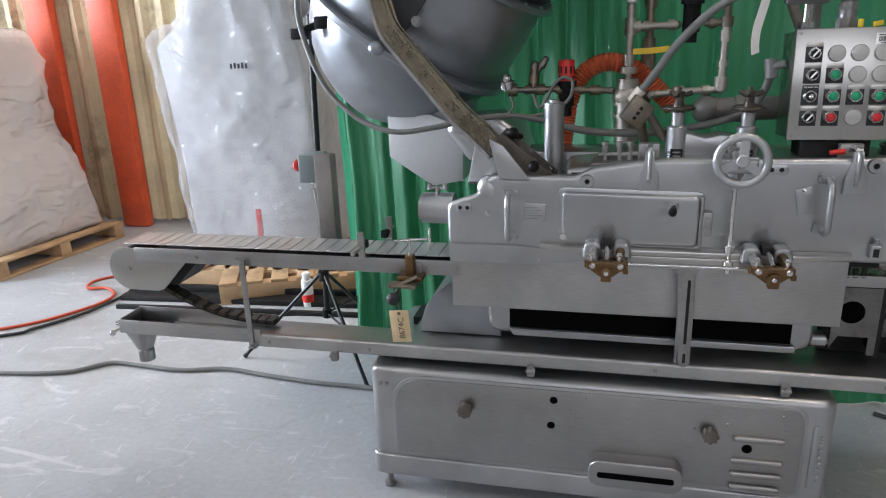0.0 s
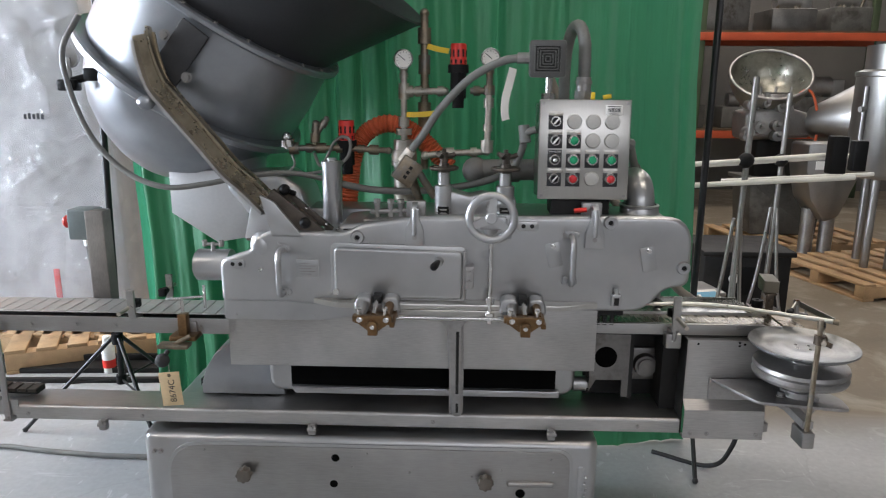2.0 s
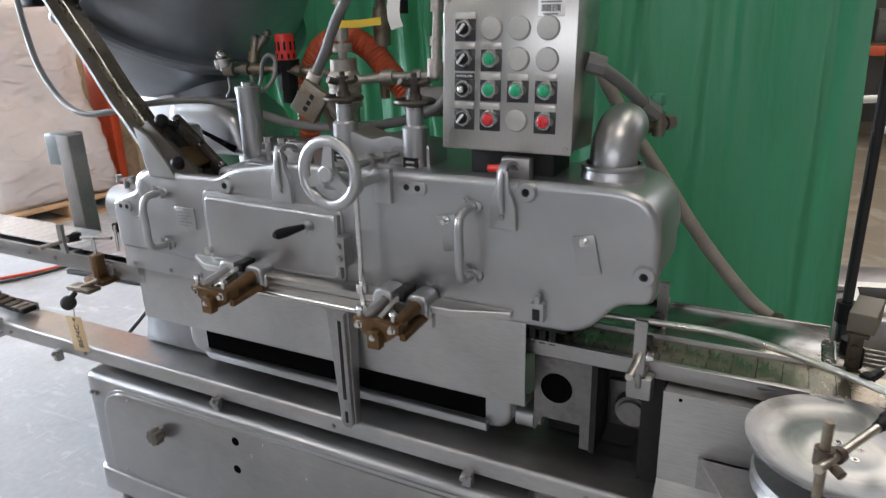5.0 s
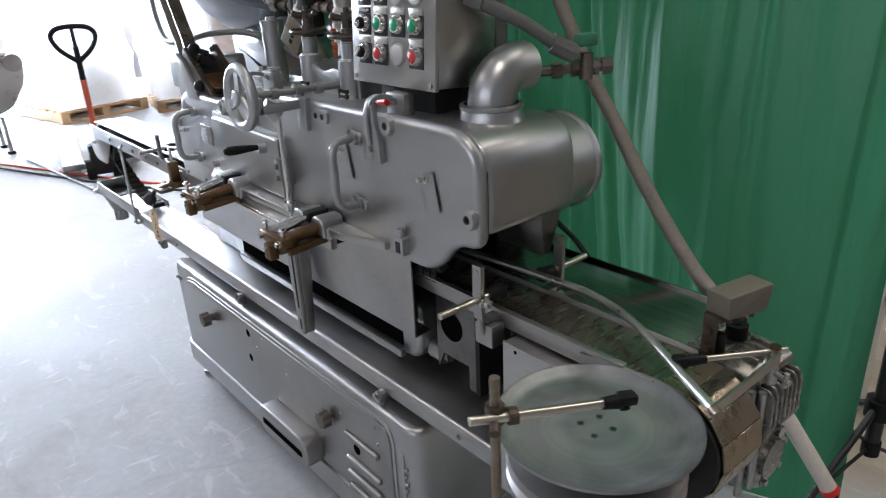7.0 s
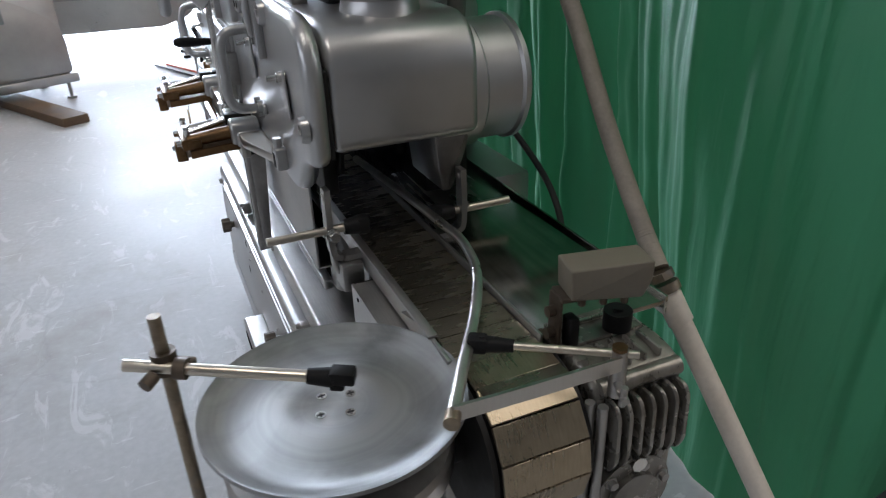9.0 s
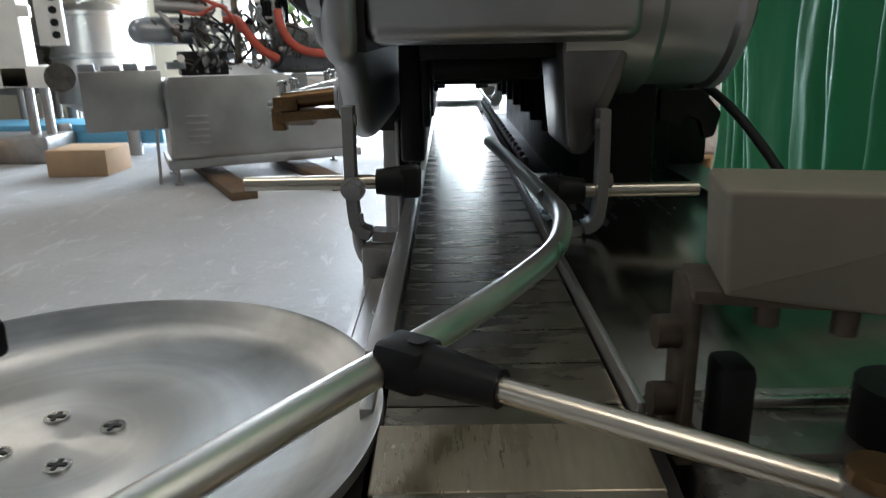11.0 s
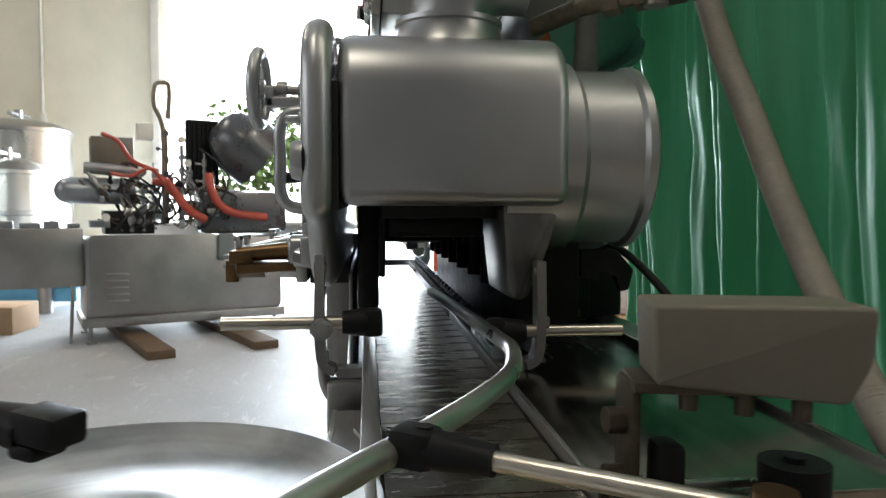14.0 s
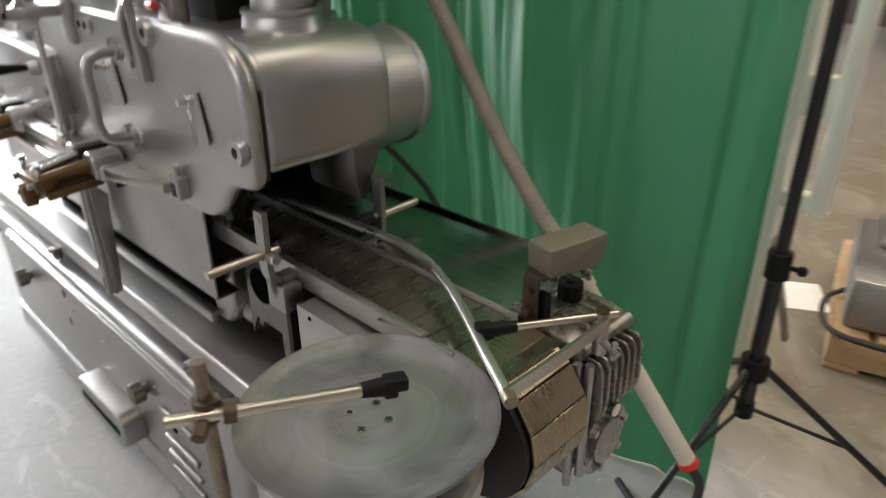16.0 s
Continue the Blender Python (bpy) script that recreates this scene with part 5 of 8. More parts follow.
def operator(col, row, what):
    x = W * (0.18, 0.385, 0.592, 0.80)[col]
    z = H * (1 - (0.22, 0.408, 0.6, 0.79)[row])
    c = cm @ Vector((x, 0, z))
    if what == "b":
        g = lathe(B(), [(0.021, 0), (0.021, 0.003), (0.019, 0.006), (0, 0.0075)], axis_pose(c, out), 32)
        part("blank_plug", g, BLANK, cb, "round grey blanking plug")
        return
    plate = part(kinds[what], slab(B(), cm, (x - 0.0205, -0.0018, z - 0.022), (x + 0.0205, 0.001, z + 0.017), 0.001), LEGENDS, cb)
    part("legend_strip", slab(B(), cm, (x - 0.0195, -0.0024, z + 0.0172), (x + 0.0195, 0.001, z + 0.0285), 0.0005), LEGENDS if what == "p" else PLATE, plate)
    part("bezel", lathe(B(), [(0.0105, 0.002), (0.0115, 0.012), (0.0145, 0.012), (0.0175, 0.004), (0.018, 0.0)], axis_pose(c, out), 8 if what == "k" else 28), CHROME, plate, "chrome bezel")
    if what in "gr":
        part("lens", lathe(B(), [(0.011, 0.004), (0.011, 0.0125), (0.009, 0.014), (0, 0.0145)], axis_pose(c, out), 24), GREENB if what == "g" else REDB, plate)
    else:
        part("cap", lathe(B(), [(0.0112, 0.003), (0.0108, 0.014), (0.0095, 0.018), (0, 0.0195)], axis_pose(c, out), 24), BLACK, plate)
        if what == "k":
            m = cm @ Matrix.Translation((x, -0.02, z)) @ pose(0, 0, 0, 0, 40, 0)
            part("pointer", slab(B(), m, (-0.002, -0.003, -0.0105), (0.002, 0.002, 0.0105), 0.001), WHITE, plate)
        else:
            part("lamp_dome", ball(B(), c + out * 0.018, 0.0075, 14), CHROME, plate)


for r, row in enumerate(("kbbb", "kgbb", "pggg", "krbr")):
    for col, what in enumerate(row):
        operator(col, r, what)
# legend of the pilot light
zl = H * (1 - 0.6) + 0.0228
lettering("legend_text", "POWER ON", 0.0062, cm @ Matrix.Translation((W * 0.18, -0.0028, zl)) @ pose(0, 0, 0, 90, 0, 0), WHITE, cb, 0.0002)
bl = part("barcode_label", slab(B(), cm, (W * 0.72, -0.0012, H - 0.043), (W * 0.905, 0.0005, H - 0.015), 0.0003), LABELW, cb, "white barcode label")
g = B()
random.seed(9)
bx = W * 0.745
while bx < W * 0.88:
    wd = random.choice((0.0008, 0.0014, 0.002))
    slab(g, cm, (bx, -0.0017, H - 0.035), (bx + wd, -0.001, H - 0.0235))
    bx += wd + random.choice((0.0009, 0.0014))
slab(g, cm, (W * 0.74, -0.0017, H - 0.0205), (W * 0.885, -0.001, H - 0.0185))
slab(g, cm, (W * 0.76, -0.0017, H - 0.0405), (W * 0.86, -0.001, H - 0.0385))
part("bars", g, INK, bl)

# horn above the box
hc = Vector((1.211, 0.072, 1.597))
hn = thing("alarm_horn", (1.221, 0.11, 1.48), "square grey alarm horn on a short nipple", "horn")
hb = part("horn_body", box(B(), (hc.x - 0.047, hc.y, hc.z - 0.047), (hc.x + 0.047, hc.y + 0.065, hc.z + 0.047), 0.01, 3), HORNP, hn)
part("face_rim", prism(B(), rounded([(hc.x - 0.05, hc.z - 0.05), (hc.x - 0.05, hc.z + 0.05), (hc.x + 0.05, hc.z + 0.05), (hc.x + 0.05, hc.z - 0.05)], 0.01), "xz", hc.y - 0.004, hc.y + 0.012, 0.003), HORNP, hb)
# dark sheet stands for the shade behind the grille
part("grille_back", box(B(), (hc.x - 0.035, hc.y - 0.0055, hc.z - 0.035), (hc.x + 0.035, hc.y, hc.z + 0.035)), DARK, hb)
g = B()
for k in range(5):
    r = 0.0355 - k * 0.0072
    for s in (-1, 1):
        box(g, (hc.x - r, hc.y - 0.009, hc.z + s * r - 0.0017), (hc.x + r, hc.y - 0.004, hc.z + s * r + 0.0017))
        box(g, (hc.x + s * r - 0.0017, hc.y - 0.009, hc.z - r), (hc.x + s * r + 0.0017, hc.y - 0.004, hc.z + r))
part("grille", g, HORNP, hb)
g = cyl(B(), (1.221, 0.11, 1.484), (1.221, 0.11, 1.552), 0.0105, n=18)
cyl(g, (1.221, 0.11, 1.484), (1.221, 0.11, 1.504), 0.02, n=8)
part("nipple", g, CHROME, hn)

# conduits at the box
g = tube(B(), [(1.325, 0.15, 1.545), (1.325, 0.15, 1.60), (1.322, 0.155, 1.655), (1.312, 0.20, 1.695), (1.30, 0.27, 1.68), (1.295, 0.33, 1.60), (1.30, 0.36, 1.45), (1.31, 0.37, 1.25), (1.31, 0.36, 1.08)], 0.0175, 18)
cd = thing("conduit", (1.325, 0.15, 1.48), "thick grey flexible conduit rising from the control box", "conduit")
part("hose", g, HOSEG, cd)
g = cyl(B(), (1.325, 0.15, 1.482), (1.325, 0.15, 1.512), 0.025, n=8)
cyl(g, (1.325, 0.15, 1.512), (1.325, 0.15, 1.55), 0.021, n=18)
cyl(g, (1.325, 0.15, 1.53), (1.325, 0.15, 1.54), 0.024, n=8)
part("gland_nut", g, DULL, cd)
for x0, a in ((1.345, 0), (1.385, 78)):
    m = Matrix.Translation((x0, 0.1, 1.496)) @ pose(0, 0, 0, 0, a, 6)
    solo("yellow_clip", slab(B(), m, (-0.006, -0.004, -0.012), (0.006, 0.004, 0.012), 0.002), YELLOW, "small yellow plastic clip on the control box", "clip", "yellow clips")

g = tube(B(), [(1.15, 0.105, 1.60), (1.09, 0.11, 1.592), (1.0, 0.13, 1.545), (0.915, 0.15, 1.46), (0.86, 0.165, 1.38), (0.815, 0.175, 1.322)], 0.0115, 14)
fc = thing("horn_conduit", (0.81, 0.18, 1.3), "grey flexible conduit from the horn to a rusty plug", "conduit")
part("hose", g, HOSEG, fc)
g = cyl(B(), (1.13, 0.107, 1.60), (1.166, 0.104, 1.60), 0.0155, n=8)
part("gland_nut", g, DULL, fc)
g = cyl(B(), (0.825, 0.173, 1.335), (0.798, 0.178, 1.30), 0.016, n=14)
part("elbow_nut", g, PVC, fc)
m = Matrix.Translation((0.815, 0.165, 1.275)) @ pose(0, 0, 0, 0, 35, 12)
pb = part("switch_plate", slab(B(), m, (-0.034, -0.018, -0.042), (0.034, 0.006, 0.036), 0.004), BRASS, fc, "rusty metal plug housing")
g = B()
for k in range(3):
    slab(g, m, (-0.004, -0.0195, -0.026 + k * 0.016), (0.006, -0.015, -0.016 + k * 0.016))
part("contacts", g, DARK, pb)
part("plug_stem", cyl(cyl(B(), (0.845, 0.18, 1.27), (0.895, 0.2, 1.19), 0.012, n=12), (0.82, 0.19, 1.27), (0.85, 0.24, 1.15), 0.014, n=12), BRASS, fc)
g = B()
pp = [Vector((1.118, 0.09, 1.572)), Vector((1.108, 0.085, 1.53)), Vector((1.098, 0.075, 1.49)), Vector((1.096, 0.07, 1.455)), Vector((1.10, 0.075, 1.43))]
ribbon(g, pp, 0.0008, 0.024, (0.5, -1, 0.2))
solo("paper_tag", g, WHITE, "curled white paper tag hung on the conduit", "tag")

g = tube(B(), [(1.195, 0.16, 1.40), (1.165, 0.17, 1.385), (1.155, 0.19, 1.33), (1.12, 0.21, 1.27), (1.02, 0.22, 1.23), (0.86, 0.225, 1.205), (0.70, 0.235, 1.205), (0.58, 0.245, 1.225)], 0.011, 14)
cyl(g, (1.165, 0.17, 1.36), (1.16, 0.18, 1.41), 0.017, n=12)
solo("rear_conduit", g, HOSEG, "dark flexible conduit sagging behind the valves", "conduit")
g = tube(B(), [(1.45, 0.16, 1.36), (1.475, 0.17, 1.35), (1.50, 0.24, 1.315), (1.53, 0.31, 1.265)], 0.0125, 14)
cyl(g, (1.448, 0.155, 1.365), (1.478, 0.168, 1.355), 0.019, n=8)
cyl(g, (1.522, 0.295, 1.275), (1.542, 0.335, 1.252), 0.019, n=8)
sc = thing("side_conduit", (1.5, 0.25, 1.28), "grey conduit from the control box to a rear fitting", "conduit")
part("hose", g, HOSEG, sc)
g = cyl(B(), (1.47, 0.3, 1.215), (1.56, 0.42, 1.222), 0.0095, n=12)
for t in (0.25, 0.5, 0.72, 0.9):
    c = Vector((1.47, 0.3, 1.215)).lerp(Vector((1.56, 0.42, 1.222)), t)
    cyl(g, c, c + Vector((0.012, 0.016, 0.001)), 0.0165, n=8)
cyl(g, (1.545, 0.37, 1.2), (1.545, 0.37, 1.25), 0.013, n=12)
cyl(g, (1.44, 0.26, 1.2), (1.475, 0.305, 1.215), 0.012, n=10)
part("pipe_union", g, BRASS, sc, "rusty pipe union with nuts")
part("tap_plate", box(B(), (1.528, 0.35, 1.262), (1.552, 0.395, 1.285), 0.003), mat("green_tap_paint", (0.05, 0.22, 0.12), 0.5, 0, 0.15, 20, 120, 0.04), sc)

# ---- compressed air lines ----
al = thing("air_manifold", (0.85, 0.33, 1.2), "tarnished air and steam pipework with gauges and regulators", "pipework")


def pipe(pts, r=0.0105, material=BRASS, joints=(), label=""):
    bm = B()
    for a, b in zip(pts, pts[1:]):
        cyl(bm, a, b, r, n=16)
        ball(bm, b, r * 1.25, 12)
    for t0, rr, hh in joints:
        seg = [Vector(p) for p in pts]
        total = sum((b - a).length for a, b in zip(seg, seg[1:]))
        s = t0 * total
        for a, b in zip(seg, seg[1:]):
            if s <= (b - a).length:
                c, d = a.lerp(b, s / (b - a).length), (b - a).normalized()
                cyl(bm, c - d * hh / 2, c + d * hh / 2, rr, n=10)
                break
            s -= (b - a).length
    return part("pipe", bm, material, al, label)


ZINC = mat("galvanised_pipe", (0.40, 0.375, 0.33), 0.42, 0.85, 0.25, 18, 120, 0.06, stain=(0.24, 0.19, 0.13), stain_at=0.58)
pipe([(0.79, 0.33, 1.26), (0.79, 0.33, 1.575)], 0.0105, ZINC, ((0.12, 0.024, 0.02), (0.25, 0.034, 0.03), (0.38, 0.026, 0.02), (0.48, 0.018, 0.03), (0.78, 0.018, 0.05), (0.93, 0.014, 0.02)))
pipe([(0.79, 0.33, 1.505), (0.92, 0.325, 1.507)], 0.0105, ZINC, ((0.15, 0.018, 0.02), (0.35, 0.016, 0.02), (0.9, 0.016, 0.02)))
pipe([(1.0, 0.325, 1.508), (1.06, 0.325, 1.51), (1.06, 0.325, 1.585)], 0.0105, BRASS, ((0.15, 0.016, 0.02), (0.45, 0.018, 0.03), (0.9, 0.014, 0.02)))
pipe([(1.06, 0.325, 1.51), (1.055, 0.31, 1.32), (0.93, 0.3, 1.315), (0.86, 0.29, 1.308)], 0.0105, ZINC, ((0.1, 0.016, 0.03), (0.3, 0.015, 0.02), (0.45, 0.02, 0.04), (0.6, 0.016, 0.02), (0.8, 0.018, 0.03)))
pipe([(0.85, 0.42, 1.25), (0.85, 0.42, 1.75)], 0.0125, BRASS, ((0.15, 0.02, 0.03), (0.35, 0.022, 0.09), (0.52, 0.017, 0.03), (0.68, 0.02, 0.06), (0.86, 0.022, 0.05)))
pipe([(0.42, 0.315, 1.325), (0.60, 0.335, 1.325), (0.74, 0.335, 1.318)], 0.0095, BRASS, ((0.05, 0.02, 0.03), (0.2, 0.015, 0.02), (0.32, 0.017, 0.03), (0.5, 0.016, 0.02), (0.72, 0.014, 0.02), (0.85, 0.016, 0.03)))
pipe([(0.50, 0.33, 1.325), (0.502, 0.35, 1.40)], 0.0105, BRASS, ((0.4, 0.016, 0.03), (0.8, 0.013, 0.02)))
pipe([(0.502, 0.345, 1.365), (0.535, 0.36, 1.415)], 0.0085, BRASS, ((0.7, 0.013, 0.02),))
pipe([(0.42, 0.31, 1.325), (0.418, 0.305, 1.362)], 0.013, CHROME, ((0.5, 0.024, 0.022),))
pipe([(1.33, 0.3, 1.268), (1.02, 0.3, 1.262)], 0.034, mat("painted_pipe", (0.16, 0.155, 0.145), 0.5, 0.3, 0.15, 10, 100, 0.05), ((0.6, 0.039, 0.03), (0.72, 0.039, 0.02)))
pipe([(0.79, 0.33, 1.16), (0.79, 0.33, 1.30)], 0.034, ZINC, ((0.6, 0.042, 0.012), (0.85, 0.042, 0.012)))


def gauge(x, y, z):
    d = axis_pose((x, y, z), (0.08, -1, 0.05))
    gp = part("pressure_gauge", lathe(B(), [(0, 0.02), (0.027, 0.02), (0.029, 0.012), (0.029, -0.018), (0.03, -0.02), (0.0255, -0.022), (0.0255, -0.012)], d @ pose(0, 0, 0, 180, 0, 0), 36), CHROME, al, "round pressure gauge")
    part("dial", cyl(B(), d @ Vector((0, 0, 0.013)), d @ Vector((0, 0, 0.015)), 0.0256, n=32), GAUGE, gp)
    g = B()
    slab(g, d @ pose(0, 0, 0, 0, 0, 50), (-0.0012, -0.006, 0.0152), (0.0012, 0.019, 0.0162))
    for k in range(11):
        a = radians(-130 + 26 * k)
        slab(g, d @ pose(0, 0, 0, 0, 0, math.degrees(a)), (-0.0006, 0.0185, 0.0152), (0.0006, 0.0225, 0.0158))
    part("needle_and_ticks", g, INK, gp)


gauge(0.79, 0.325, 1.603)
gauge(1.06, 0.32, 1.608)


def regulator(x, y, zb, zt, r):
    rp = part("pressure_regulator", cyl(cyl(cyl(B(), (x, y, zb), (x, y, zb + 0.03), r * 0.7, n=20), (x, y, zb + 0.03), (x, y, zt - 0.07), r * 0.95, n=8), (x, y, zt - 0.085), (x, y, zt - 0.06), r * 1.25, n=20), BLACK, al, "black regulator with a red cap")
    cap = part("red_cap", lathe(B(), [(0, 0.07), (r * 0.9, 0.068), (r * 0.95, 0.06), (r, 0.0), (0, 0.0)], Matrix.Translation((x, y, zt - 0.065)), 28), RED, rp, "slotted red adjusting cap")
    g = B()
    for k in range(10):
        a = 2 * math.pi * k / 10
        m = Matrix.Translation((x, y, zt - 0.065)) @ pose(0, 0, 0, 0, 0, math.degrees(a))
        slab(g, m, (-0.003, -r * 1.005, 0.028), (0.003, -r * 0.85, 0.05))
        slab(g, m @ pose(0, 0, 0, 0, 0, 18), (-0.003, -r * 1.015, 0.008), (0.003, -r * 0.85, 0.02))
    part("cap_slots", g, DARK, cap)


regulator(0.962, 0.325, 1.455, 1.648, 0.026)
regulator(0.602, 0.345, 1.24, 1.41, 0.026)
g = tube(B(), [(0.59, 0.43, 1.13), (0.60, 0.425, 1.22), (0.612, 0.42, 1.29), (0.645, 0.42, 1.358), (0.70, 0.418, 1.395), (0.755, 0.415, 1.398), (0.82, 0.41, 1.37), (0.88, 0.40, 1.315), (0.935, 0.40, 1.258)], 0.0265, 18, ribs=0.0045, rib=0.0115)
part("orange_duct", g, ORANGE, al, "ribbed orange silicone duct")
for p, q in (((0.80, 0.31, 1.434), (0.905, 0.33, 1.44)), ((0.86, 0.405, 1.648), (0.93, 0.395, 1.632))):
    g = ribbon(B(), [p, Vector(p).lerp(Vector(q), 0.5) + Vector((0, 0, -0.002)), q], 0.004, 0.017, (0, -1, 0.1))
    part("valve_lever", g, YELLOW, al, "yellow valve lever")
g = tube(B(), [(0.50, 0.32, 1.31), (0.52, 0.31, 1.27), (0.545, 0.305, 1.30), (0.57, 0.29, 1.345), (0.60, 0.28, 1.365), (0.625, 0.275, 1.35), (0.615, 0.265, 1.30), (0.56, 0.24, 1.265), (0.48, 0.2, 1.255), (0.44, 0.18, 1.262)], 0.0052, 10)
part("thin_hose", g, HOSEG, al)
g = tube(B(), [(0.43, 0.31, 1.305), (0.44, 0.3, 1.275), (0.425, 0.3, 1.255)], 0.004, 8)
part("thin_hose", g, HOSEG, al)

# ---- slat conveyor ----
cv = thing("slat_conveyor", (0.5, 0.14, 0.5), "long stainless slat-chain conveyor running through the machine", "conveyor")
g = box(B(), (-0.835, 0.038, 0.79), (0.31, 0.044, 0.838), 0.001)
for bx in (-0.60, -0.45, -0.32, -0.18, -0.06, 0.2):
    bolt(g, (bx, 0.038, 0.812), (0, -1, 0), 0.0055, 0.005)
part("side_rail", g, STEEL, cv)
part("side_rail", box(B(), (-0.845, 0.212, 0.79), (0.31, 0.218, 0.838), 0.001), STEEL, cv)
part("side_rail", box(box(B(), (1.36, 0.060, 0.806), (1.93, 0.066, 0.836), 0.001), (1.36, 0.057, 0.836), (1.88, 0.070, 0.84), 0.001), STEEL, cv)
part("wear_strip", box(B(), (1.30, 0.177, 0.80), (1.935, 0.181, 0.840), 0.001), STEEL, cv)
part("bed", box(box(B(), (-0.80, 0.07, 0.80), (0.31, 0.20, 0.815)), (0.31, 0.07, 0.80), (1.94, 0.1765, 0.8262)), DARK, cv)
# dark plate added to stop light showing through beside the chain
part("gap_plate", box(B(), (0.34, 0.184, 0.79), (1.298, 0.30, 0.812), 0.002), DARK, cv, "dark plate added to close the gap beside the chain")
part("deck_plate", box(B(), (1.30, 0.184, 0.815), (1.915, 0.378, 0.823), 0.002), DECK, cv, "dark oily deck plate beside the chain")
part("deck_lip", box(B(), (1.30, 0.378, 0.80), (1.915, 0.383, 0.828), 0.001), DECK, cv)
sm = mesh_of("slat", box(B(), (-0.0196, 0.0, -0.002), (0.0196, 0.135, 0.002), 0.0008, 1), BELT_L)
sm2 = mesh_of("slat", box(B(), (-0.0203, 0.004, -0.002), (0.0203, 0.108, 0.002)), BELT)
sm4 = mesh_of("slat", box(B(), (-0.0205, 0.002, -0.002), (0.0205, 0.109, 0.0025), 0.0008, 1), BELT_D)
sm3 = mesh_of("slat", box(B(), (-0.013, 0.0, -0.004), (0.013, 0.05, 0.006), 0.0008, 1), IRON)


def slat(me, m):
    ob = new("slat", me)
    ob.parent = cv
    ob.matrix_parent_inverse = Matrix.Translation(-cv.location)
    ob.matrix_basis = m


for i in range(29):
    slat(sm, pose(-0.877 + i * 0.042, 0.066, 0.843 if i else 0.841))
for i in range(40):
    slat(sm2, pose(0.345 + i * 0.042, 0.067, 0.829))
for i in range(8):
    a = radians(5 + 25 * i)
    slat(sm4, pose(1.953 + 0.096 * math.sin(a), 0.067, 0.735 + 0.096 * math.cos(a), 0, math.degrees(a), 0))
part("drive_drum", cyl(B(), (1.953, 0.07, 0.735), (1.953, 0.176, 0.735), 0.09, n=48), DARK, cv)
part("drum_cheek", cyl(cyl(B(), (1.953, 0.059, 0.735), (1.953, 0.066, 0.735), 0.094, n=48), (1.953, 0.044, 0.735), (1.953, 0.059, 0.735), 0.02, n=16), DARK, cv)
part("drum_cheek", cyl(B(), (1.953, 0.1775, 0.735), (1.953, 0.184, 0.735), 0.092, n=48), DARK, cv)
# sagging return run at the far end
sag = spline([(-0.885, 0, 0.74), (-0.80, 0, 0.695), (-0.70, 0, 0.64), (-0.58, 0, 0.595), (-0.46, 0, 0.575), (-0.36, 0, 0.572)], 3)
part("return_chain", ribbon(B(), [(p.x, 0.103, p.z - 0.004) for p in sag[::3]], 0.014, 0.044, (0, 0, 1)), DARK, cv, "sagging greasy return chain")
for a, b in zip(sag, sag[1:]):
    d = b - a
    slat(sm3, pose((a.x + b.x) / 2, 0.078, (a.z + b.z) / 2, 0, -math.degrees(math.atan2(d.z, d.x)), 0))
end_line = [(-0.872 + 0.08 * math.cos(a), 0.759 + 0.08 * math.sin(a)) for a in (radians(270 - 12 * k) for k in range(15))] + [(-0.66, 0.806), (-0.648, 0.79), (-0.70, 0.735), (-0.745, 0.688), (-0.77, 0.679)]
for y0 in (0.046, 0.213):
    ep = part("end_plate", prism(B(), end_line, "xz", y0, y0 + 0.004, 0.001), STEEL_B, cv, "rounded stainless end plate")
    g = B()
    bolt(g, (-0.872, y0, 0.759), (0, -1, 0), 0.007, 0.012)
    bolt(g, (-0.78, y0, 0.815), (0, -1, 0), 0.004, 0.005)
    bolt(g, (-0.70, y0, 0.8), (0, -1, 0), 0.004, 0.005)
    part("end_bolts", g, CHROME, ep)
part("end_sprocket", cyl(B(), (-0.872, 0.06, 0.762), (-0.872, 0.21, 0.762), 0.066, n=28), DARK, cv)
part("chain_guide", prism(B(), [(-0.70, 0.70), (-0.60, 0.80), (-0.64, 0.80), (-0.74, 0.70)], "xz", 0.06, 0.2), DARK, cv)
# drain trough
g = box(B(), (-0.945, 0.028, 0.518), (-0.39, 0.032, 0.566), 0.001)
box(g, (-0.945, 0.148, 0.518), (-0.39, 0.152, 0.57), 0.001)
box(g, (-0.945, 0.03, 0.518), (-0.941, 0.15, 0.566), 0.001)
box(g, (-0.945, 0.03, 0.514), (-0.39, 0.15, 0.518))
tr_part = part("drain_trough", g, STEEL_V, cv, "open stainless drain trough")
# dark plate painted in for the shadow in the trough's end
part("trough_shadow_plate", box(B(), (-0.935, 0.036, 0.5185), (-0.80, 0.146, 0.522)), DARK, tr_part)
part("drain_funnel", lathe(B(), [(0.06, 0.516), (0.055, 0.50), (0.03, 0.435), (0.026, 0.43), (0.029, 0.425), (0.029, 0.385), (0.022, 0.385)], Matrix.Translation((-0.90, 0.09, 0)), 28), STEEL, tr_part)
g = cyl(B(), (-0.945, 0.03, 0.53), (-0.965, 0.02, 0.52), 0.006, n=10)
ball(g, (-0.97, 0.02, 0.515), 0.011, 10)
cyl(g, (-0.945, 0.05, 0.545), (-0.965, 0.04, 0.545), 0.008, n=10)
part("spring_clip", g, CHROME, tr_part)
g = box(B(), (-0.432, 0.018, 0.498), (-0.412, 0.024, 0.815), 0.002)
bolt(g, (-0.422, 0.018, 0.507), (0, -1, 0), 0.005, 0.006)
bolt(g, (-0.422, 0.018, 0.80), (0, -1, 0), 0.005, 0.006)
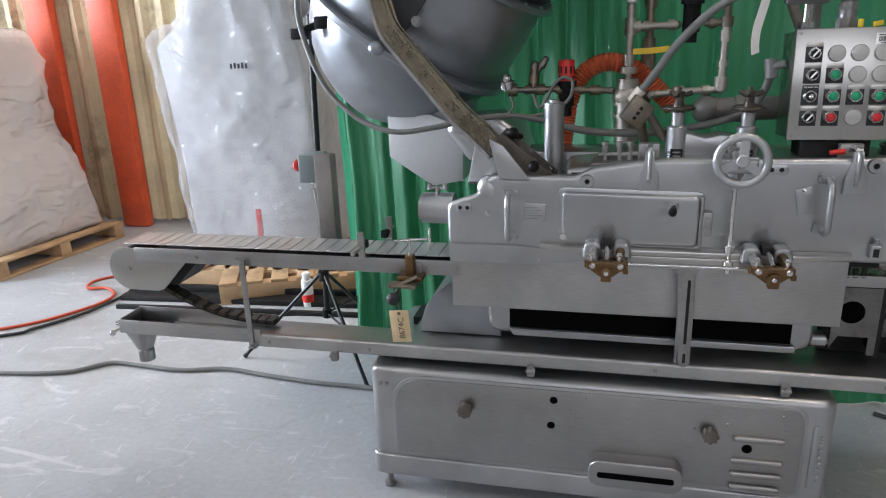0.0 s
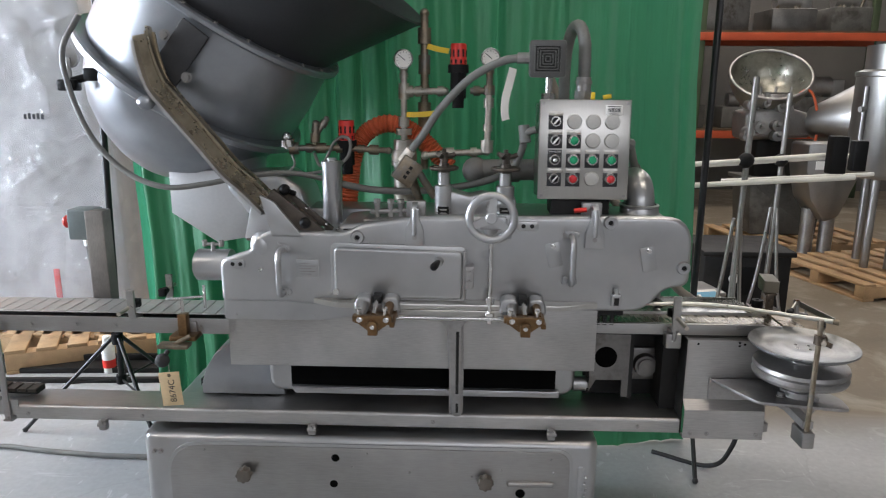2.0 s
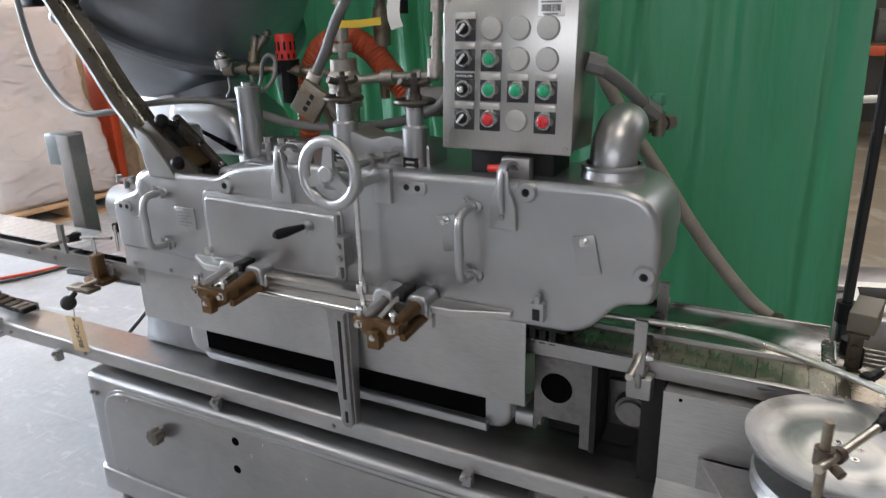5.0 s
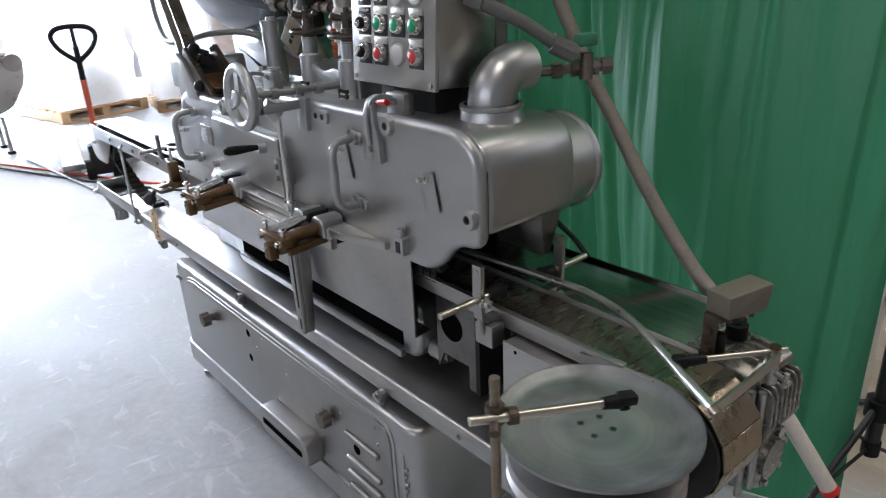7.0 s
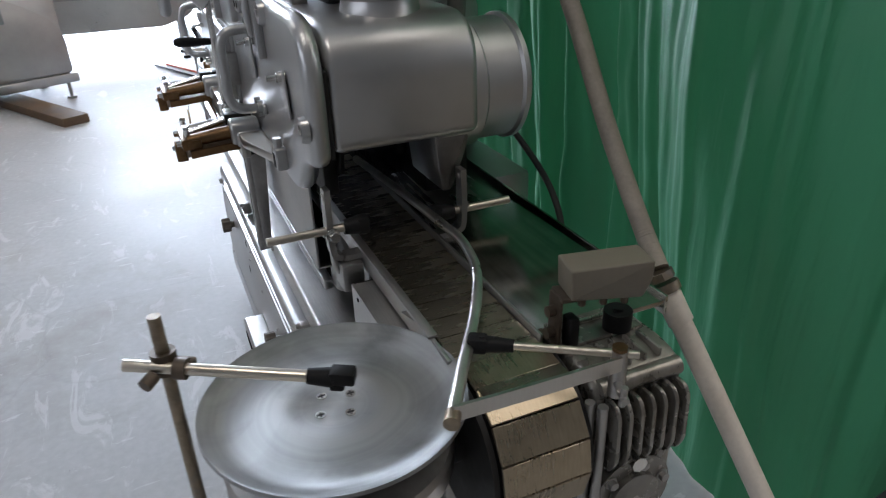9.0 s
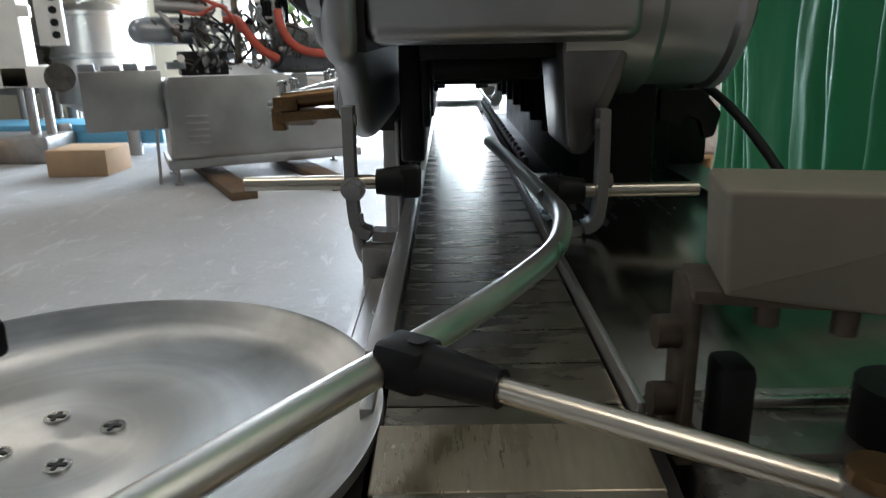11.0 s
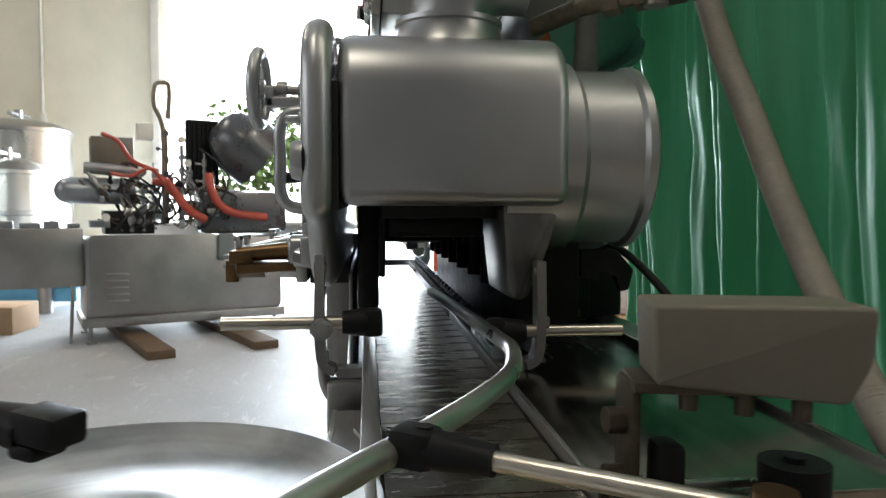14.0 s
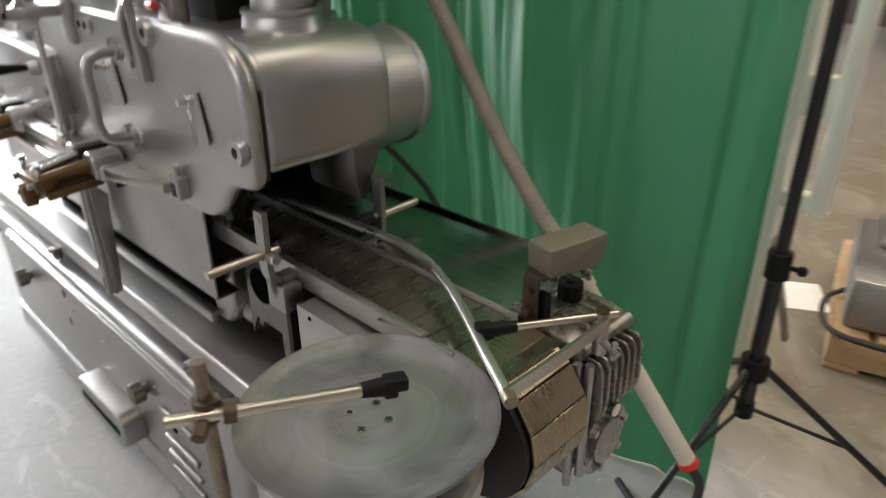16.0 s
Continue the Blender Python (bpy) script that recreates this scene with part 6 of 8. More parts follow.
part("hanger_post", g, STEEL, cv)
part("hanger_foot", box(B(), (-0.436, 0.018, 0.497), (-0.408, 0.05, 0.503)), STEEL, cv)


def rail_clamp(x, y, zb, zt, out):
    """An upright flat bar with its foot bent in to the rail, and a rod through it."""
    g = ribbon(B(), [(x, y, zt), (x, y + out * 0.001, (zt + zb) / 2), (x, y, zb + 0.022), (x, y - out * 0.004, zb + 0.006), (x, y - out * 0.02, zb), (x, y - out * 0.045, zb)], 0.009, 0.021, (0, out, 0.2))
    cyl(g, (x, y - 0.006, zt - 0.012), (x, y + 0.006, zt - 0.012), 0.005, n=12)
    bolt(g, (x, y + out * 0.003, zb + 0.042), (0, out, 0), 0.0065, 0.007)
    c = part("guide_clamp", g, STEEL, cv, "upright flat steel guide clamp")
    return c


def cross_rod(x, y0, y1, z, parent, knob_at):
    part("guide_rod", cyl(B(), (x, y0, z), (x, y1, z), 0.0063, n=14), ROD, parent)
    s = 1 if y1 > y0 else -1
    k = y1
    g = cyl(B(), (x, k - s * 0.004, z), (x, k + s * 0.02, z), 0.011, 0.014, n=14)
    box(g, (x - 0.012, min(k + s * 0.016, k + s * 0.034), z - 0.013), (x + 0.012, max(k + s * 0.016, k + s * 0.034), z + 0.013), 0.004)
    part("rod_fork", g, BLACK, parent, "black plastic rod fork")


# black cable that hangs from the rear of the machine
cab = thing("hanging_cable", (1.46, 0.5, 0.76), "thin black cable hanging in a curve beside the backdrop", "cable")
part("cable", tube(B(), [(1.02, 0.44, 0.93), (1.13, 0.47, 0.925), (1.20, 0.485, 0.905), (1.28, 0.50, 0.865), (1.38, 0.505, 0.815), (1.45, 0.50, 0.775), (1.50, 0.49, 0.72), (1.52, 0.48, 0.60)], 0.0065, 10), RUBBER, cab)
part("cable_clip", cyl(B(), (1.015, 0.44, 0.93), (1.04, 0.445, 0.93), 0.011, n=12), BLACK, cab)

c = rail_clamp(1.605, 0.017, 0.826, 0.937, -1)
g = tube(B(), [(1.605, 0.019, 0.845), (1.605, 0.021, 0.815), (1.605, 0.03, 0.80), (1.605, 0.05, 0.802), (1.605, 0.058, 0.80)], 0.006, 10)
part("clamp_hook", g, STEEL, c)
part("clamp_pad", box(B(), (1.583, 0.024, 0.775), (1.628, 0.058, 0.82), 0.004), STEEL, c)
cross_rod(1.607, -0.075, 0.042, 0.873, c, 0)
part("set_screw", bolt(B(), (1.618, 0.019, 0.869), (1, 0, 0), 0.008, 0.012), CHROME, c)
c = rail_clamp(1.605, 0.230, 0.828, 0.931, 1)
cross_rod(1.601, 0.316, 0.213, 0.861, c, 0)
c = rail_clamp(-0.005, 0.036, 0.83, 0.922, -1)
cross_rod(-0.012, -0.03, 0.06, 0.87, c, 0)
c = rail_clamp(0.02, 0.25, 0.83, 0.915, 1)
cross_rod(0.02, 0.29, 0.22, 0.87, c, 0)

# stainless guard at the drive end
g = B()
prof = [(0.03, 0.801), (0.03, 0.615), (0.006, 0.59), (0.006, 0.498), (0.03, 0.498), (0.034, 0.50), (0.034, 0.502), (0.010, 0.502), (0.010, 0.588), (0.034, 0.612), (0.034, 0.801)]
prism(g, prof, "yz", 1.65, 1.885)
box(g, (1.65, 0.032, 0.796), (1.885, 0.079, 0.80))
gd = part("drive_guard", g, STEEL_V, cv, "bent stainless drive guard")
# the guard's return edge is filled in dark
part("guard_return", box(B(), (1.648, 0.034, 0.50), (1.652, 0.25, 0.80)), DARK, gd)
# small black discs painted as shaded holes in the guard
for x, z in ((1.80, 0.795), (1.815, 0.79), (1.80, 0.785), (1.68, 0.79)):
    part("guard_hole", cyl(B(), (x, 0.029, z), (x, 0.033, z), 0.0035, n=10), HOLE_SHADE, gd)
g = B()
for x in (1.67, 1.72, 1.865):
    bolt(g, (x, 0.006, 0.515), (0, -1, 0), 0.005, 0.005)
part("guard_bolts", g, DULL, gd)
part("transfer_plate", prism(B(), [(1.80, 0.052), (1.88, 0.074), (1.80, 0.074)], "xy", 0.828, 0.831), STEEL, gd)
g = box(B(), (1.86, 0.05, 0.50), (1.92, 0.08, 0.53), 0.004)
box(g, (1.88, 0.06, 0.53), (1.91, 0.2, 0.66), 0.004)
part("guard_bracket", g, DULL, gd)

# bearing frame under the rail
g = prism(B(), [(1.38, 0.62), (1.38, 0.80), (1.50, 0.80), (1.50, 0.585), (1.48, 0.585), (1.48, 0.64), (1.40, 0.64), (1.38, 0.60)], "xz", 0.1, 0.106)
fr = part("bearing_frame", g, DULL_D, cv)
# black disc in place of the shade inside the plate's hole
part("frame_port", cyl(B(), (1.428, 0.0992, 0.715), (1.428, 0.103, 0.715), 0.034, n=32), HOLE_SHADE, fr, "black disc painted as the shade of a frame-plate hole")
g = box(B(), (1.515, 0.185, 0.605), (1.625, 0.2, 0.715), 0.008)
cyl(g, (1.57, 0.195, 0.66), (1.57, 0.165, 0.66), 0.04, 0.034, n=32)
cyl(g, (1.57, 0.167, 0.66), (1.57, 0.155, 0.66), 0.026, n=28)
part("flange_bearing", g, DULL_D, cv, "square flange bearing")
# dark boxes fill the space behind the frame plate
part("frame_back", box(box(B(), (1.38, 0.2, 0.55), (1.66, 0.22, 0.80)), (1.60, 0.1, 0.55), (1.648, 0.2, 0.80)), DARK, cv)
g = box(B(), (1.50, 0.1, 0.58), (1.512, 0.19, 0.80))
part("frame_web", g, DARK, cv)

# guide tube over the chain
gt = part("guide_tube", tube(B(), [(1.30, 0.152, 0.865), (1.42, 0.163, 0.865), (1.55, 0.173, 0.865), (1.65, 0.179, 0.865), (1.705, 0.181, 0.865), (1.76, 0.172, 0.865), (1.80, 0.160, 0.865), (1.855, 0.134, 0.866), (1.92, 0.096, 0.867), (1.985, 0.054, 0.869), (2.057, 0.009, 0.871)], 0.0068, 16), GUIDE, cv, "bent satin steel guide tube")
part("tube_plug", cyl(B(), (2.050, 0.0134, 0.8705), (2.063, 0.0055, 0.870), 0.0082, n=14), BRASS, gt)
ga = Vector((1.961, 0.088, 0.871))
gb = Vector((2.037, 0.211, 0.868))
part("guide_rod", cyl(B(), ga, gb + (gb - ga) * 0.14, 0.0046, n=14), ROD, gt)
d = (gb - ga).normalized()
g = cyl(B(), ga + d * 0.034, ga + d * 0.002, 0.0072, 0.0095, n=14)
slab(g, axis_pose(ga, d), (-0.0095, -0.0095, -0.016), (0.0095, 0.0095, 0.006), 0.004)
fk = part("rod_fork", g, BLACK, gt, "black plastic rod fork")
part("fork_screw", cyl(B(), ga + Vector((0, 0, 0.0085)), ga + Vector((0, 0, 0.0105)), 0.004, n=12), DARK, fk)
part("strap", ribbon(B(), [(2.053, 0.012, 0.8725), (2.050, 0.11, 0.867), (2.046, 0.207, 0.862)], 0.004, 0.017, (1, 0, 0)), STEEL_B, gt, "flat bright steel strap")
post_p = part("strap_post", cyl(B(), (2.037, 0.211, 0.815), (2.037, 0.211, 0.873), 0.0092, n=16), STEEL, gt)
part("rusty_cap", cyl(B(), (2.037, 0.211, 0.873), (2.037, 0.211, 0.877), 0.0082, n=16), BRONZE, post_p, "rusted bolt head")
part("set_screw", cyl(cyl(B(), (2.04, 0.208, 0.835), (2.07, 0.198, 0.832), 0.0045, n=10), (2.062, 0.2, 0.822), (2.064, 0.2, 0.846), 0.004, n=8), DULL, gt)

# gear motor with fins
gm = thing("gear_motor", (1.97, 0.25, 0.6), "grey finned gear motor at the drive end", "gear motor")
MOTOR = mat("oily_grey_motor_paint", (0.21, 0.20, 0.18), 0.26, 0.6, 0.3, 14, 80, 0.06, stain=(0.09, 0.08, 0.065), stain_at=0.56)
case_line = rounded([(1.89, 0.60), (1.89, 0.822), (1.985, 0.824), (2.018, 0.812), (2.02, 0.76), (2.02, 0.60)], [0.008, 0.012, 0.02, 0.01, 0.02, 0.02], 5)
body_g = part("gear_case", prism(B(), case_line, "xz", 0.196, 0.322, 0.008, 3), MOTOR, gm)
part("shoulder_ridge", cyl(B(), (2.014, 0.205, 0.806), (2.014, 0.316, 0.806), 0.0115, n=20), MOTOR, body_g)
for k in range(7):
    y = 0.211 + k * 0.0158
    fin_line = rounded([(2.012, 0.70), (2.012, 0.797), (2.038, 0.797), (2.047, 0.785), (2.049, 0.72), (2.038, 0.70)], [0, 0.004, 0.006, 0.008, 0.012, 0.006], 4)
    part("fin", prism(B(), fin_line, "xz", y, y + 0.0062, 0.0022), MOTOR, body_g)
for k in range(4):
    y = 0.232 + k * 0.0205
    part("top_rib", box(B(), (1.962, y, 0.818), (2.006, y + 0.005, 0.8295), 0.0022), MOTOR, body_g)
g = cyl(B(), (2.0, 0.25, 0.652), (2.038, 0.25, 0.652), 0.055, n=36)
cyl(g, (2.038, 0.25, 0.652), (2.046, 0.25, 0.652), 0.034, n=28)
cap_p = part("end_cap", g, MOTOR, gm, "round bolted end cap")
for k in range(6):
    a = 2 * math.pi * k / 6 + 0.3
    part("cap_bolt", bolt(B(), (2.038, 0.25 + 0.045 * math.cos(a), 0.652 + 0.045 * math.sin(a)), (1, 0, 0), 0.006, 0.008), DULL, cap_p)
part("drain_plug", cyl(B(), (2.03, 0.243, 0.716), (2.056, 0.241, 0.716), 0.010, n=8), CHROME, gm)
part("motor_foot", box(B(), (1.87, 0.19, 0.56), (1.96, 0.325, 0.61), 0.006), DULL, gm)
part("side_rod", cyl(B(), (2.035, 0.198, 0.62), (2.035, 0.198, 0.80), 0.006, n=12), DULL, gm)
part("side_rod", cyl(B(), (2.022, 0.19, 0.60), (2.022, 0.19, 0.80), 0.006, n=12), DULL, gm)
part("top_cover", box(B(), (1.90, 0.202, 0.8225), (1.955, 0.31, 0.828), 0.002), MOTOR, body_g)
for q in ((1.908, 0.21), (1.946, 0.21), (1.908, 0.303)):
    part("cover_bolt", bolt(B(), (q[0], q[1], 0.828), (0, 0, 1), 0.0045, 0.005), DULL, body_g)
part("deck_edge_strip", box(B(), (1.918, 0.212, 0.829), (1.922, 0.30, 0.834), 0.001), STEEL_B, body_g)
g = cyl(B(), (1.945, 0.279, 0.828), (1.945, 0.279, 0.852), 0.0175, n=28)
cyl(g, (1.945, 0.279, 0.852), (1.945, 0.279, 0.855), 0.006, n=10)
part("breather_cap", g, BLACK, gm, "round dark breather cap")
g = box(B(), (1.932, 0.188, 0.826), (1.956, 0.193, 0.898), 0.002)
slab(g, Matrix.Translation((1.970, 0.193, 0)) @ pose(0, 0, 0, 0, 0, 78.7), (-0.008, 0.006, 0.894), (0.052, 0.040, 0.8992), 0.001)
br = part("box_bracket", g, RUSTY, gm, "rusty angle bracket")
part("bracket_foot", box(B(), (1.912, 0.186, 0.826), (1.96, 0.193, 0.832), 0.001), RUSTY, br)
for z in (0.847, 0.876):
    part("bracket_bolt", cyl(B(), (1.944, 0.188, z), (1.944, 0.179, z), 0.0068, n=12), RUSTY, br)
bx = Matrix.Translation((1.970, 0.193, 0)) @ pose(0, 0, 0, 0, 0, 78.7)
box_line = rounded([(0.001, 0.8995), (-0.001, 0.937), (0.098, 0.937), (0.096, 0.911), (0.086, 0.892)], [0.002, 0.003, 0.004, 0.005, 0.004], 4)
g = prism(B(), box_line, "xz", 0.0, 0.044, 0.0022, 3)
bmesh.ops.transform(g, matrix=bx, verts=g.verts)
tb = part("terminal_box", g, GREYBOX, gm, "grey-green terminal box")
for k in range(3):
    part("box_screw", cyl(B(), bx @ Vector((0.018 + k * 0.026, 0.012, 0.897 - 0.002 * k)), bx @ Vector((0.018 + k * 0.026, 0.012, 0.886 - 0.002 * k)), 0.0045, n=10), RUSTY, tb)
part("terminal_plug", box(B(), (1.942, 0.2, 0.828), (1.962, 0.214, 0.868), 0.004), BLACK, gm)

hs = thing("drain_hose", (1.9, 0.5, 0.45), "beige ribbed conduit joined to a white pipe", "hose")
part("ribbed_hose", tube(B(), [(1.22, 0.49, 1.66), (1.30, 0.488, 1.48), (1.38, 0.485, 1.332), (1.44, 0.483, 1.235), (1.487, 0.48, 1.165), (1.535, 0.48, 1.10), (1.614, 0.48, 0.985), (1.68, 0.479, 0.902), (1.748, 0.476, 0.828), (1.80, 0.467, 0.791)], 0.0148, 16, ribs=0.0008, rib=0.0052), HOSEP, hs)
pa, pb2 = Vector((1.825, 0.463, 0.768)), Vector((2.045, 0.558, 0.405))
part("pipe", cyl(cyl(B(), pa, pb2, 0.0165, n=20), pa, pa.lerp(pb2, 0.12), 0.0195, n=20), PVC, hs, "off-white rigid pipe")
d = (pb2 - pa).normalized()
g = cyl(B(), pa - d * 0.03, pa - d * 0.018, 0.022, n=8)
cyl(g, pa - d * 0.012, pa + d * 0.002, 0.023, n=20)
part("coupling_nut", g, BRASS, hs, "brass coupling nuts")
g = cyl(B(), pb2, pb2 + d * 0.012, 0.019, n=14)
part("red_end", g, RED, hs)
g = tube(B(), [pb2 + d * 0.02, (2.07, 0.58, 0.33), (2.05, 0.60, 0.15), (2.0, 0.68, 0.02), (1.8, 0.8, 0.012)], 0.009, 10)
part("lead", g, RUBBER, hs)

# ---- rotary table ----
RX, RY = 1.931, -0.071
rt = thing("rotary_table", (RX, RY, 0.5), "spun aluminium rotary collecting disc beside the conveyor", "rotary table")
dm = Matrix.Translation((RX, RY, 0))
disc = part("dished_disc", lathe(B(), [(0, 0.823), (0.03, 0.823), (0.044, 0.8245), (0.058, 0.8245), (0.082, 0.822), (0.107, 0.823), (0.126, 0.8275), (0.1375, 0.8345), (0.141, 0.8355), (0.1415, 0.831), (0.131, 0.823), (0.097, 0.816), (0, 0.815)], dm, 96), DISC, rt, "dished spun aluminium disc")
for k in range(4):
    p = (RX + 0.022 * math.cos(0.5 + k * 1.571), RY + 0.022 * math.sin(0.5 + k * 1.571))
    sc2 = part("disc_screw", cyl(B(), (p[0], p[1], 0.8225), (p[0], p[1], 0.8242), 0.0055, n=16), CHROME, disc)
    part("screw_cross", box(box(B(), (p[0] - 0.0038, p[1] - 0.0009, 0.824), (p[0] + 0.0038, p[1] + 0.0009, 0.8246)), (p[0] - 0.0009, p[1] - 0.0038, 0.8241), (p[0] + 0.0009, p[1] + 0.0038, 0.8247)), DARK, sc2)
part("lower_pulley", lathe(B(), [(0, 0.782), (0.1, 0.782), (0.122, 0.778), (0.125, 0.768), (0.117, 0.758), (0.125, 0.748), (0.122, 0.74), (0, 0.737)], dm, 72), DULL, rt, "grooved lower pulley")
g = cyl(B(), (RX, RY, 0.68), (RX, RY, 0.805), 0.03, n=28)
cyl(g, (RX, RY, 0.645), (RX, RY, 0.70), 0.05, 0.042, n=32)
for k in range(4):
    a = k * math.pi / 2 + 0.4
    bolt(g, (RX + 0.06 * math.cos(a), RY + 0.06 * math.sin(a), 0.688), (0, 0, 1), 0.009, 0.012)
part("hub", g, DULL, rt)
part("spindle_end", cyl(B(), (RX, RY, 0.62), (RX, RY, 0.65), 0.012, n=16), BRONZE, rt)
part("mount_plate", prism(B(), rounded([(1.72, 0.03), (1.80, -0.13), (2.03, -0.17), (2.04, -0.1), (1.98, 0.03)], 0.02), "xy", 0.676, 0.684, 0.001), DULL, rt, "flat steel mounting plate")
part("mount_angle", box(B(), (1.72, 0.022, 0.62), (1.9, 0.03, 0.684)), DULL, rt)
part("post_arm", box(B(), (1.878, -0.225, 0.655), (1.905, -0.1, 0.676)), DULL, rt)
px, py = 1.890, -0.225
part("post", cyl(B(), (px, py, 0.62), (px, py, 0.954), 0.0066, n=16), BRASS, rt)
part("post_foot", box(B(), (px - 0.016, py - 0.016, 0.605), (px + 0.016, py + 0.05, 0.65), 0.004), STEEL, rt)
kn = Vector((1.974, -0.070, 0.887))
st = Vector((1.883, -0.262, 0.904))
part("cross_rod", cyl(B(), st, kn - (kn - st) * 0.1, 0.0062, n=14), ROD, rt)
dd = (kn - st).normalized()
g = cyl(B(), st + dd * 0.05, st + dd * 0.062, 0.011, n=14)
cyl(g, (px, py, 0.890), (px, py, 0.914), 0.0125, n=16)
cyl(g, (px + 0.012, py - 0.012, 0.896), (px + 0.022, py - 0.022, 0.893), 0.007, n=10)
slab(g, axis_pose((px, py, 0.902), dd), (-0.006, -0.004, 0.0), (0.006, 0.004, 0.03), 0.002)
part("rod_clamp", g, RUSTY, rt, "rusty rod clamp")
m = axis_pose(kn, dd)
g = cyl(B(), kn - dd * 0.034, kn - dd * 0.008, 0.008, 0.0105, n=14)
slab(g, m, (-0.0095, -0.004, -0.012), (0.0095, 0.0105, 0.013), 0.003)
slab(g, m, (-0.0095, -0.0105, -0.012), (0.0095, -0.003, 0.003), 0.003)
part("rod_fork", g, BLACK, rt, "black plastic rod fork")

# ---- emergency stop on its post, brass adjuster and tag ----
es = thing("emergency_stop", (-0.2, 0.26, 0.79), "blue-grey emergency stop box with a red mushroom button", "emergency stop")
part("post", prism(B(), rounded([(-0.225, 0.222), (-0.225, 0.275), (-0.165, 0.275), (-0.165, 0.222)], 0.004), "xy", 0.79, 1.128, 0.004), POSTM, es, "weathered steel channel post")
part("box", box(B(), (-0.285, 0.225, 1.032), (-0.205, 0.305, 1.13), 0.006, 3), EBOX, es)
g = cyl(B(), (-0.285, 0.265, 1.085), (-0.30, 0.265, 1.085), 0.012, n=16)
lathe(g, [(0, 0.022), (0.014, 0.02), (0.021, 0.012), (0.02, 0.003), (0, 0)], axis_pose((-0.296, 0.265, 1.085), (-1, 0, 0)), 24)
part("mushroom_button", g, RED, es, "red mushroom button")
g = cyl(B(), (-0.245, 0.265, 1.005), (-0.245, 0.265, 1.034), 0.014, n=8)
part("gland", g, CHROME, es)
g = tube(B(), [(-0.245, 0.265, 1.01), (-0.24, 0.268, 0.93), (-0.225, 0.275, 0.87), (-0.25, 0.28, 0.81), (-0.29, 0.27, 0.785), (-0.31, 0.25, 0.79)], 0.009, 12)
part("conduit", g, HOSEG, es)

ad = thing("chain_adjuster", (0.15, 0.0, 0.74), "brass guide adjuster with a black ball knob", "adjuster")
g = box(B(), (0.145, 0.0, 0.795), (0.172, 0.03, 0.862), 0.004)
box(g, (0.12, -0.01, 0.782), (0.2, 0.05, 0.798), 0.004)
part("brass_block", g, BRONZE, ad, "aged brass block")
g = cyl(B(), (0.158, 0.015, 0.862), (0.158, 0.015, 0.905), 0.005, n=12)
cyl(g, (0.11, 0.015, 0.903), (0.215, 0.03, 0.91), 0.0045, n=12)
cyl(g, (0.215, 0.045, 0.87), (0.215, 0.045, 0.94), 0.004, n=12)
part("adjusting_screw", g, CHROME, ad)
g = box(B(), (0.10, -0.05, 0.772), (0.19, -0.01, 0.784), 0.003)
cyl(g, (0.13, -0.04, 0.775), (0.185, -0.01, 0.80), 0.007, n=10)
part("clamp_arm", g, BRASS, ad)
g = cyl(B(), (0.135, -0.05, 0.77), (0.125, -0.06, 0.755), 0.007, n=10)
ball(g, (0.122, -0.066, 0.745), 0.0205, 18)
part("ball_knob", g, RUBBER, ad, "black ball knob")
g = box(B(), (0.16, 0.03, 0.788), (0.19, 0.056, 0.83), 0.003)
part("rail_foot", g, DULL, ad)

m = Matrix.Translation((0.143, -0.072, 0.66)) @ pose(0, 0, 0, 0, -4, 3)
tg = thing("card_tag", (0.143, -0.072, 0.61), "manila card tag with handwritten lot mark", "tag")
card = part("card", slab(B(), m, (-0.03, -0.0006, -0.052), (0.03, 0.0006, 0.052), 0.0004), TAG, tg)
part("eyelet", cyl(B(), m @ Vector((0, -0.0012, 0.042)), m @ Vector((0, 0.0012, 0.042)), 0.0055, n=16), BRASS, card)
part("string", tube(B(), [(0.135, -0.06, 0.755), (0.14, -0.068, 0.72), m @ Vector((0, 0, 0.042))], 0.0012, 6), DULL, tg)
lettering("handwriting", "8674C", 0.026, m @ Matrix.Translation((0.004, -0.0008, -0.006)) @ pose(0, 0, 0, 90, 0, 0) @ pose(0, 0, 0, 0, 0, 90), INK, card, 0.0002)

# ---- surroundings ----
def pallet(x, y, turn, group, wd=1.1, dp=1.0):
    """A wooden pallet: deck boards over three bearers and foot boards."""
    m = pose(x, y, 0, 0, 0, turn)
    p = thing("pallet", (x, y, 0), "rough softwood pallet on the floor", "pallet", group)
    n = 7
    for i in range(n):
        x0 = -wd / 2 + i * (wd - 0.1) / (n - 1)
        part("deck_board", slab(B(), m, (x0, -dp / 2, 0.112), (x0 + 0.1, dp / 2, 0.132), 0.003), WOOD, p)
    for yy in (-dp / 2, -0.045, dp / 2 - 0.09):
        part("bearer", slab(B(), m, (-wd / 2, yy, 0.02), (wd / 2, yy + 0.09, 0.112), 0.004), WOOD, p)
    for xx in (-wd / 2, -0.05, wd / 2 - 0.1):
        part("foot_board", slab(B(), m, (xx, -dp / 2, 0), (xx + 0.1, dp / 2, 0.02), 0.003), WOOD, p)
    return p


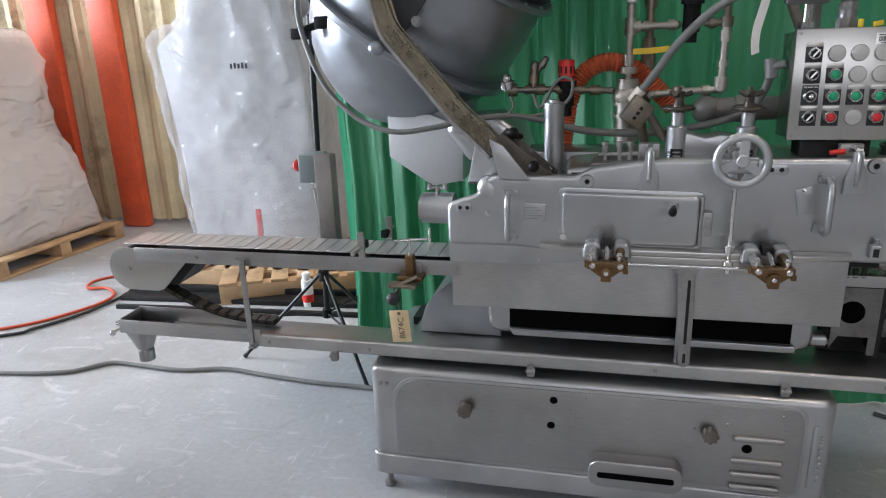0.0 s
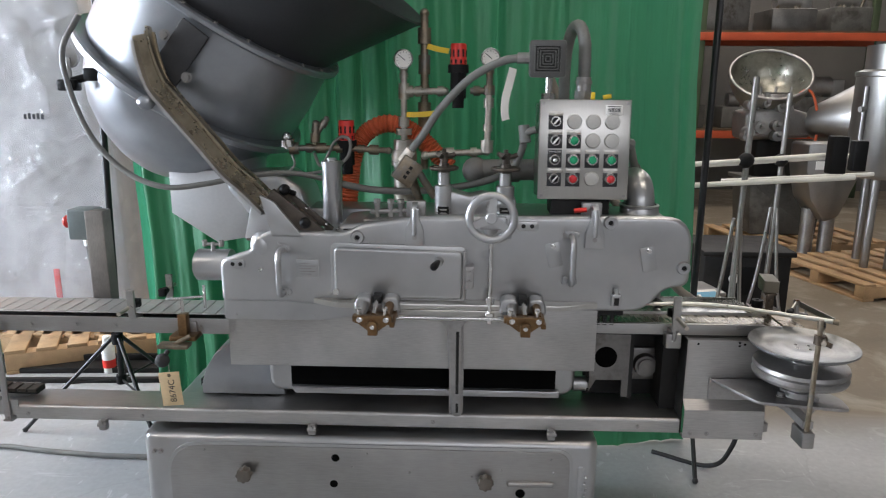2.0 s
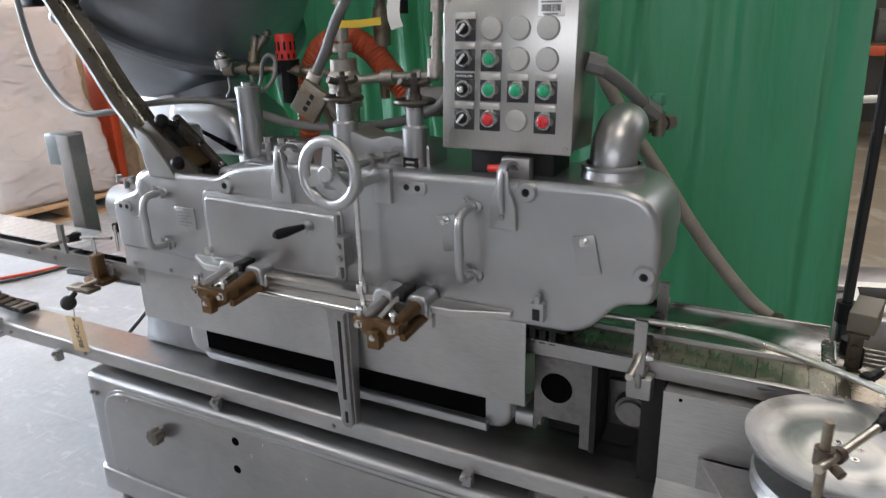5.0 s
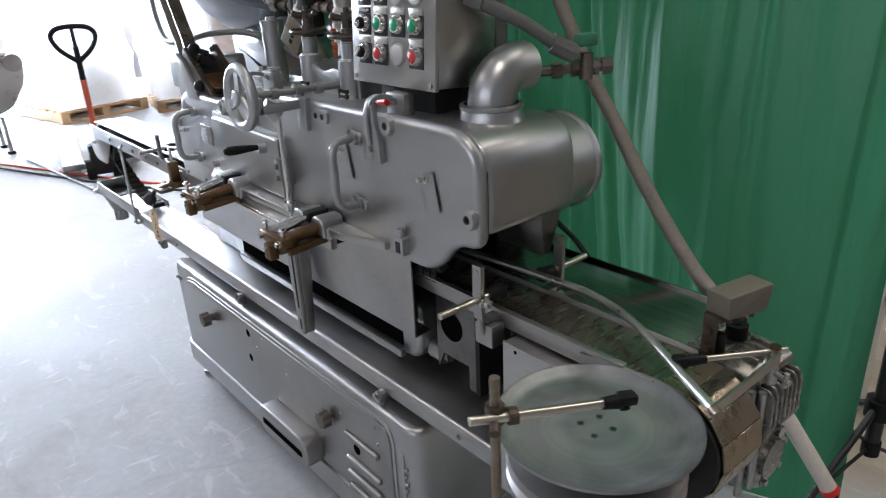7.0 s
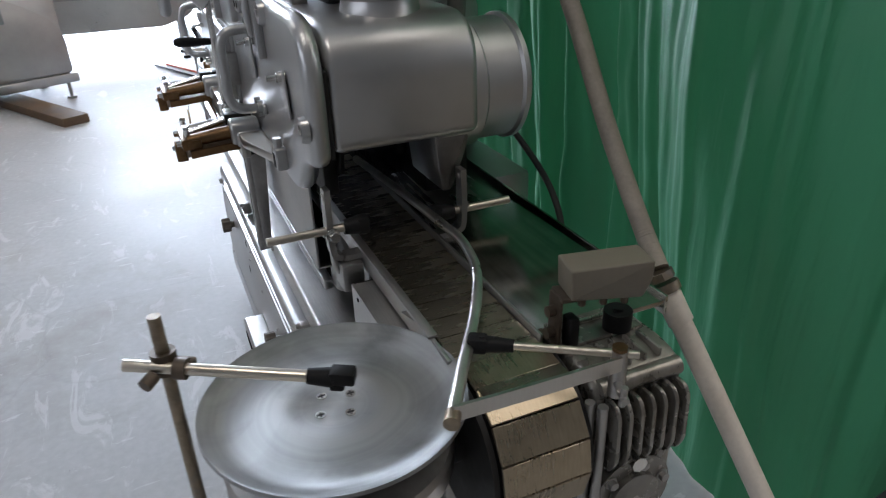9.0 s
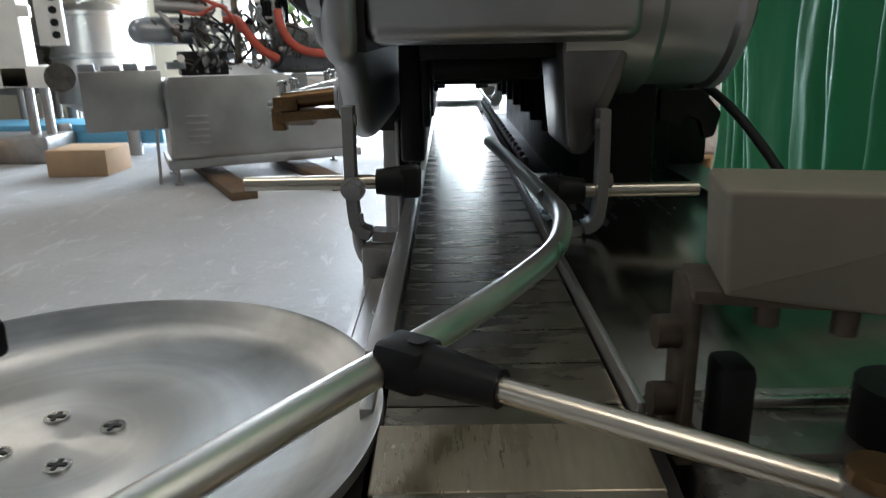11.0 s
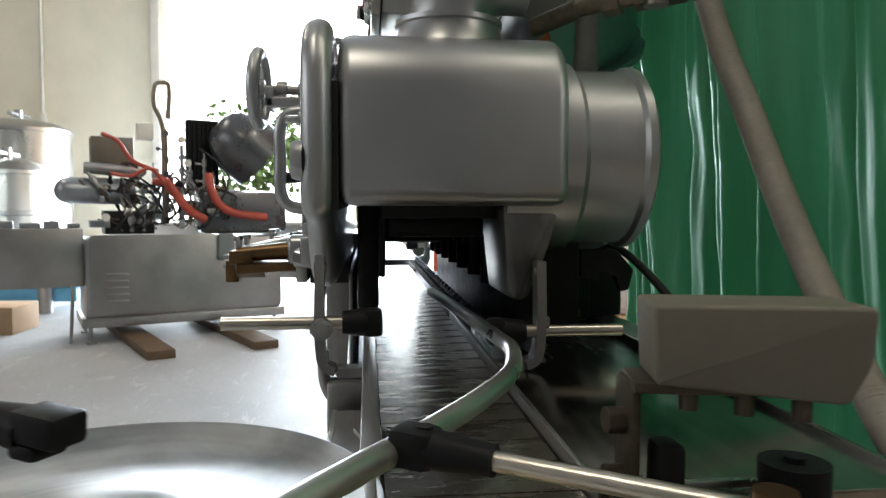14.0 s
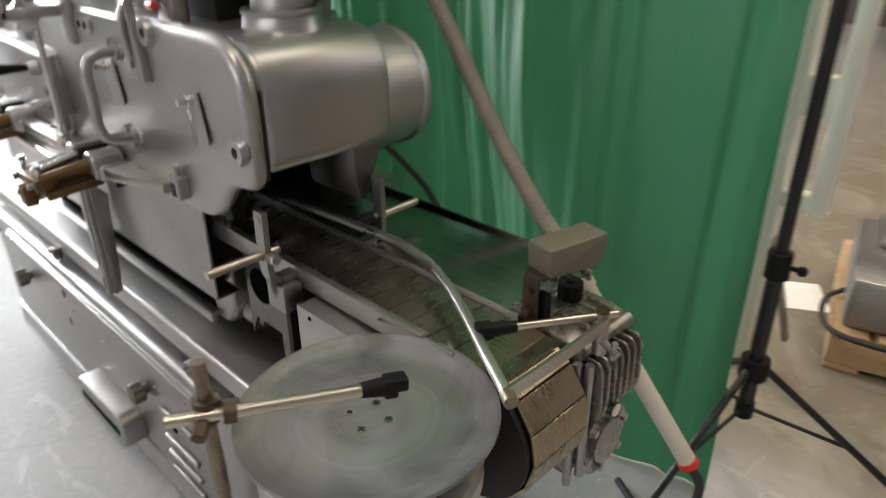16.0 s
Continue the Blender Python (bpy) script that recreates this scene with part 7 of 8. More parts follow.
def wrapped(name, x, y, turn, line, depth, label, core, skin=None):
    """A machine swathed in stretch film: a creased skin drawn over a pale core."""
    m = pose(x, y, 0.134, 0, 0, turn)
    t = thing(name, (x, y, 0.134), label, "wrapped machine")
    inner = [(px * 0.97, max(pz * 0.985, 0.0)) for px, pz in line]
    bm = prism(B(), rounded(inner, 0.05, 3), "xz", -depth * 0.475, depth * 0.475, 0.03, 2)
    bmesh.ops.transform(bm, matrix=m, verts=bm.verts)
    if core:
        part("core", bm, core, t)
        part("red_fitting", slab(B(), m, (0.02, -depth * 0.475 - 0.004, 0.16), (0.06, -depth * 0.475 + 0.02, 0.34), 0.008), RED, t)
    else:
        bm.free()
        for px in (-0.4, 0.38):
            part("frame_post", slab(B(), m, (px - 0.03, -0.03, 0), (px + 0.03, 0.03, 1.05), 0.006), STEEL, t)
        part("frame_block", slab(B(), m, (-0.36, -0.25, 0), (0.34, 0.25, 0.5), 0.02), DULL, t)
    bm = prism(B(), rounded(line, 0.06, 3), "xz", -depth / 2, depth / 2, 0.03, 2)
    for limit in (0.4, 0.2, 0.1, 0.055):
        bmesh.ops.triangulate(bm, faces=bm.faces)
        bmesh.ops.subdivide_edges(bm, edges=[e for e in bm.edges if e.calc_length() > limit], cuts=1)
    bmesh.ops.triangulate(bm, faces=bm.faces)
    bm.normal_update()
    for v in bm.verts:
        p = v.co
        # long slanting creases, then small crumples
        a = 1 - abs(noise.noise(Vector((p.x * 2.6 + p.z * 0.9, p.y * 2.6, p.z * 1.1 - p.x * 0.8))))
        b = 1 - abs(noise.noise(Vector((p.x * 7 - p.z * 2.2, p.y * 7 + 3, p.z * 3.2))))
        c = noise.noise(p * 16)
        v.co = p + v.normal * (0.04 * a ** 5 + 0.022 * b ** 4 + 0.003 * c - 0.006)
    bmesh.ops.transform(bm, matrix=m, verts=bm.verts)
    part("film", bm, skin or FILM, t, "loose milky plastic sheet" if skin is SHEETING else "crumpled clear stretch film", 50)
    return t


PALE = mat("pale_grey_machine_paint", (0.43, 0.42, 0.415), 0.5, 0.1, 0.25, 2.2, 12, 0.0, stain=(0.36, 0.34, 0.33), stain_at=0.54)
CLOUDY = film_mat("cloudy_stretch_film", 0.3, (0.86, 0.83, 0.83))
PALE_W = mat("warm_grey_machine_paint", (0.42, 0.36, 0.32), 0.55, 0.0, 0.3, 2.2, 40, 0.03, stain=(0.20, 0.16, 0.14), stain_at=0.55)
pallet(-1.45, 2.3, 3, "pallets", 1.15, 1.1)
wrapped("wrapped_machine", -1.45, 2.3, 3, [(-0.42, 0), (-0.45, 0.7), (-0.52, 1.36), (-0.30, 1.52), (-0.27, 2.0), (0.30, 2.05), (0.45, 1.2), (0.48, 0)], 0.8,
        "tall machine wrapped in crumpled stretch film", PALE)
pallet(-3.75, 2.25, -8, "pallets", 1.3, 1.1)
wrapped("wrapped_crate", -3.75, 2.25, -8, [(-0.6, 0), (-0.6, 1.2), (-0.3, 1.5), (0.2, 1.45), (0.28, 0.75), (0.5, 0.3), (0.55, 0)], 0.9,
        "low machine wrapped in cloudy film", PALE_W, CLOUDY)
# marking on the film, and orange bits below it
ws = thing("ink_marking", (-1.60, 1.88, 1.3), "short unreadable ink marking on the film", "marking")
g = B()
for i in range(5):
    box(g, (-1.43 + i * 0.024, 1.862, 1.335), (-1.418 + i * 0.024, 1.868, 1.362 + 0.006 * (i % 2)))
part("ink_bars", g, INK, ws)

pallet(-1.12, 1.95, 24, "pallets", 1.0, 0.6)
sc = thing("spray_can", (-0.93, 1.55, 0), "red and white spray can standing on the floor", "spray can")
part("can_body", lathe(B(), [(0, 0), (0.032, 0), (0.033, 0.006), (0.033, 0.15), (0.03, 0.16), (0.02, 0.166), (0, 0.166)], Matrix.Translation((-0.93, 1.55, 0.0)), 24), WHITE, sc)
part("can_band", cyl(B(), (-0.93, 1.55, 0.03), (-0.93, 1.55, 0.075), 0.0336, n=24), RED, sc)
part("can_cap", lathe(B(), [(0.024, 0.165), (0.024, 0.2), (0.018, 0.206), (0, 0.206)], Matrix.Translation((-0.93, 1.55, 0.0)), 20), WHITE, sc)
tm = pose(-1.35, 1.50, 0, 0, 0, 3.5)
tk = thing("floor_track", (-1.35, 1.5, 0), "dark steel track with two rails lying on the floor", "track")
part("channel", slab(slab(B(), tm, (-0.78, 0.0, 0.0), (0.78, 0.13, 0.03), 0.004), tm, (-0.78, 0.11, 0.03), (0.78, 0.13, 0.065), 0.003), DARK, tk)
part("thin_rail", slab(B(), tm, (-0.72, -0.13, 0.0), (0.80, -0.10, 0.025), 0.003), DARK, tk)

g = tube(B(), [(-4.5, 0.05, 0.009), (-3.2, 0.6, 0.009), (-2.51, 0.946, 0.009), (-2.27, 1.22, 0.009), (-2.20, 1.47, 0.009), (-2.33, 1.60, 0.012), (-2.46, 1.58, 0.014), (-2.52, 1.72, 0.009), (-2.42, 1.88, 0.009), (-2.50, 2.06, 0.009), (-2.62, 2.22, 0.009), (-2.70, 2.45, 0.009), (-2.62, 2.7, 0.009)], 0.009, 10)
solo("air_hose", g, HOSER, "loose orange-red air hose lying on the floor", "hose")
g = tube(B(), [(-4.5, -0.05, 0.011), (-3.2, 0.48, 0.011), (-2.43, 0.864, 0.011), (-2.32, 0.979, 0.011), (-2.19, 1.216, 0.011), (-2.12, 1.55, 0.011), (-2.0, 1.8, 0.011)], 0.009, 10)
solo("floor_cable", g, RUBBER, "black cable lying on the floor", "cable", "floor cables")
g = tube(B(), [(-4.4, 0.3, 0.012), (-2.6, 0.47, 0.012), (-2.07, 0.496, 0.012), (-1.742, 0.562, 0.012), (-1.594, 0.68, 0.012), (-1.42, 0.68, 0.012), (-1.2, 0.67, 0.012), (-0.99, 0.718, 0.012), (-0.77, 0.69, 0.012), (-0.507, 0.664, 0.012), (-0.2, 0.655, 0.012), (0.15, 0.6, 0.012), (0.5, 0.6, 0.012)], 0.0105, 12)
solo("floor_cable", g, HOSEG, "thick grey-green cable lying on the floor", "cable", "floor cables")


# far side by the loading door
def pallet_jack(x, y, turn):
    m = pose(x, y, 0, 0, 0, turn) @ Matrix.Diagonal((1, 1, 0.88, 1))
    t = thing("pallet_truck", (x, y, 0), "hand pallet truck with a black loop handle", "pallet truck")
    g = tube(B(), [m @ Vector(p) for p in ((0, 0, 0.3), (-0.1, 0, 0.6), (-0.14, 0, 0.86))], 0.02, 12)
    part("shaft", g, ORANGEP, t)
    g = tube(B(), [m @ Vector(p) for p in ((-0.13, 0, 0.84), (-0.16, 0, 1.02), (-0.17, 0, 1.12))], 0.02, 12)
    tube(g, [m @ Vector(p) for p in ((-0.16, 0, 1.0), (-0.17, -0.1, 1.1), (-0.18, -0.14, 1.2), (-0.18, -0.1, 1.26), (-0.18, 0, 1.275), (-0.18, 0.1, 1.26), (-0.18, 0.14, 1.2), (-0.17, 0.1, 1.1), (-0.16, 0, 1.0))], 0.017, 10)
    tube(g, [m @ Vector(p) for p in ((-0.17, 0, 1.1), (-0.18, 0, 1.27))], 0.014, 8)
    part("loop_handle", g, BLACK, t)
    part("pump", slab(B(), m, (-0.06, -0.08, 0.04), (0.06, 0.08, 0.30), 0.02), DARK, t)
    for s in (-1, 1):
        part("fork", slab(B(), m, (0.1, s * 0.2 - 0.08, 0.06), (1.2, s * 0.2 + 0.08, 0.12), 0.01), DULL, t)
        part("wheel", cyl(B(), m @ Vector((0, s * 0.06, 0.08)), m @ Vector((0, s * 0.12, 0.08)), 0.08, n=20), BLACK, t)


pallet_jack(-3.25, 0.62, 168)

t = thing("takeoff_conveyor", (-4.95, -0.6, 0), "pale stainless belt conveyor on adjustable legs", "conveyor")
part("frame", prism(B(), rounded([(-2.4, 0.32), (-2.4, 0.84), (0.36, 0.84), (0.52, 0.78), (0.50, 0.62), (0.36, 0.40), (0.1, 0.32)], [0.01, 0.01, 0.05, 0.06, 0.06, 0.08, 0.03], 5), "yz", -5.2, -4.68, 0.008), STEEL_B, t)
part("belt", box(B(), (-5.17, -2.4, 0.842), (-4.71, 0.42, 0.872), 0.008), WHITE, t, "white conveyor belt")
part("side_rail", box(B(), (-4.68, -2.4, 0.60), (-4.66, 0.3, 0.64), 0.004), DULL, t)
part("end_roller", cyl(B(), (-5.15, 0.44, 0.78), (-4.66, 0.44, 0.78), 0.075, n=28), STEEL, t)
for xx in (-5.1, -4.76):
    for yy in (-2.1, 0.26):
        leg = part("leg", cyl(B(), (xx, yy, 0.02), (xx, yy, 0.33), 0.018, n=12), DULL, t)
        part("foot", cyl(B(), (xx, yy, 0), (xx, yy, 0.025), 0.035, n=16), BLACK, leg)
for k, (x, y, a) in enumerate(((-6.4, 1.3, 12), (-6.0, 2.45, -10))):
    pallet(x, y, a, "pallets")
    wrapped("wrapped_load", x, y, a, [(-0.5, 0), (-0.45, 0.8), (-0.3, 1.9), (0.25, 2.1), (0.42, 1.1), (0.52, 0)], 0.9,
            "tall load under a loose white plastic sheet", None, SHEETING)

# second filler near the door
fx = Matrix.Translation((-2.988, -1.977, 0)) @ pose(0, 0, 0, 0, 0, 114.8)
DARKPIPE = mat("dark_oily_pipework", (0.13, 0.12, 0.11), 0.4, 0.8, 0.4, 15, 100, 0.1, stain=(0.30, 0.27, 0.22), stain_at=0.6)
DARKCONE = mat("dark_grey_cone_paint", (0.11, 0.112, 0.118), 0.3, 0.6, 0.12, 4, 40, 0.02)
f2 = thing("second_filler", (-3.9, -2.0, 0), "second grey filling machine with red hoses and pipework", "machine")


def S(bm, a, b, bev=0.0):
    return slab(bm, fx, a, b, bev)


def P(*p):
    return fx @ Vector(p)


part("cabinet", S(B(), (0, 0.01, 0.14), (1.45, 0.6, 0.78), 0.03), CAST, f2)
bm = prism(B(), rounded([(0.03, 0.20), (0.03, 0.80), (1.05, 0.80), (1.45, 0.55), (1.45, 0.20)], [0.03, 0.03, 0.2, 0.15, 0.03], 6), "xz", -0.008, 0.004, 0.001)
bmesh.ops.transform(bm, matrix=fx, verts=bm.verts)
pn = part("front_panel", bm, STEEL, f2, "stainless front panel with louvres")
for i in range(5):
    part("louvre", S(B(), (0.13, -0.018, 0.30 + i * 0.05), (0.29, -0.006, 0.316 + i * 0.05), 0.005), STEEL, pn)
part("plinth", S(B(), (-0.03, -0.02, 0.12), (1.48, 0.62, 0.19), 0.01), CAST, f2)
part("side_box", S(B(), (-0.55, 0.1, 0.42), (0.0, 0.45, 0.85), 0.008), STEEL, f2)
for q in ((0.03, 0.02), (1.4, 0.02), (0.03, 0.58), (1.4, 0.58)):
    leg = part("leg", cyl(B(), P(q[0], q[1], 0.01), P(q[0], q[1], 0.14), 0.014, n=12), DULL, f2)
    part("foot", cyl(B(), P(q[0], q[1], 0), P(q[0], q[1], 0.016), 0.035, n=16), DULL, leg)
part("drain_rod", cyl(B(), P(-0.1, 0.0, 0.02), P(-0.08, 0.0, 0.44), 0.012, n=10), DULL, f2)
g = cyl(B(), P(-0.08, 0.25, 1.13), P(0.36, 0.28, 1.13), 0.10, n=28)
ball(g, P(-0.08, 0.25, 1.13), 0.098, 18)
part("motor", g, HOPPER, f2)
part("motor_base", S(B(), (0.15, 0.15, 0.80), (0.5, 0.42, 0.98), 0.01), DARK, f2)
part("upper_box", S(B(), (0.08, 0.3, 1.27), (0.38, 0.5, 1.55), 0.01), GREYBOX, f2)
part("housing", S(B(), (0.85, 0.1, 0.80), (1.55, 0.5, 1.15), 0.05), DARKCONE, f2)
random.seed(21)
PIPES = (DARKPIPE, DARKPIPE, DARK, IRON, DULL, BRASS)
for i in range(60):
    p = Vector((random.uniform(0.12, 1.0), random.uniform(0.06, 0.4), random.uniform(0.82, 1.16)))
    r, line, rings = random.uniform(0.007, 0.015), [p], []
    for k in range(random.choice((2, 3, 3, 4))):
        q = p + Vector((random.uniform(-0.09, 0.09), random.uniform(-0.05, 0.05), random.uniform(-0.05, 0.12)))
        q.z = min(max(q.z, 0.82), 1.34)
        if random.random() < 0.5:
            rings.append((p.lerp(q, 0.35), p.lerp(q, 0.7)))
        line.append(q)
        p = q
    mt = random.choice(PIPES)
    pp2 = part("pipe", tube(B(), [P(*v) for v in line], r, 8, 4), mt, f2)
    for a, b in rings:
        part("union", cyl(B(), P(*a), P(*b), r * 1.7, n=8), mt, pp2)
# upright valve stems with unions and small wheels
for vx, vy, z0, z1, r in ((0.60, 0.2, 0.9, 1.62, 0.017), (0.71, 0.16, 0.88, 1.50, 0.02), (0.80, 0.3, 0.86, 1.40, 0.015), (0.89, 0.2, 0.86, 1.46, 0.015), (0.42, 0.14, 0.82, 1.20, 0.02), (0.33, 0.1, 0.82, 0.98, 0.025), (0.52, 0.3, 0.84, 1.36, 0.013), (0.97, 0.25, 0.84, 1.3, 0.012)):
    g = cyl(B(), P(vx, vy, z0), P(vx, vy, z1), r * 0.7, n=10)
    z = z0 + 0.06
    while z < z1 - 0.04:
        hgt = random.uniform(0.025, 0.06)
        cyl(g, P(vx, vy, z), P(vx, vy, z + hgt), r * random.uniform(1.0, 1.6), n=8)
        if random.random() < 0.5:
            s = random.choice((-1, 1))
            cyl(g, P(vx, vy, z + 0.02), P(vx + s * random.uniform(0.04, 0.09), vy, z + 0.02), r * 0.6, n=8)
            ball(g, P(vx + s * 0.06, vy, z + 0.02), r * 0.9, 8)
        z += hgt + random.uniform(0.02, 0.07)
    part("valve_stem", g, random.choice((DARKPIPE, DULL, HOPPER, DARKPIPE)), f2)
for q in ((0.71, 0.15, 1.54), (0.76, 0.18, 1.36), (0.15, 0.05, 0.93)):
    g = cyl(B(), P(*q), P(q[0], q[1] + 0.02, q[2]), 0.028, n=18)
    part("gauge", g, WPAINT, f2, "small round white gauge")
for i in range(22):
    p = (random.uniform(0.1, 1.1), random.uniform(0.03, 0.3), random.uniform(0.83, 1.05))
    part("fitting", S(B(), p, (p[0] + random.uniform(0.03, 0.08), p[1] + 0.05, p[2] + random.uniform(0.03, 0.08)), 0.008), random.choice((DARKPIPE, DARK, DULL, HOPPER)), f2)
for i in range(6):
    x, zt = random.uniform(0.2, 0.9), random.uniform(1.1, 1.5)
    g = tube(B(), [P(x, 0.1, 0.84), P(x + 0.06, 0.02, 0.92), P(x + random.uniform(-0.1, 0.3), 0.06, zt * 0.6 + 0.38), P(x + random.uniform(-0.05, 0.2), 0.15, zt), P(x + 0.2, 0.25, zt - 0.1)], 0.008, 8)
    part("cable", g, RUBBER, f2)
part("silver_pipe", cyl(B(), P(0.02, 0.2, 1.30), P(0.40, 0.2, 1.28), 0.045, n=18), STEEL, f2)
part("roller", cyl(cyl(B(), P(-0.66, 0.1, 0.82), P(-0.66, 0.4, 0.82), 0.075, n=20), P(-0.66, 0.07, 0.82), P(-0.66, 0.1, 0.82), 0.1, n=24), DARKPIPE, f2)
g = B()
for i in range(5):
    S(g, (-0.55 + i * 0.15, 0.12, 0.852), (-0.55 + i * 0.15 + random.uniform(0.06, 0.145), 0.3, random.uniform(0.875, 0.91)), 0.006)
part("chain_run", g, HOPPER, f2)
shroud = part("black_shroud", S(B(), (0.80, 0.42, 1.15), (1.06, 0.5, 1.74), 0.01), BLACK, f2, "black ribbed shroud")
for i in range(7):
    part("shroud_rib", S(B(), (0.81 + i * 0.036, 0.40, 1.17), (0.828 + i * 0.036, 0.42, 1.73)), BLACK, shroud)
REDHOSE = mat("dark_red_rubber_hose", (0.40, 0.062, 0.035), 0.4, 0, 0.2, 15, 100, 0.02)
for line, r in (([(0.50, 0.12, 1.2), (0.58, 0.06, 1.2), (0.66, 0.03, 1.08), (0.74, 0.02, 0.98), (0.86, 0.04, 0.91)], 0.033),
                ([(0.90, 0.1, 1.27), (0.91, 0.05, 1.15), (0.97, 0.03, 1.03), (1.1, 0.03, 0.96), (1.35, 0.06, 0.93)], 0.033),
                ([(0.15, 0.2, 1.56), (0.25, 0.12, 1.5), (0.34, 0.08, 1.36), (0.52, 0.06, 1.28)], 0.016),
                ([(0.20, 0.15, 1.26), (0.32, 0.05, 1.24), (0.45, 0.03, 1.30), (0.54, 0.04, 1.22), (0.60, 0.06, 1.12)], 0.014)):
    part("red_hose", tube(B(), [P(*p) for p in line], r, 12), REDHOSE, f2, "dark red rubber hose")
g = tube(B(), [P(0.58, 0.2, 0.9), P(0.58, 0.2, 1.6), P(0.52, 0.2, 1.80), P(0.53, 0.2, 1.95), P(0.58, 0.2, 1.98), P(0.63, 0.2, 1.95), P(0.62, 0.2, 1.7)], 0.018, 12)
part("loop_pipe", g, BRASS, f2)
part("white_junction_box", S(B(), (0.38, 0.1, 1.52), (0.5, 0.2, 1.65), 0.01), WPAINT, f2)
cone_a, cone_b = P(1.02, 0.3, 1.70), P(1.50, 0.3, 1.34)
cone_m = axis_pose(cone_a, cone_b - cone_a)
part("hopper_cone", lathe(B(), [(0, 0.0), (0.09, 0.004), (0.15, 0.03), (0.2, 0.08), (0.265, 0.2), (0.28, 0.27), (0.285, 0.45), (0, 0.46)], cone_m, 40), DARKCONE, f2, "dark grey tilted hopper cone")
g = S(B(), (0.94, -0.05, 0.60), (1.06, -0.006, 0.80), 0.01)
part("side_switch", g, EBOX, f2)
for s, x0 in enumerate((0.35, 1.05)):
    m = fx @ Matrix.Translation((x0, -0.25, 0)) @ pose(0, 0, 0, 0, 0, 4)
    solo("timber_beam", slab(B(), m, (-0.09, -0.55, 0.0), (0.09, 1.2, 0.06), 0.006), TIMBER, "dark timber beam lying under the machine", "timber", "beams")


def tank(x, y, r, z0, z1):
    t = thing("steel_tank", (x, y, 0), "tall polished stainless tank with a domed lid", "tank", "tanks")
    # the lighter steel puts the door's glare into the shell's colour
    part("shell", lathe(B(), [(0, z0 - 0.12), (r * 0.5, z0 - 0.1), (r, z0), (r, z1), (r * 1.03, z1 + 0.01), (r * 1.03, z1 + 0.05), (r * 0.8, z1 + 0.13), (r * 0.4, z1 + 0.19), (0, z1 + 0.2)], Matrix.Translation((x, y, 0)), 40), STEEL_B, t)
    part("lid_fitting", cyl(cyl(B(), (x, y, z1 + 0.18), (x, y, z1 + 0.32), 0.05, n=16), (x - 0.25, y, z1 + 0.25), (x + 0.25, y, z1 + 0.25), 0.03, n=12), STEEL, t)
    part("band", lathe(B(), [(r, z0 + 0.5), (r + 0.02, z0 + 0.51), (r + 0.02, z0 + 0.55), (r, z0 + 0.56)], Matrix.Translation((x, y, 0)), 40), STEEL, t)
    for k in range(3):
        a = 0.5 + k * 2.1
        part("leg", cyl(B(), (x + r * 0.8 * math.cos(a), y + r * 0.8 * math.sin(a), 0), (x + r * 0.8 * math.cos(a), y + r * 0.8 * math.sin(a), z0), 0.06, n=16), STEEL, t)


tank(-6.227, -4.056, 0.43, 0.42, 1.38)
tank(-7.502, -4.512, 0.62, 0.6, 1.98)
tank(-7.72, -5.853, 0.6, 0.55, 2.0)
t = thing("work_bench", (-5.022, -3.987, 0), "blue steel bench frame by the tanks", "bench")
part("beam", box(box(B(), (-5.422, -5.287, 0.22), (-4.742, -2.747, 0.30), 0.01), (-4.802, -5.287, 0.10), (-4.742, -2.747, 0.22), 0.006), BLUEP, t)
for yy in (-5.522, -3.987, -3.31):
    part("post", cyl(B(), (-4.672, yy + 0.313, 0), (-4.672, yy + 0.313, 0.32), 0.065, n=18), STEEL, t)
t = thing("white_machine", (-4.318, -3.922, 0), "white machine frame with a push-button strip", "machine")
part("column", box(B(), (-4.468, -3.972, 0.68), (-4.268, -3.702, 1.95), 0.02), WPAINT, t)
part("cross_beam", box(B(), (-4.518, -5.122, 0.68), (-4.268, -3.522, 0.88), 0.02), WPAINT, t)
pnl = part("button_strip", box(B(), (-4.268, -3.522, 1.05), (-4.218, -3.282, 1.78), 0.006), WPAINT, t)
part("strip_arm", box(B(), (-4.318, -3.722, 1.3), (-4.268, -3.602, 1.4), 0.006), WPAINT, t)
for k in range(6):
    part("button", cyl(B(), (-4.218, -3.352, 1.14 + k * 0.105), (-4.193, -3.352, 1.14 + k * 0.105), 0.032, n=14), BLACK, pnl)
for yy in (-4.08, -3.93):
    part("post", cyl(B(), (-4.398, yy + 0.278, 0.25), (-4.398, yy + 0.278, 0.68), 0.045, n=18), STEEL, t)
part("foot_tray", box(B(), (-4.718, -5.022, 0.0), (-4.168, -3.582, 0.25), 0.03), DULL, t)
for k, (x, y, w_, h_) in enumerate(((-3.668, -2.954, 0.45, 0.22), (-3.739, -4.352, 0.6, 0.35))):
    g = box(B(), (x - w_ / 2, y - 0.25, 0), (x + w_ / 2, y + 0.25, h_), 0.008)
    b = solo("cardboard_box", g, CARD, "closed brown cardboard carton on the floor", "box", "cartons")

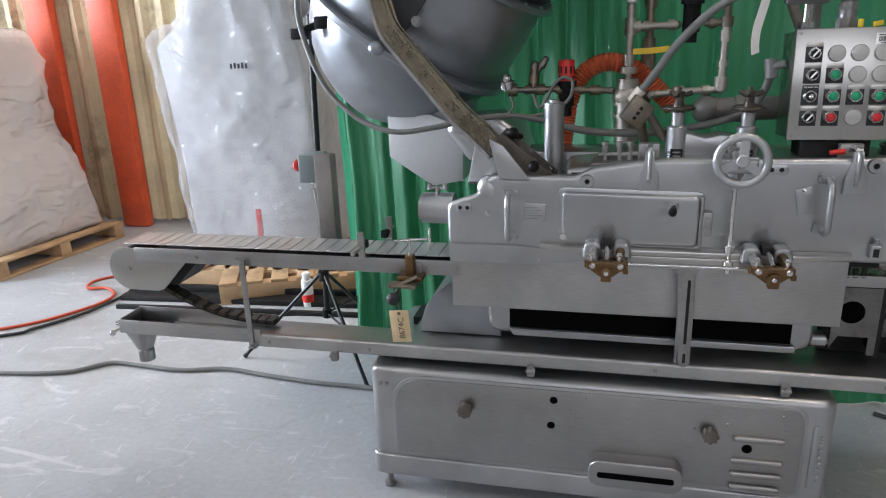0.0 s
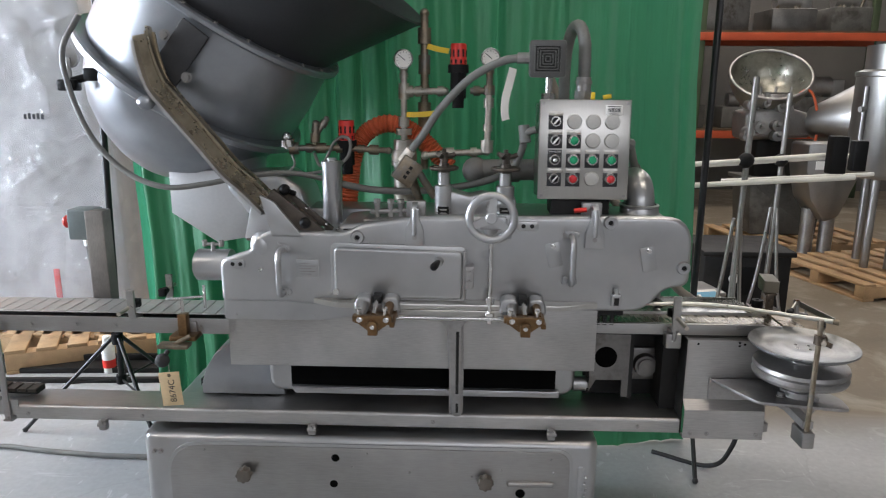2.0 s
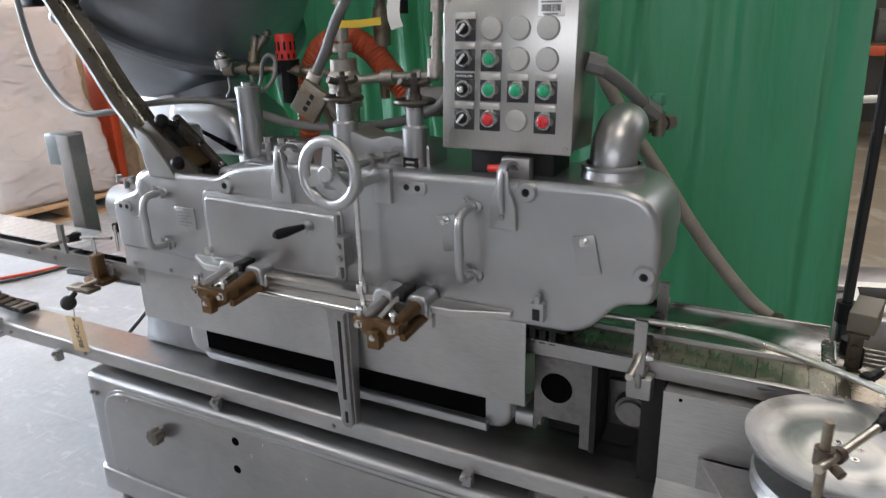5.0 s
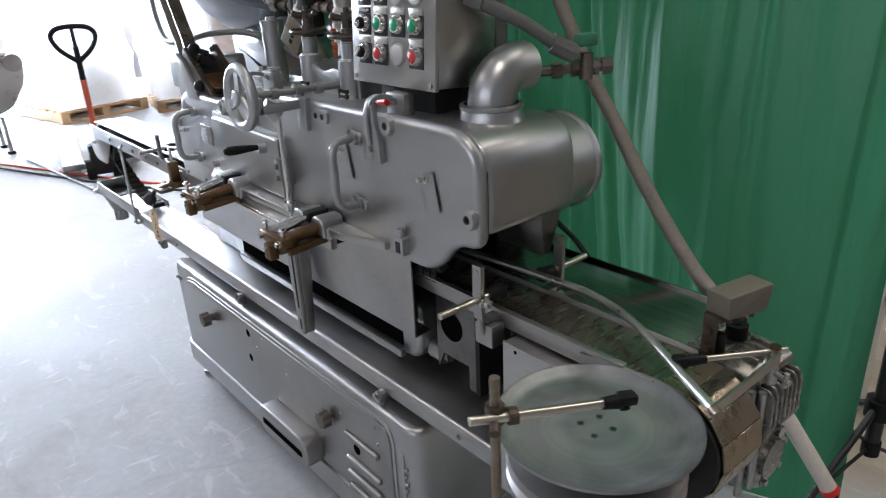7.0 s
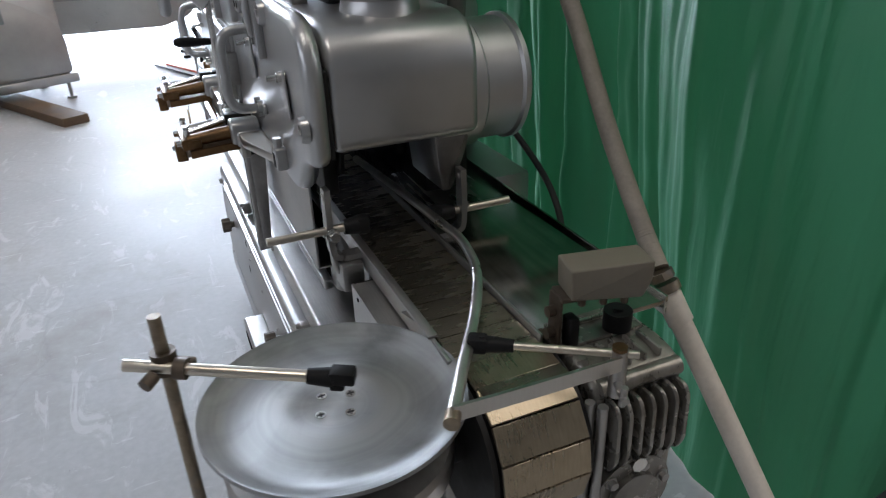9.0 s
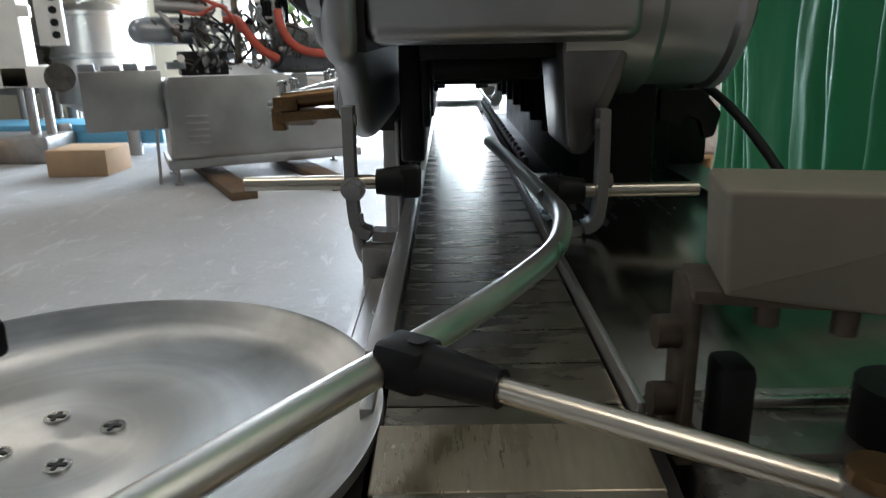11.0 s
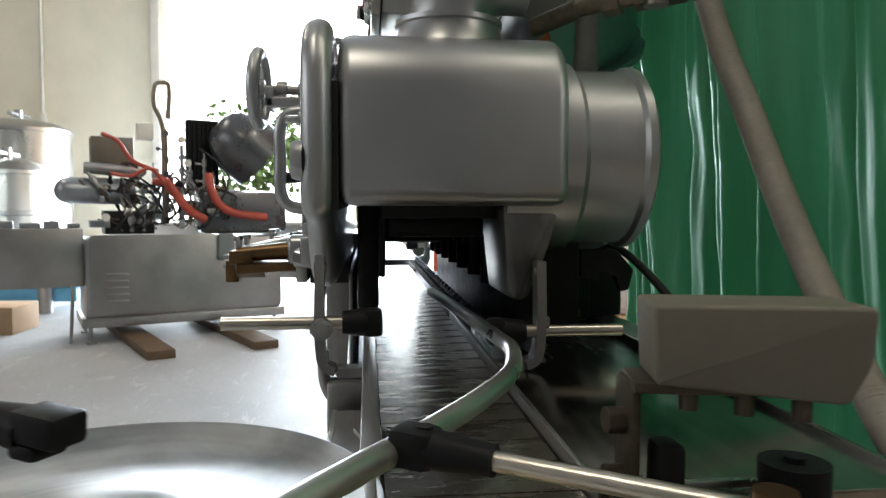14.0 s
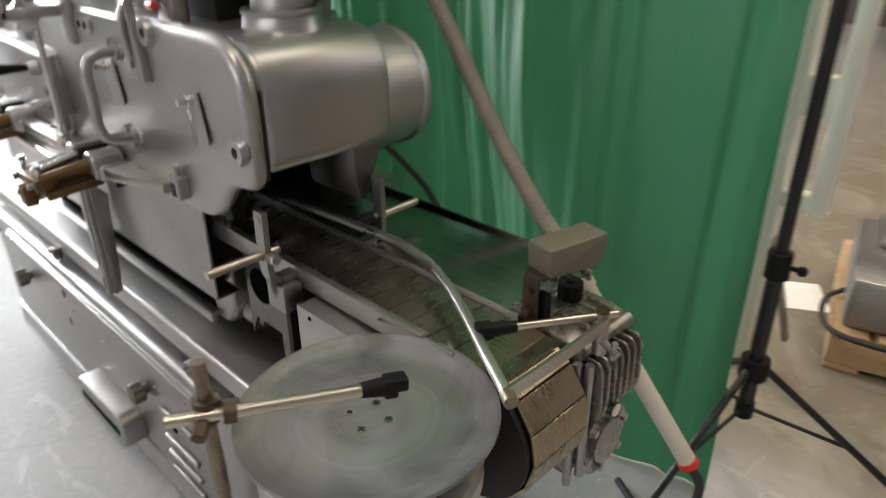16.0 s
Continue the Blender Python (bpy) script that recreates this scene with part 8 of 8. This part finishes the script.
# behind the backdrop: racks and stored machines
rk = thing("pallet_rack", (4.5, 7.8, 0), "pallet rack with orange beams and green uprights", "rack")
GREENR = mat("green_rack_paint", (0.05, 0.075, 0.035), 0.5, 0, 0.15, 5, 80, 0.04)
for x in (1.2, 3.9, 6.6):
    for y in (7.2, 8.3):
        part("upright", box(B(), (x - 0.045, y - 0.04, 0), (x + 0.045, y + 0.04, 3.1), 0.006), GREENR, rk)
for z in (0.95, 2.15):
    for y in (7.16, 8.26):
        part("beam", box(B(), (1.2, y - 0.025, z - 0.035), (6.6, y + 0.025, z + 0.06), 0.006), ORANGEP, rk)
    part("shelf_boards", box(B(), (1.22, 7.15, z + 0.062), (6.58, 8.3, z + 0.085)), TIMBER, rk)
DARK_GREY = mat("dark_grey_machine_paint", (0.11, 0.108, 0.10), 0.5, 0.2, 0.3, 6, 60, 0.05, stain=(0.05, 0.045, 0.04), stain_at=0.55)
random.seed(12)


def stored(x, y, z, w_, d_, h_, material, label):
    """A stored machine part: a body with a lid, motor and pipe stubs."""
    t = thing("stored_machine", (x, y, z), label, "machine part", "stored parts")
    part("body", box(B(), (x - w_ / 2, y - d_ / 2, z), (x + w_ / 2, y + d_ / 2, z + h_ * 0.55), 0.02), material, t)
    part("motor", cyl(B(), (x - w_ * 0.35, y - d_ * 0.2, z + h_ * 0.72), (x + w_ * 0.2, y - d_ * 0.2, z + h_ * 0.72), h_ * 0.18, n=20), DULL, t)
    for k in range(5):
        a = x + random.uniform(-0.4, 0.4) * w_
        part("pipe_stub", cyl(B(), (a, y - d_ * 0.3, z + h_ * 0.5), (a + 0.05, y - d_ * 0.3, z + h_ * random.uniform(0.75, 1.1)), 0.02, n=10), BRASS, t)
    part("lid", box(B(), (x + w_ * 0.1, y - d_ * 0.3, z + h_ * 0.55), (x + w_ * 0.45, y + d_ * 0.3, z + h_ * 0.85), 0.02), STEEL, t)


for z in (2.22, 1.02):
    x = 1.75
    while x < 6.3:
        w_ = random.uniform(0.4, 0.9)
        if random.random() < 0.4 and z > 2:
            solo("cardboard_box", box(B(), (x - w_ / 2, 7.3, z + 0.016), (x + w_ / 2, 7.9, z + random.uniform(0.3, 0.6)), 0.008), CARD, "brown cardboard carton stored on the rack", "box", "cartons")
        else:
            stored(x, 7.6, z + 0.016, w_, 0.6, random.uniform(0.45, 0.8), random.choice((DULL_D, STEEL, DARK_GREY, DARK_GREY)), "stored grey machine part on the rack")
        x += w_ + 0.15

pallet(4.25, 5.0, 10, "pallets", 1.3, 1.0)
t = thing("stored_mixer", (4.2, 5.0, 0.134), "stored mixer with a polished cone and grey kettle on a pallet", "machine")
part("base", prism(B(), rounded([(3.78, 0.134), (3.73, 0.66), (4.46, 0.62), (4.42, 0.134)], 0.03), "xz", 4.85, 5.3, 0.02), DARK_GREY, t)
part("base_rim", slab(B(), pose(4.1, 5.05, 0.66, 0, 3, 0), (-0.42, -0.24, -0.02), (0.42, 0.24, 0.02), 0.008), DARK_GREY, t)
part("gear_case", prism(B(), rounded([(3.64, 1.05), (3.62, 1.32), (3.95, 1.38), (4.24, 1.30), (4.26, 1.08)], 0.05), "xz", 4.82, 5.2, 0.04, 3), DULL, t)
part("column", box(B(), (3.8, 4.95, 0.66), (4.1, 5.2, 1.08), 0.03), DARK, t)
random.seed(31)
for k in range(9):
    x, z = random.uniform(3.62, 4.0), random.uniform(1.05, 1.4)
    part("valve", cyl(cyl(B(), (x, 4.84, z), (x, 4.74, z), random.uniform(0.03, 0.06), n=14), (x, 4.76, z), (x, 4.70, z + 0.02), 0.02, n=10), random.choice((STEEL, DULL, CAST)), t)
for k in range(6):
    x = 3.68 + k * 0.07
    part("valve_stem", cyl(cyl(B(), (x, 4.86, 1.34), (x, 4.86, 1.5 + 0.05 * (k % 2)), 0.014, n=8), (x, 4.86, 1.45), (x + 0.03, 4.86, 1.47), 0.024, n=8), DULL, t)
part("cone", lathe(B(), [(0.06, -0.05), (0.14, 0.0), (0.30, 0.36), (0.32, 0.40), (0.32, 0.46), (0.29, 0.47), (0.12, 0.05)], axis_pose((4.24, 4.85, 1.22), (0.93, -0.3, 0.12)), 48), STEEL, t, "polished steel cone")
KETTLE = mat("oily_cast_bowl", (0.30, 0.29, 0.245), 0.32, 0.8, 0.3, 5, 30, 0.0, stain=(0.13, 0.12, 0.1), stain_at=0.58)
km = axis_pose((3.885, 5.0, 1.65), (-0.12, -0.62, 0.78))
kt = part("kettle", lathe(B(), [(0, -0.31), (0.17, -0.29), (0.29, -0.21), (0.36, -0.07), (0.375, 0.02), (0.355, 0.02), (0.335, -0.07), (0.26, -0.18), (0.15, -0.26), (0, -0.27)], km, 56), KETTLE, t, "olive-grey mixing bowl, tilted forward")
part("kettle_rim", torus(B(), km @ Matrix.Translation((0, 0, 0.02)), 0.365, 0.015, 56, 10), DULL, kt)
part("kettle_plate", box(B(), (3.82, 4.80, 1.40), (3.98, 4.83, 1.48), 0.006), DULL, kt)
part("kettle_bracket", box(B(), (3.78, 4.83, 1.34), (4.02, 5.15, 1.50), 0.01), DARK_GREY, kt)
part("motor", cyl(cyl(B(), (4.05, 4.75, 0.82), (4.42, 4.72, 0.82), 0.12, n=28), (4.42, 4.72, 0.82), (4.47, 4.715, 0.82), 0.09, n=24), DARK, t)
part("orange_tube", tube(B(), [(4.02, 4.8, 1.42), (4.12, 4.76, 1.52), (4.2, 4.75, 1.45), (4.26, 4.74, 1.2), (4.24, 4.74, 0.95)], 0.012, 10), ORANGE, t)

pallet(4.35, 3.7, 15, "pallets", 1.15, 1.0)
t = thing("standing_tank", (4.33, 3.72, 0.134), "stainless tank on tubular legs standing on a pallet", "tank")
part("upper_tank", lathe(B(), [(0, 0.85), (0.27, 0.85), (0.29, 0.88), (0.29, 1.62), (0.30, 1.63), (0.30, 1.66), (0.24, 1.68), (0.24, 1.86), (0, 1.88)], Matrix.Translation((4.33, 3.72, 0)), 40), STEEL, t)
for q in ((4.2, 3.6), (4.36, 3.55), (4.5, 3.75), (4.3, 3.9)):
    part("leg", cyl(B(), (q[0], q[1], 0.134), (q[0], q[1], 0.87), 0.032, n=16), STEEL, t)
part("side_pipe", cyl(cyl(B(), (4.04, 3.62, 1.05), (4.04, 3.62, 1.55), 0.018, n=12), (4.0, 3.6, 1.38), (4.1, 3.65, 1.38), 0.02, n=12), STEEL, t)
t = thing("feed_hopper", (4.15, 4.25, 0.0), "small stainless feed hopper on round legs", "hopper")
part("bin", prism(B(), rounded([(3.9, 1.08), (4.35, 1.08), (4.35, 0.8), (4.22, 0.45), (4.1, 0.4), (3.96, 0.6), (3.9, 0.85)], 0.03), "xz", 4.1, 4.45, 0.02), STEEL, t)
for q in (4.05, 4.22):
    part("leg", cyl(B(), (q, 4.28, 0), (q, 4.28, 0.5), 0.06, n=18), DULL, t)
part("label_plate", box(B(), (3.97, 4.092, 0.86), (4.13, 4.1, 0.93)), LABELW, t)


# photo stands and odds and ends beside the backdrop
TUBING = mat("satin_grey_tube", (0.30, 0.29, 0.27), 0.35, 0.8, 0.15, 20, 100, 0.02)


def chrome_stand(x, y, h, turn):
    t = thing("tripod_stand", (x, y, 0), "bright steel photographic stand, folded tubes", "light stand", "photo stands")
    part("column", cyl(B(), (x, y, 0.15), (x + 0.02, y, h), 0.015, n=14), TUBING, t)
    for k in range(3):
        a = turn + k * 2.094
        part("leg", tube(B(), [(x + 0.02 * math.cos(a), y + 0.02 * math.sin(a), h * 0.55), (x + 0.07 * math.cos(a), y + 0.07 * math.sin(a), h * 0.25), (x + 0.15 * math.cos(a), y + 0.15 * math.sin(a), 0.012)], 0.01, 10), TUBING, t)
    part("boom", cyl(B(), (x - 0.45, y - 0.05, h * 0.72), (x + 0.5, y + 0.05, h * 0.76), 0.013, n=12), WPAINT, t)
    part("boom", cyl(B(), (x - 0.35, y - 0.06, h * 0.66), (x + 0.55, y - 0.02, h * 0.69), 0.013, n=12), WPAINT, t)
    part("ball_joint", ball(B(), (x + 0.01, y, h * 0.74), 0.04, 12), BLACK, t)
    g = box(B(), (x + 0.42, y - 0.03, h * 0.70), (x + 0.5, y + 0.04, h * 0.82), 0.01)
    part("grip_head", g, BLACK, t)


chrome_stand(2.40, 1.66, 1.58, 0.4)
chrome_stand(2.86, 2.3, 1.5, 1.2)

pallet(2.32, 2.14, 14, "pallets", 0.85, 0.75)
m = pose(2.32, 2.12, 0.134, 0, 0, 14)
t = thing("platform_scale", (2.32, 2.18, 0.134), "grey bench scale with a blue keypad standing on a pallet", "scale")
part("body", slab(B(), m, (-0.40, -0.32, 0.0), (0.25, 0.22, 0.17), 0.02), DULL, t)
part("weighing_plate", slab(B(), m, (-0.34, -0.05, 0.172), (0.24, 0.21, 0.2), 0.008), STEEL, t)
part("console", slab(B(), m @ Matrix.Translation((-0.1, -0.2, 0.2)) @ pose(0, 0, 0, 25, 0, 0), (-0.2, -0.08, -0.03), (0.2, 0.08, 0.03), 0.012), WPAINT, t)
kp = part("keypad", slab(B(), m @ Matrix.Translation((-0.1, -0.2, 0.2)) @ pose(0, 0, 0, 25, 0, 0), (-0.05, -0.065, 0.0305), (0.18, 0.05, 0.034), 0.001), BLUEP, t)
for i in range(4):
    for k in range(3):
        part("key", slab(B(), m @ Matrix.Translation((-0.1, -0.2, 0.2)) @ pose(0, 0, 0, 25, 0, 0), (-0.04 + i * 0.03, -0.055 + k * 0.03, 0.0345), (-0.018 + i * 0.03, -0.033 + k * 0.03, 0.037), 0.001), WHITE, kp)
part("display", slab(B(), m @ Matrix.Translation((-0.1, -0.2, 0.2)) @ pose(0, 0, 0, 25, 0, 0), (-0.185, -0.04, 0.0305), (-0.07, 0.04, 0.036), 0.002), BLACK, t)
g = tube(B(), [m @ Vector(p) for p in ((-0.36, -0.1, 0.05), (-0.45, -0.15, 0.0), (-0.42, -0.36, 0.004), (-0.2, -0.4, 0.004), (0.1, -0.36, 0.004), (0.3, -0.2, 0.01))], 0.009, 10)
solo("power_lead", g, RUBBER, "black lead curled round the scale", "cable", "floor cables")
g = slab(B(), pose(1.80, 2.08, 0, 0, 0, 30), (-0.075, -0.105, 0.0), (0.075, 0.105, 0.004))
solo("paper_sheet", g, WHITE, "loose white sheet of paper on the floor", "paper")
# a white steel frame of unknown use
t = thing("trestle", (1.84, 1.55, 0), "white painted steel frame with cross rails", "trestle")
CREAM = mat("cream_gloss_paint", (0.86, 0.84, 0.78), 0.4, 0, 0.06, 6, 100, 0.02)
part("stile", box(B(), (1.752, 1.5, 0), (1.818, 1.56, 2.6), 0.006), CREAM, t)
part("stile", box(B(), (1.894, 1.5, 0.54), (1.936, 1.56, 2.6), 0.006), CREAM, t)
for z, tall in ((0.57, 0.025), (0.86, 0.055), (1.35, 0.04), (1.8, 0.04), (2.25, 0.04)):
    part("cross_rail", box(B(), (1.8185, 1.505, z - tall), (1.8935, 1.555, z + tall), 0.006), CREAM, t)
part("slanted_stay", ribbon(B(), [(1.81, 1.53, 0.45), (1.86, 1.54, 0.3), (1.91, 1.55, 0.12)], 0.03, 0.012), STEEL, t)
t = thing("dark_cabinet", (2.9, 2.95, 0), "low dark instrument cabinet with a white dial", "cabinet")
part("body", box(B(), (2.62, 2.7, 0.0), (3.2, 3.2, 0.42), 0.01), DARK, t)
part("top", box(B(), (2.60, 2.67, 0.422), (3.22, 3.23, 0.46), 0.01), DARK, t)
part("panel", box(B(), (2.72, 2.692, 0.15), (2.97, 2.7, 0.35), 0.004), BLACK, t)
part("dial", cyl(B(), (2.82, 2.69, 0.27), (2.82, 2.682, 0.27), 0.035, n=20), WHITE, t)

# trees beyond the door
random.seed(5)


def tree(x, y, h):
    t = thing("tree", (x, y, -0.04), "leafy green tree in the yard outside", "tree", "trees")
    g = cyl(B(), (x, y, -0.04), (x, y, h * 0.55), 0.16, 0.07, n=12)
    for k in range(6):
        a = k * 1.05
        cyl(g, (x, y, h * (0.3 + 0.04 * k)), (x + 0.9 * math.cos(a), y + 0.9 * math.sin(a), h * (0.5 + 0.06 * k)), 0.05, 0.02, n=8)
    part("trunk", g, BARK, t)
    vs, fs = [], []
    for k in range(1800):
        u = Vector((random.gauss(0, 1), random.gauss(0, 1), random.gauss(0, 1)))
        c = Vector((x, y, h * 0.68)) + Vector((u.x * 0.85, u.y * 0.85, u.z * h * 0.17))
        if noise.noise(c * 0.9) < -0.12:
            continue
        q = Euler((random.uniform(0, 6), random.uniform(0, 6), random.uniform(0, 6))).to_matrix()
        s = random.uniform(0.14, 0.26)
        i = len(vs)
        vs += [c + q @ Vector(v) * s for v in ((-0.5, 0, 0), (0, -1, 0.1), (0.5, 0, 0), (0, 1, 0.1))]
        fs.append((i, i + 1, i + 2, i + 3))
    me = bpy.data.meshes.new("crown")
    me.from_pydata(vs, [], fs)
    me.materials.append(LEAF)
    cr = new("crown", me)
    cr.parent = t
    cr.matrix_parent_inverse = Matrix.Translation(-t.location)


for x, y, h in ((-27, -4.4, 5.0), (-29, -0.4, 4.2)):
    tree(x, y, h)
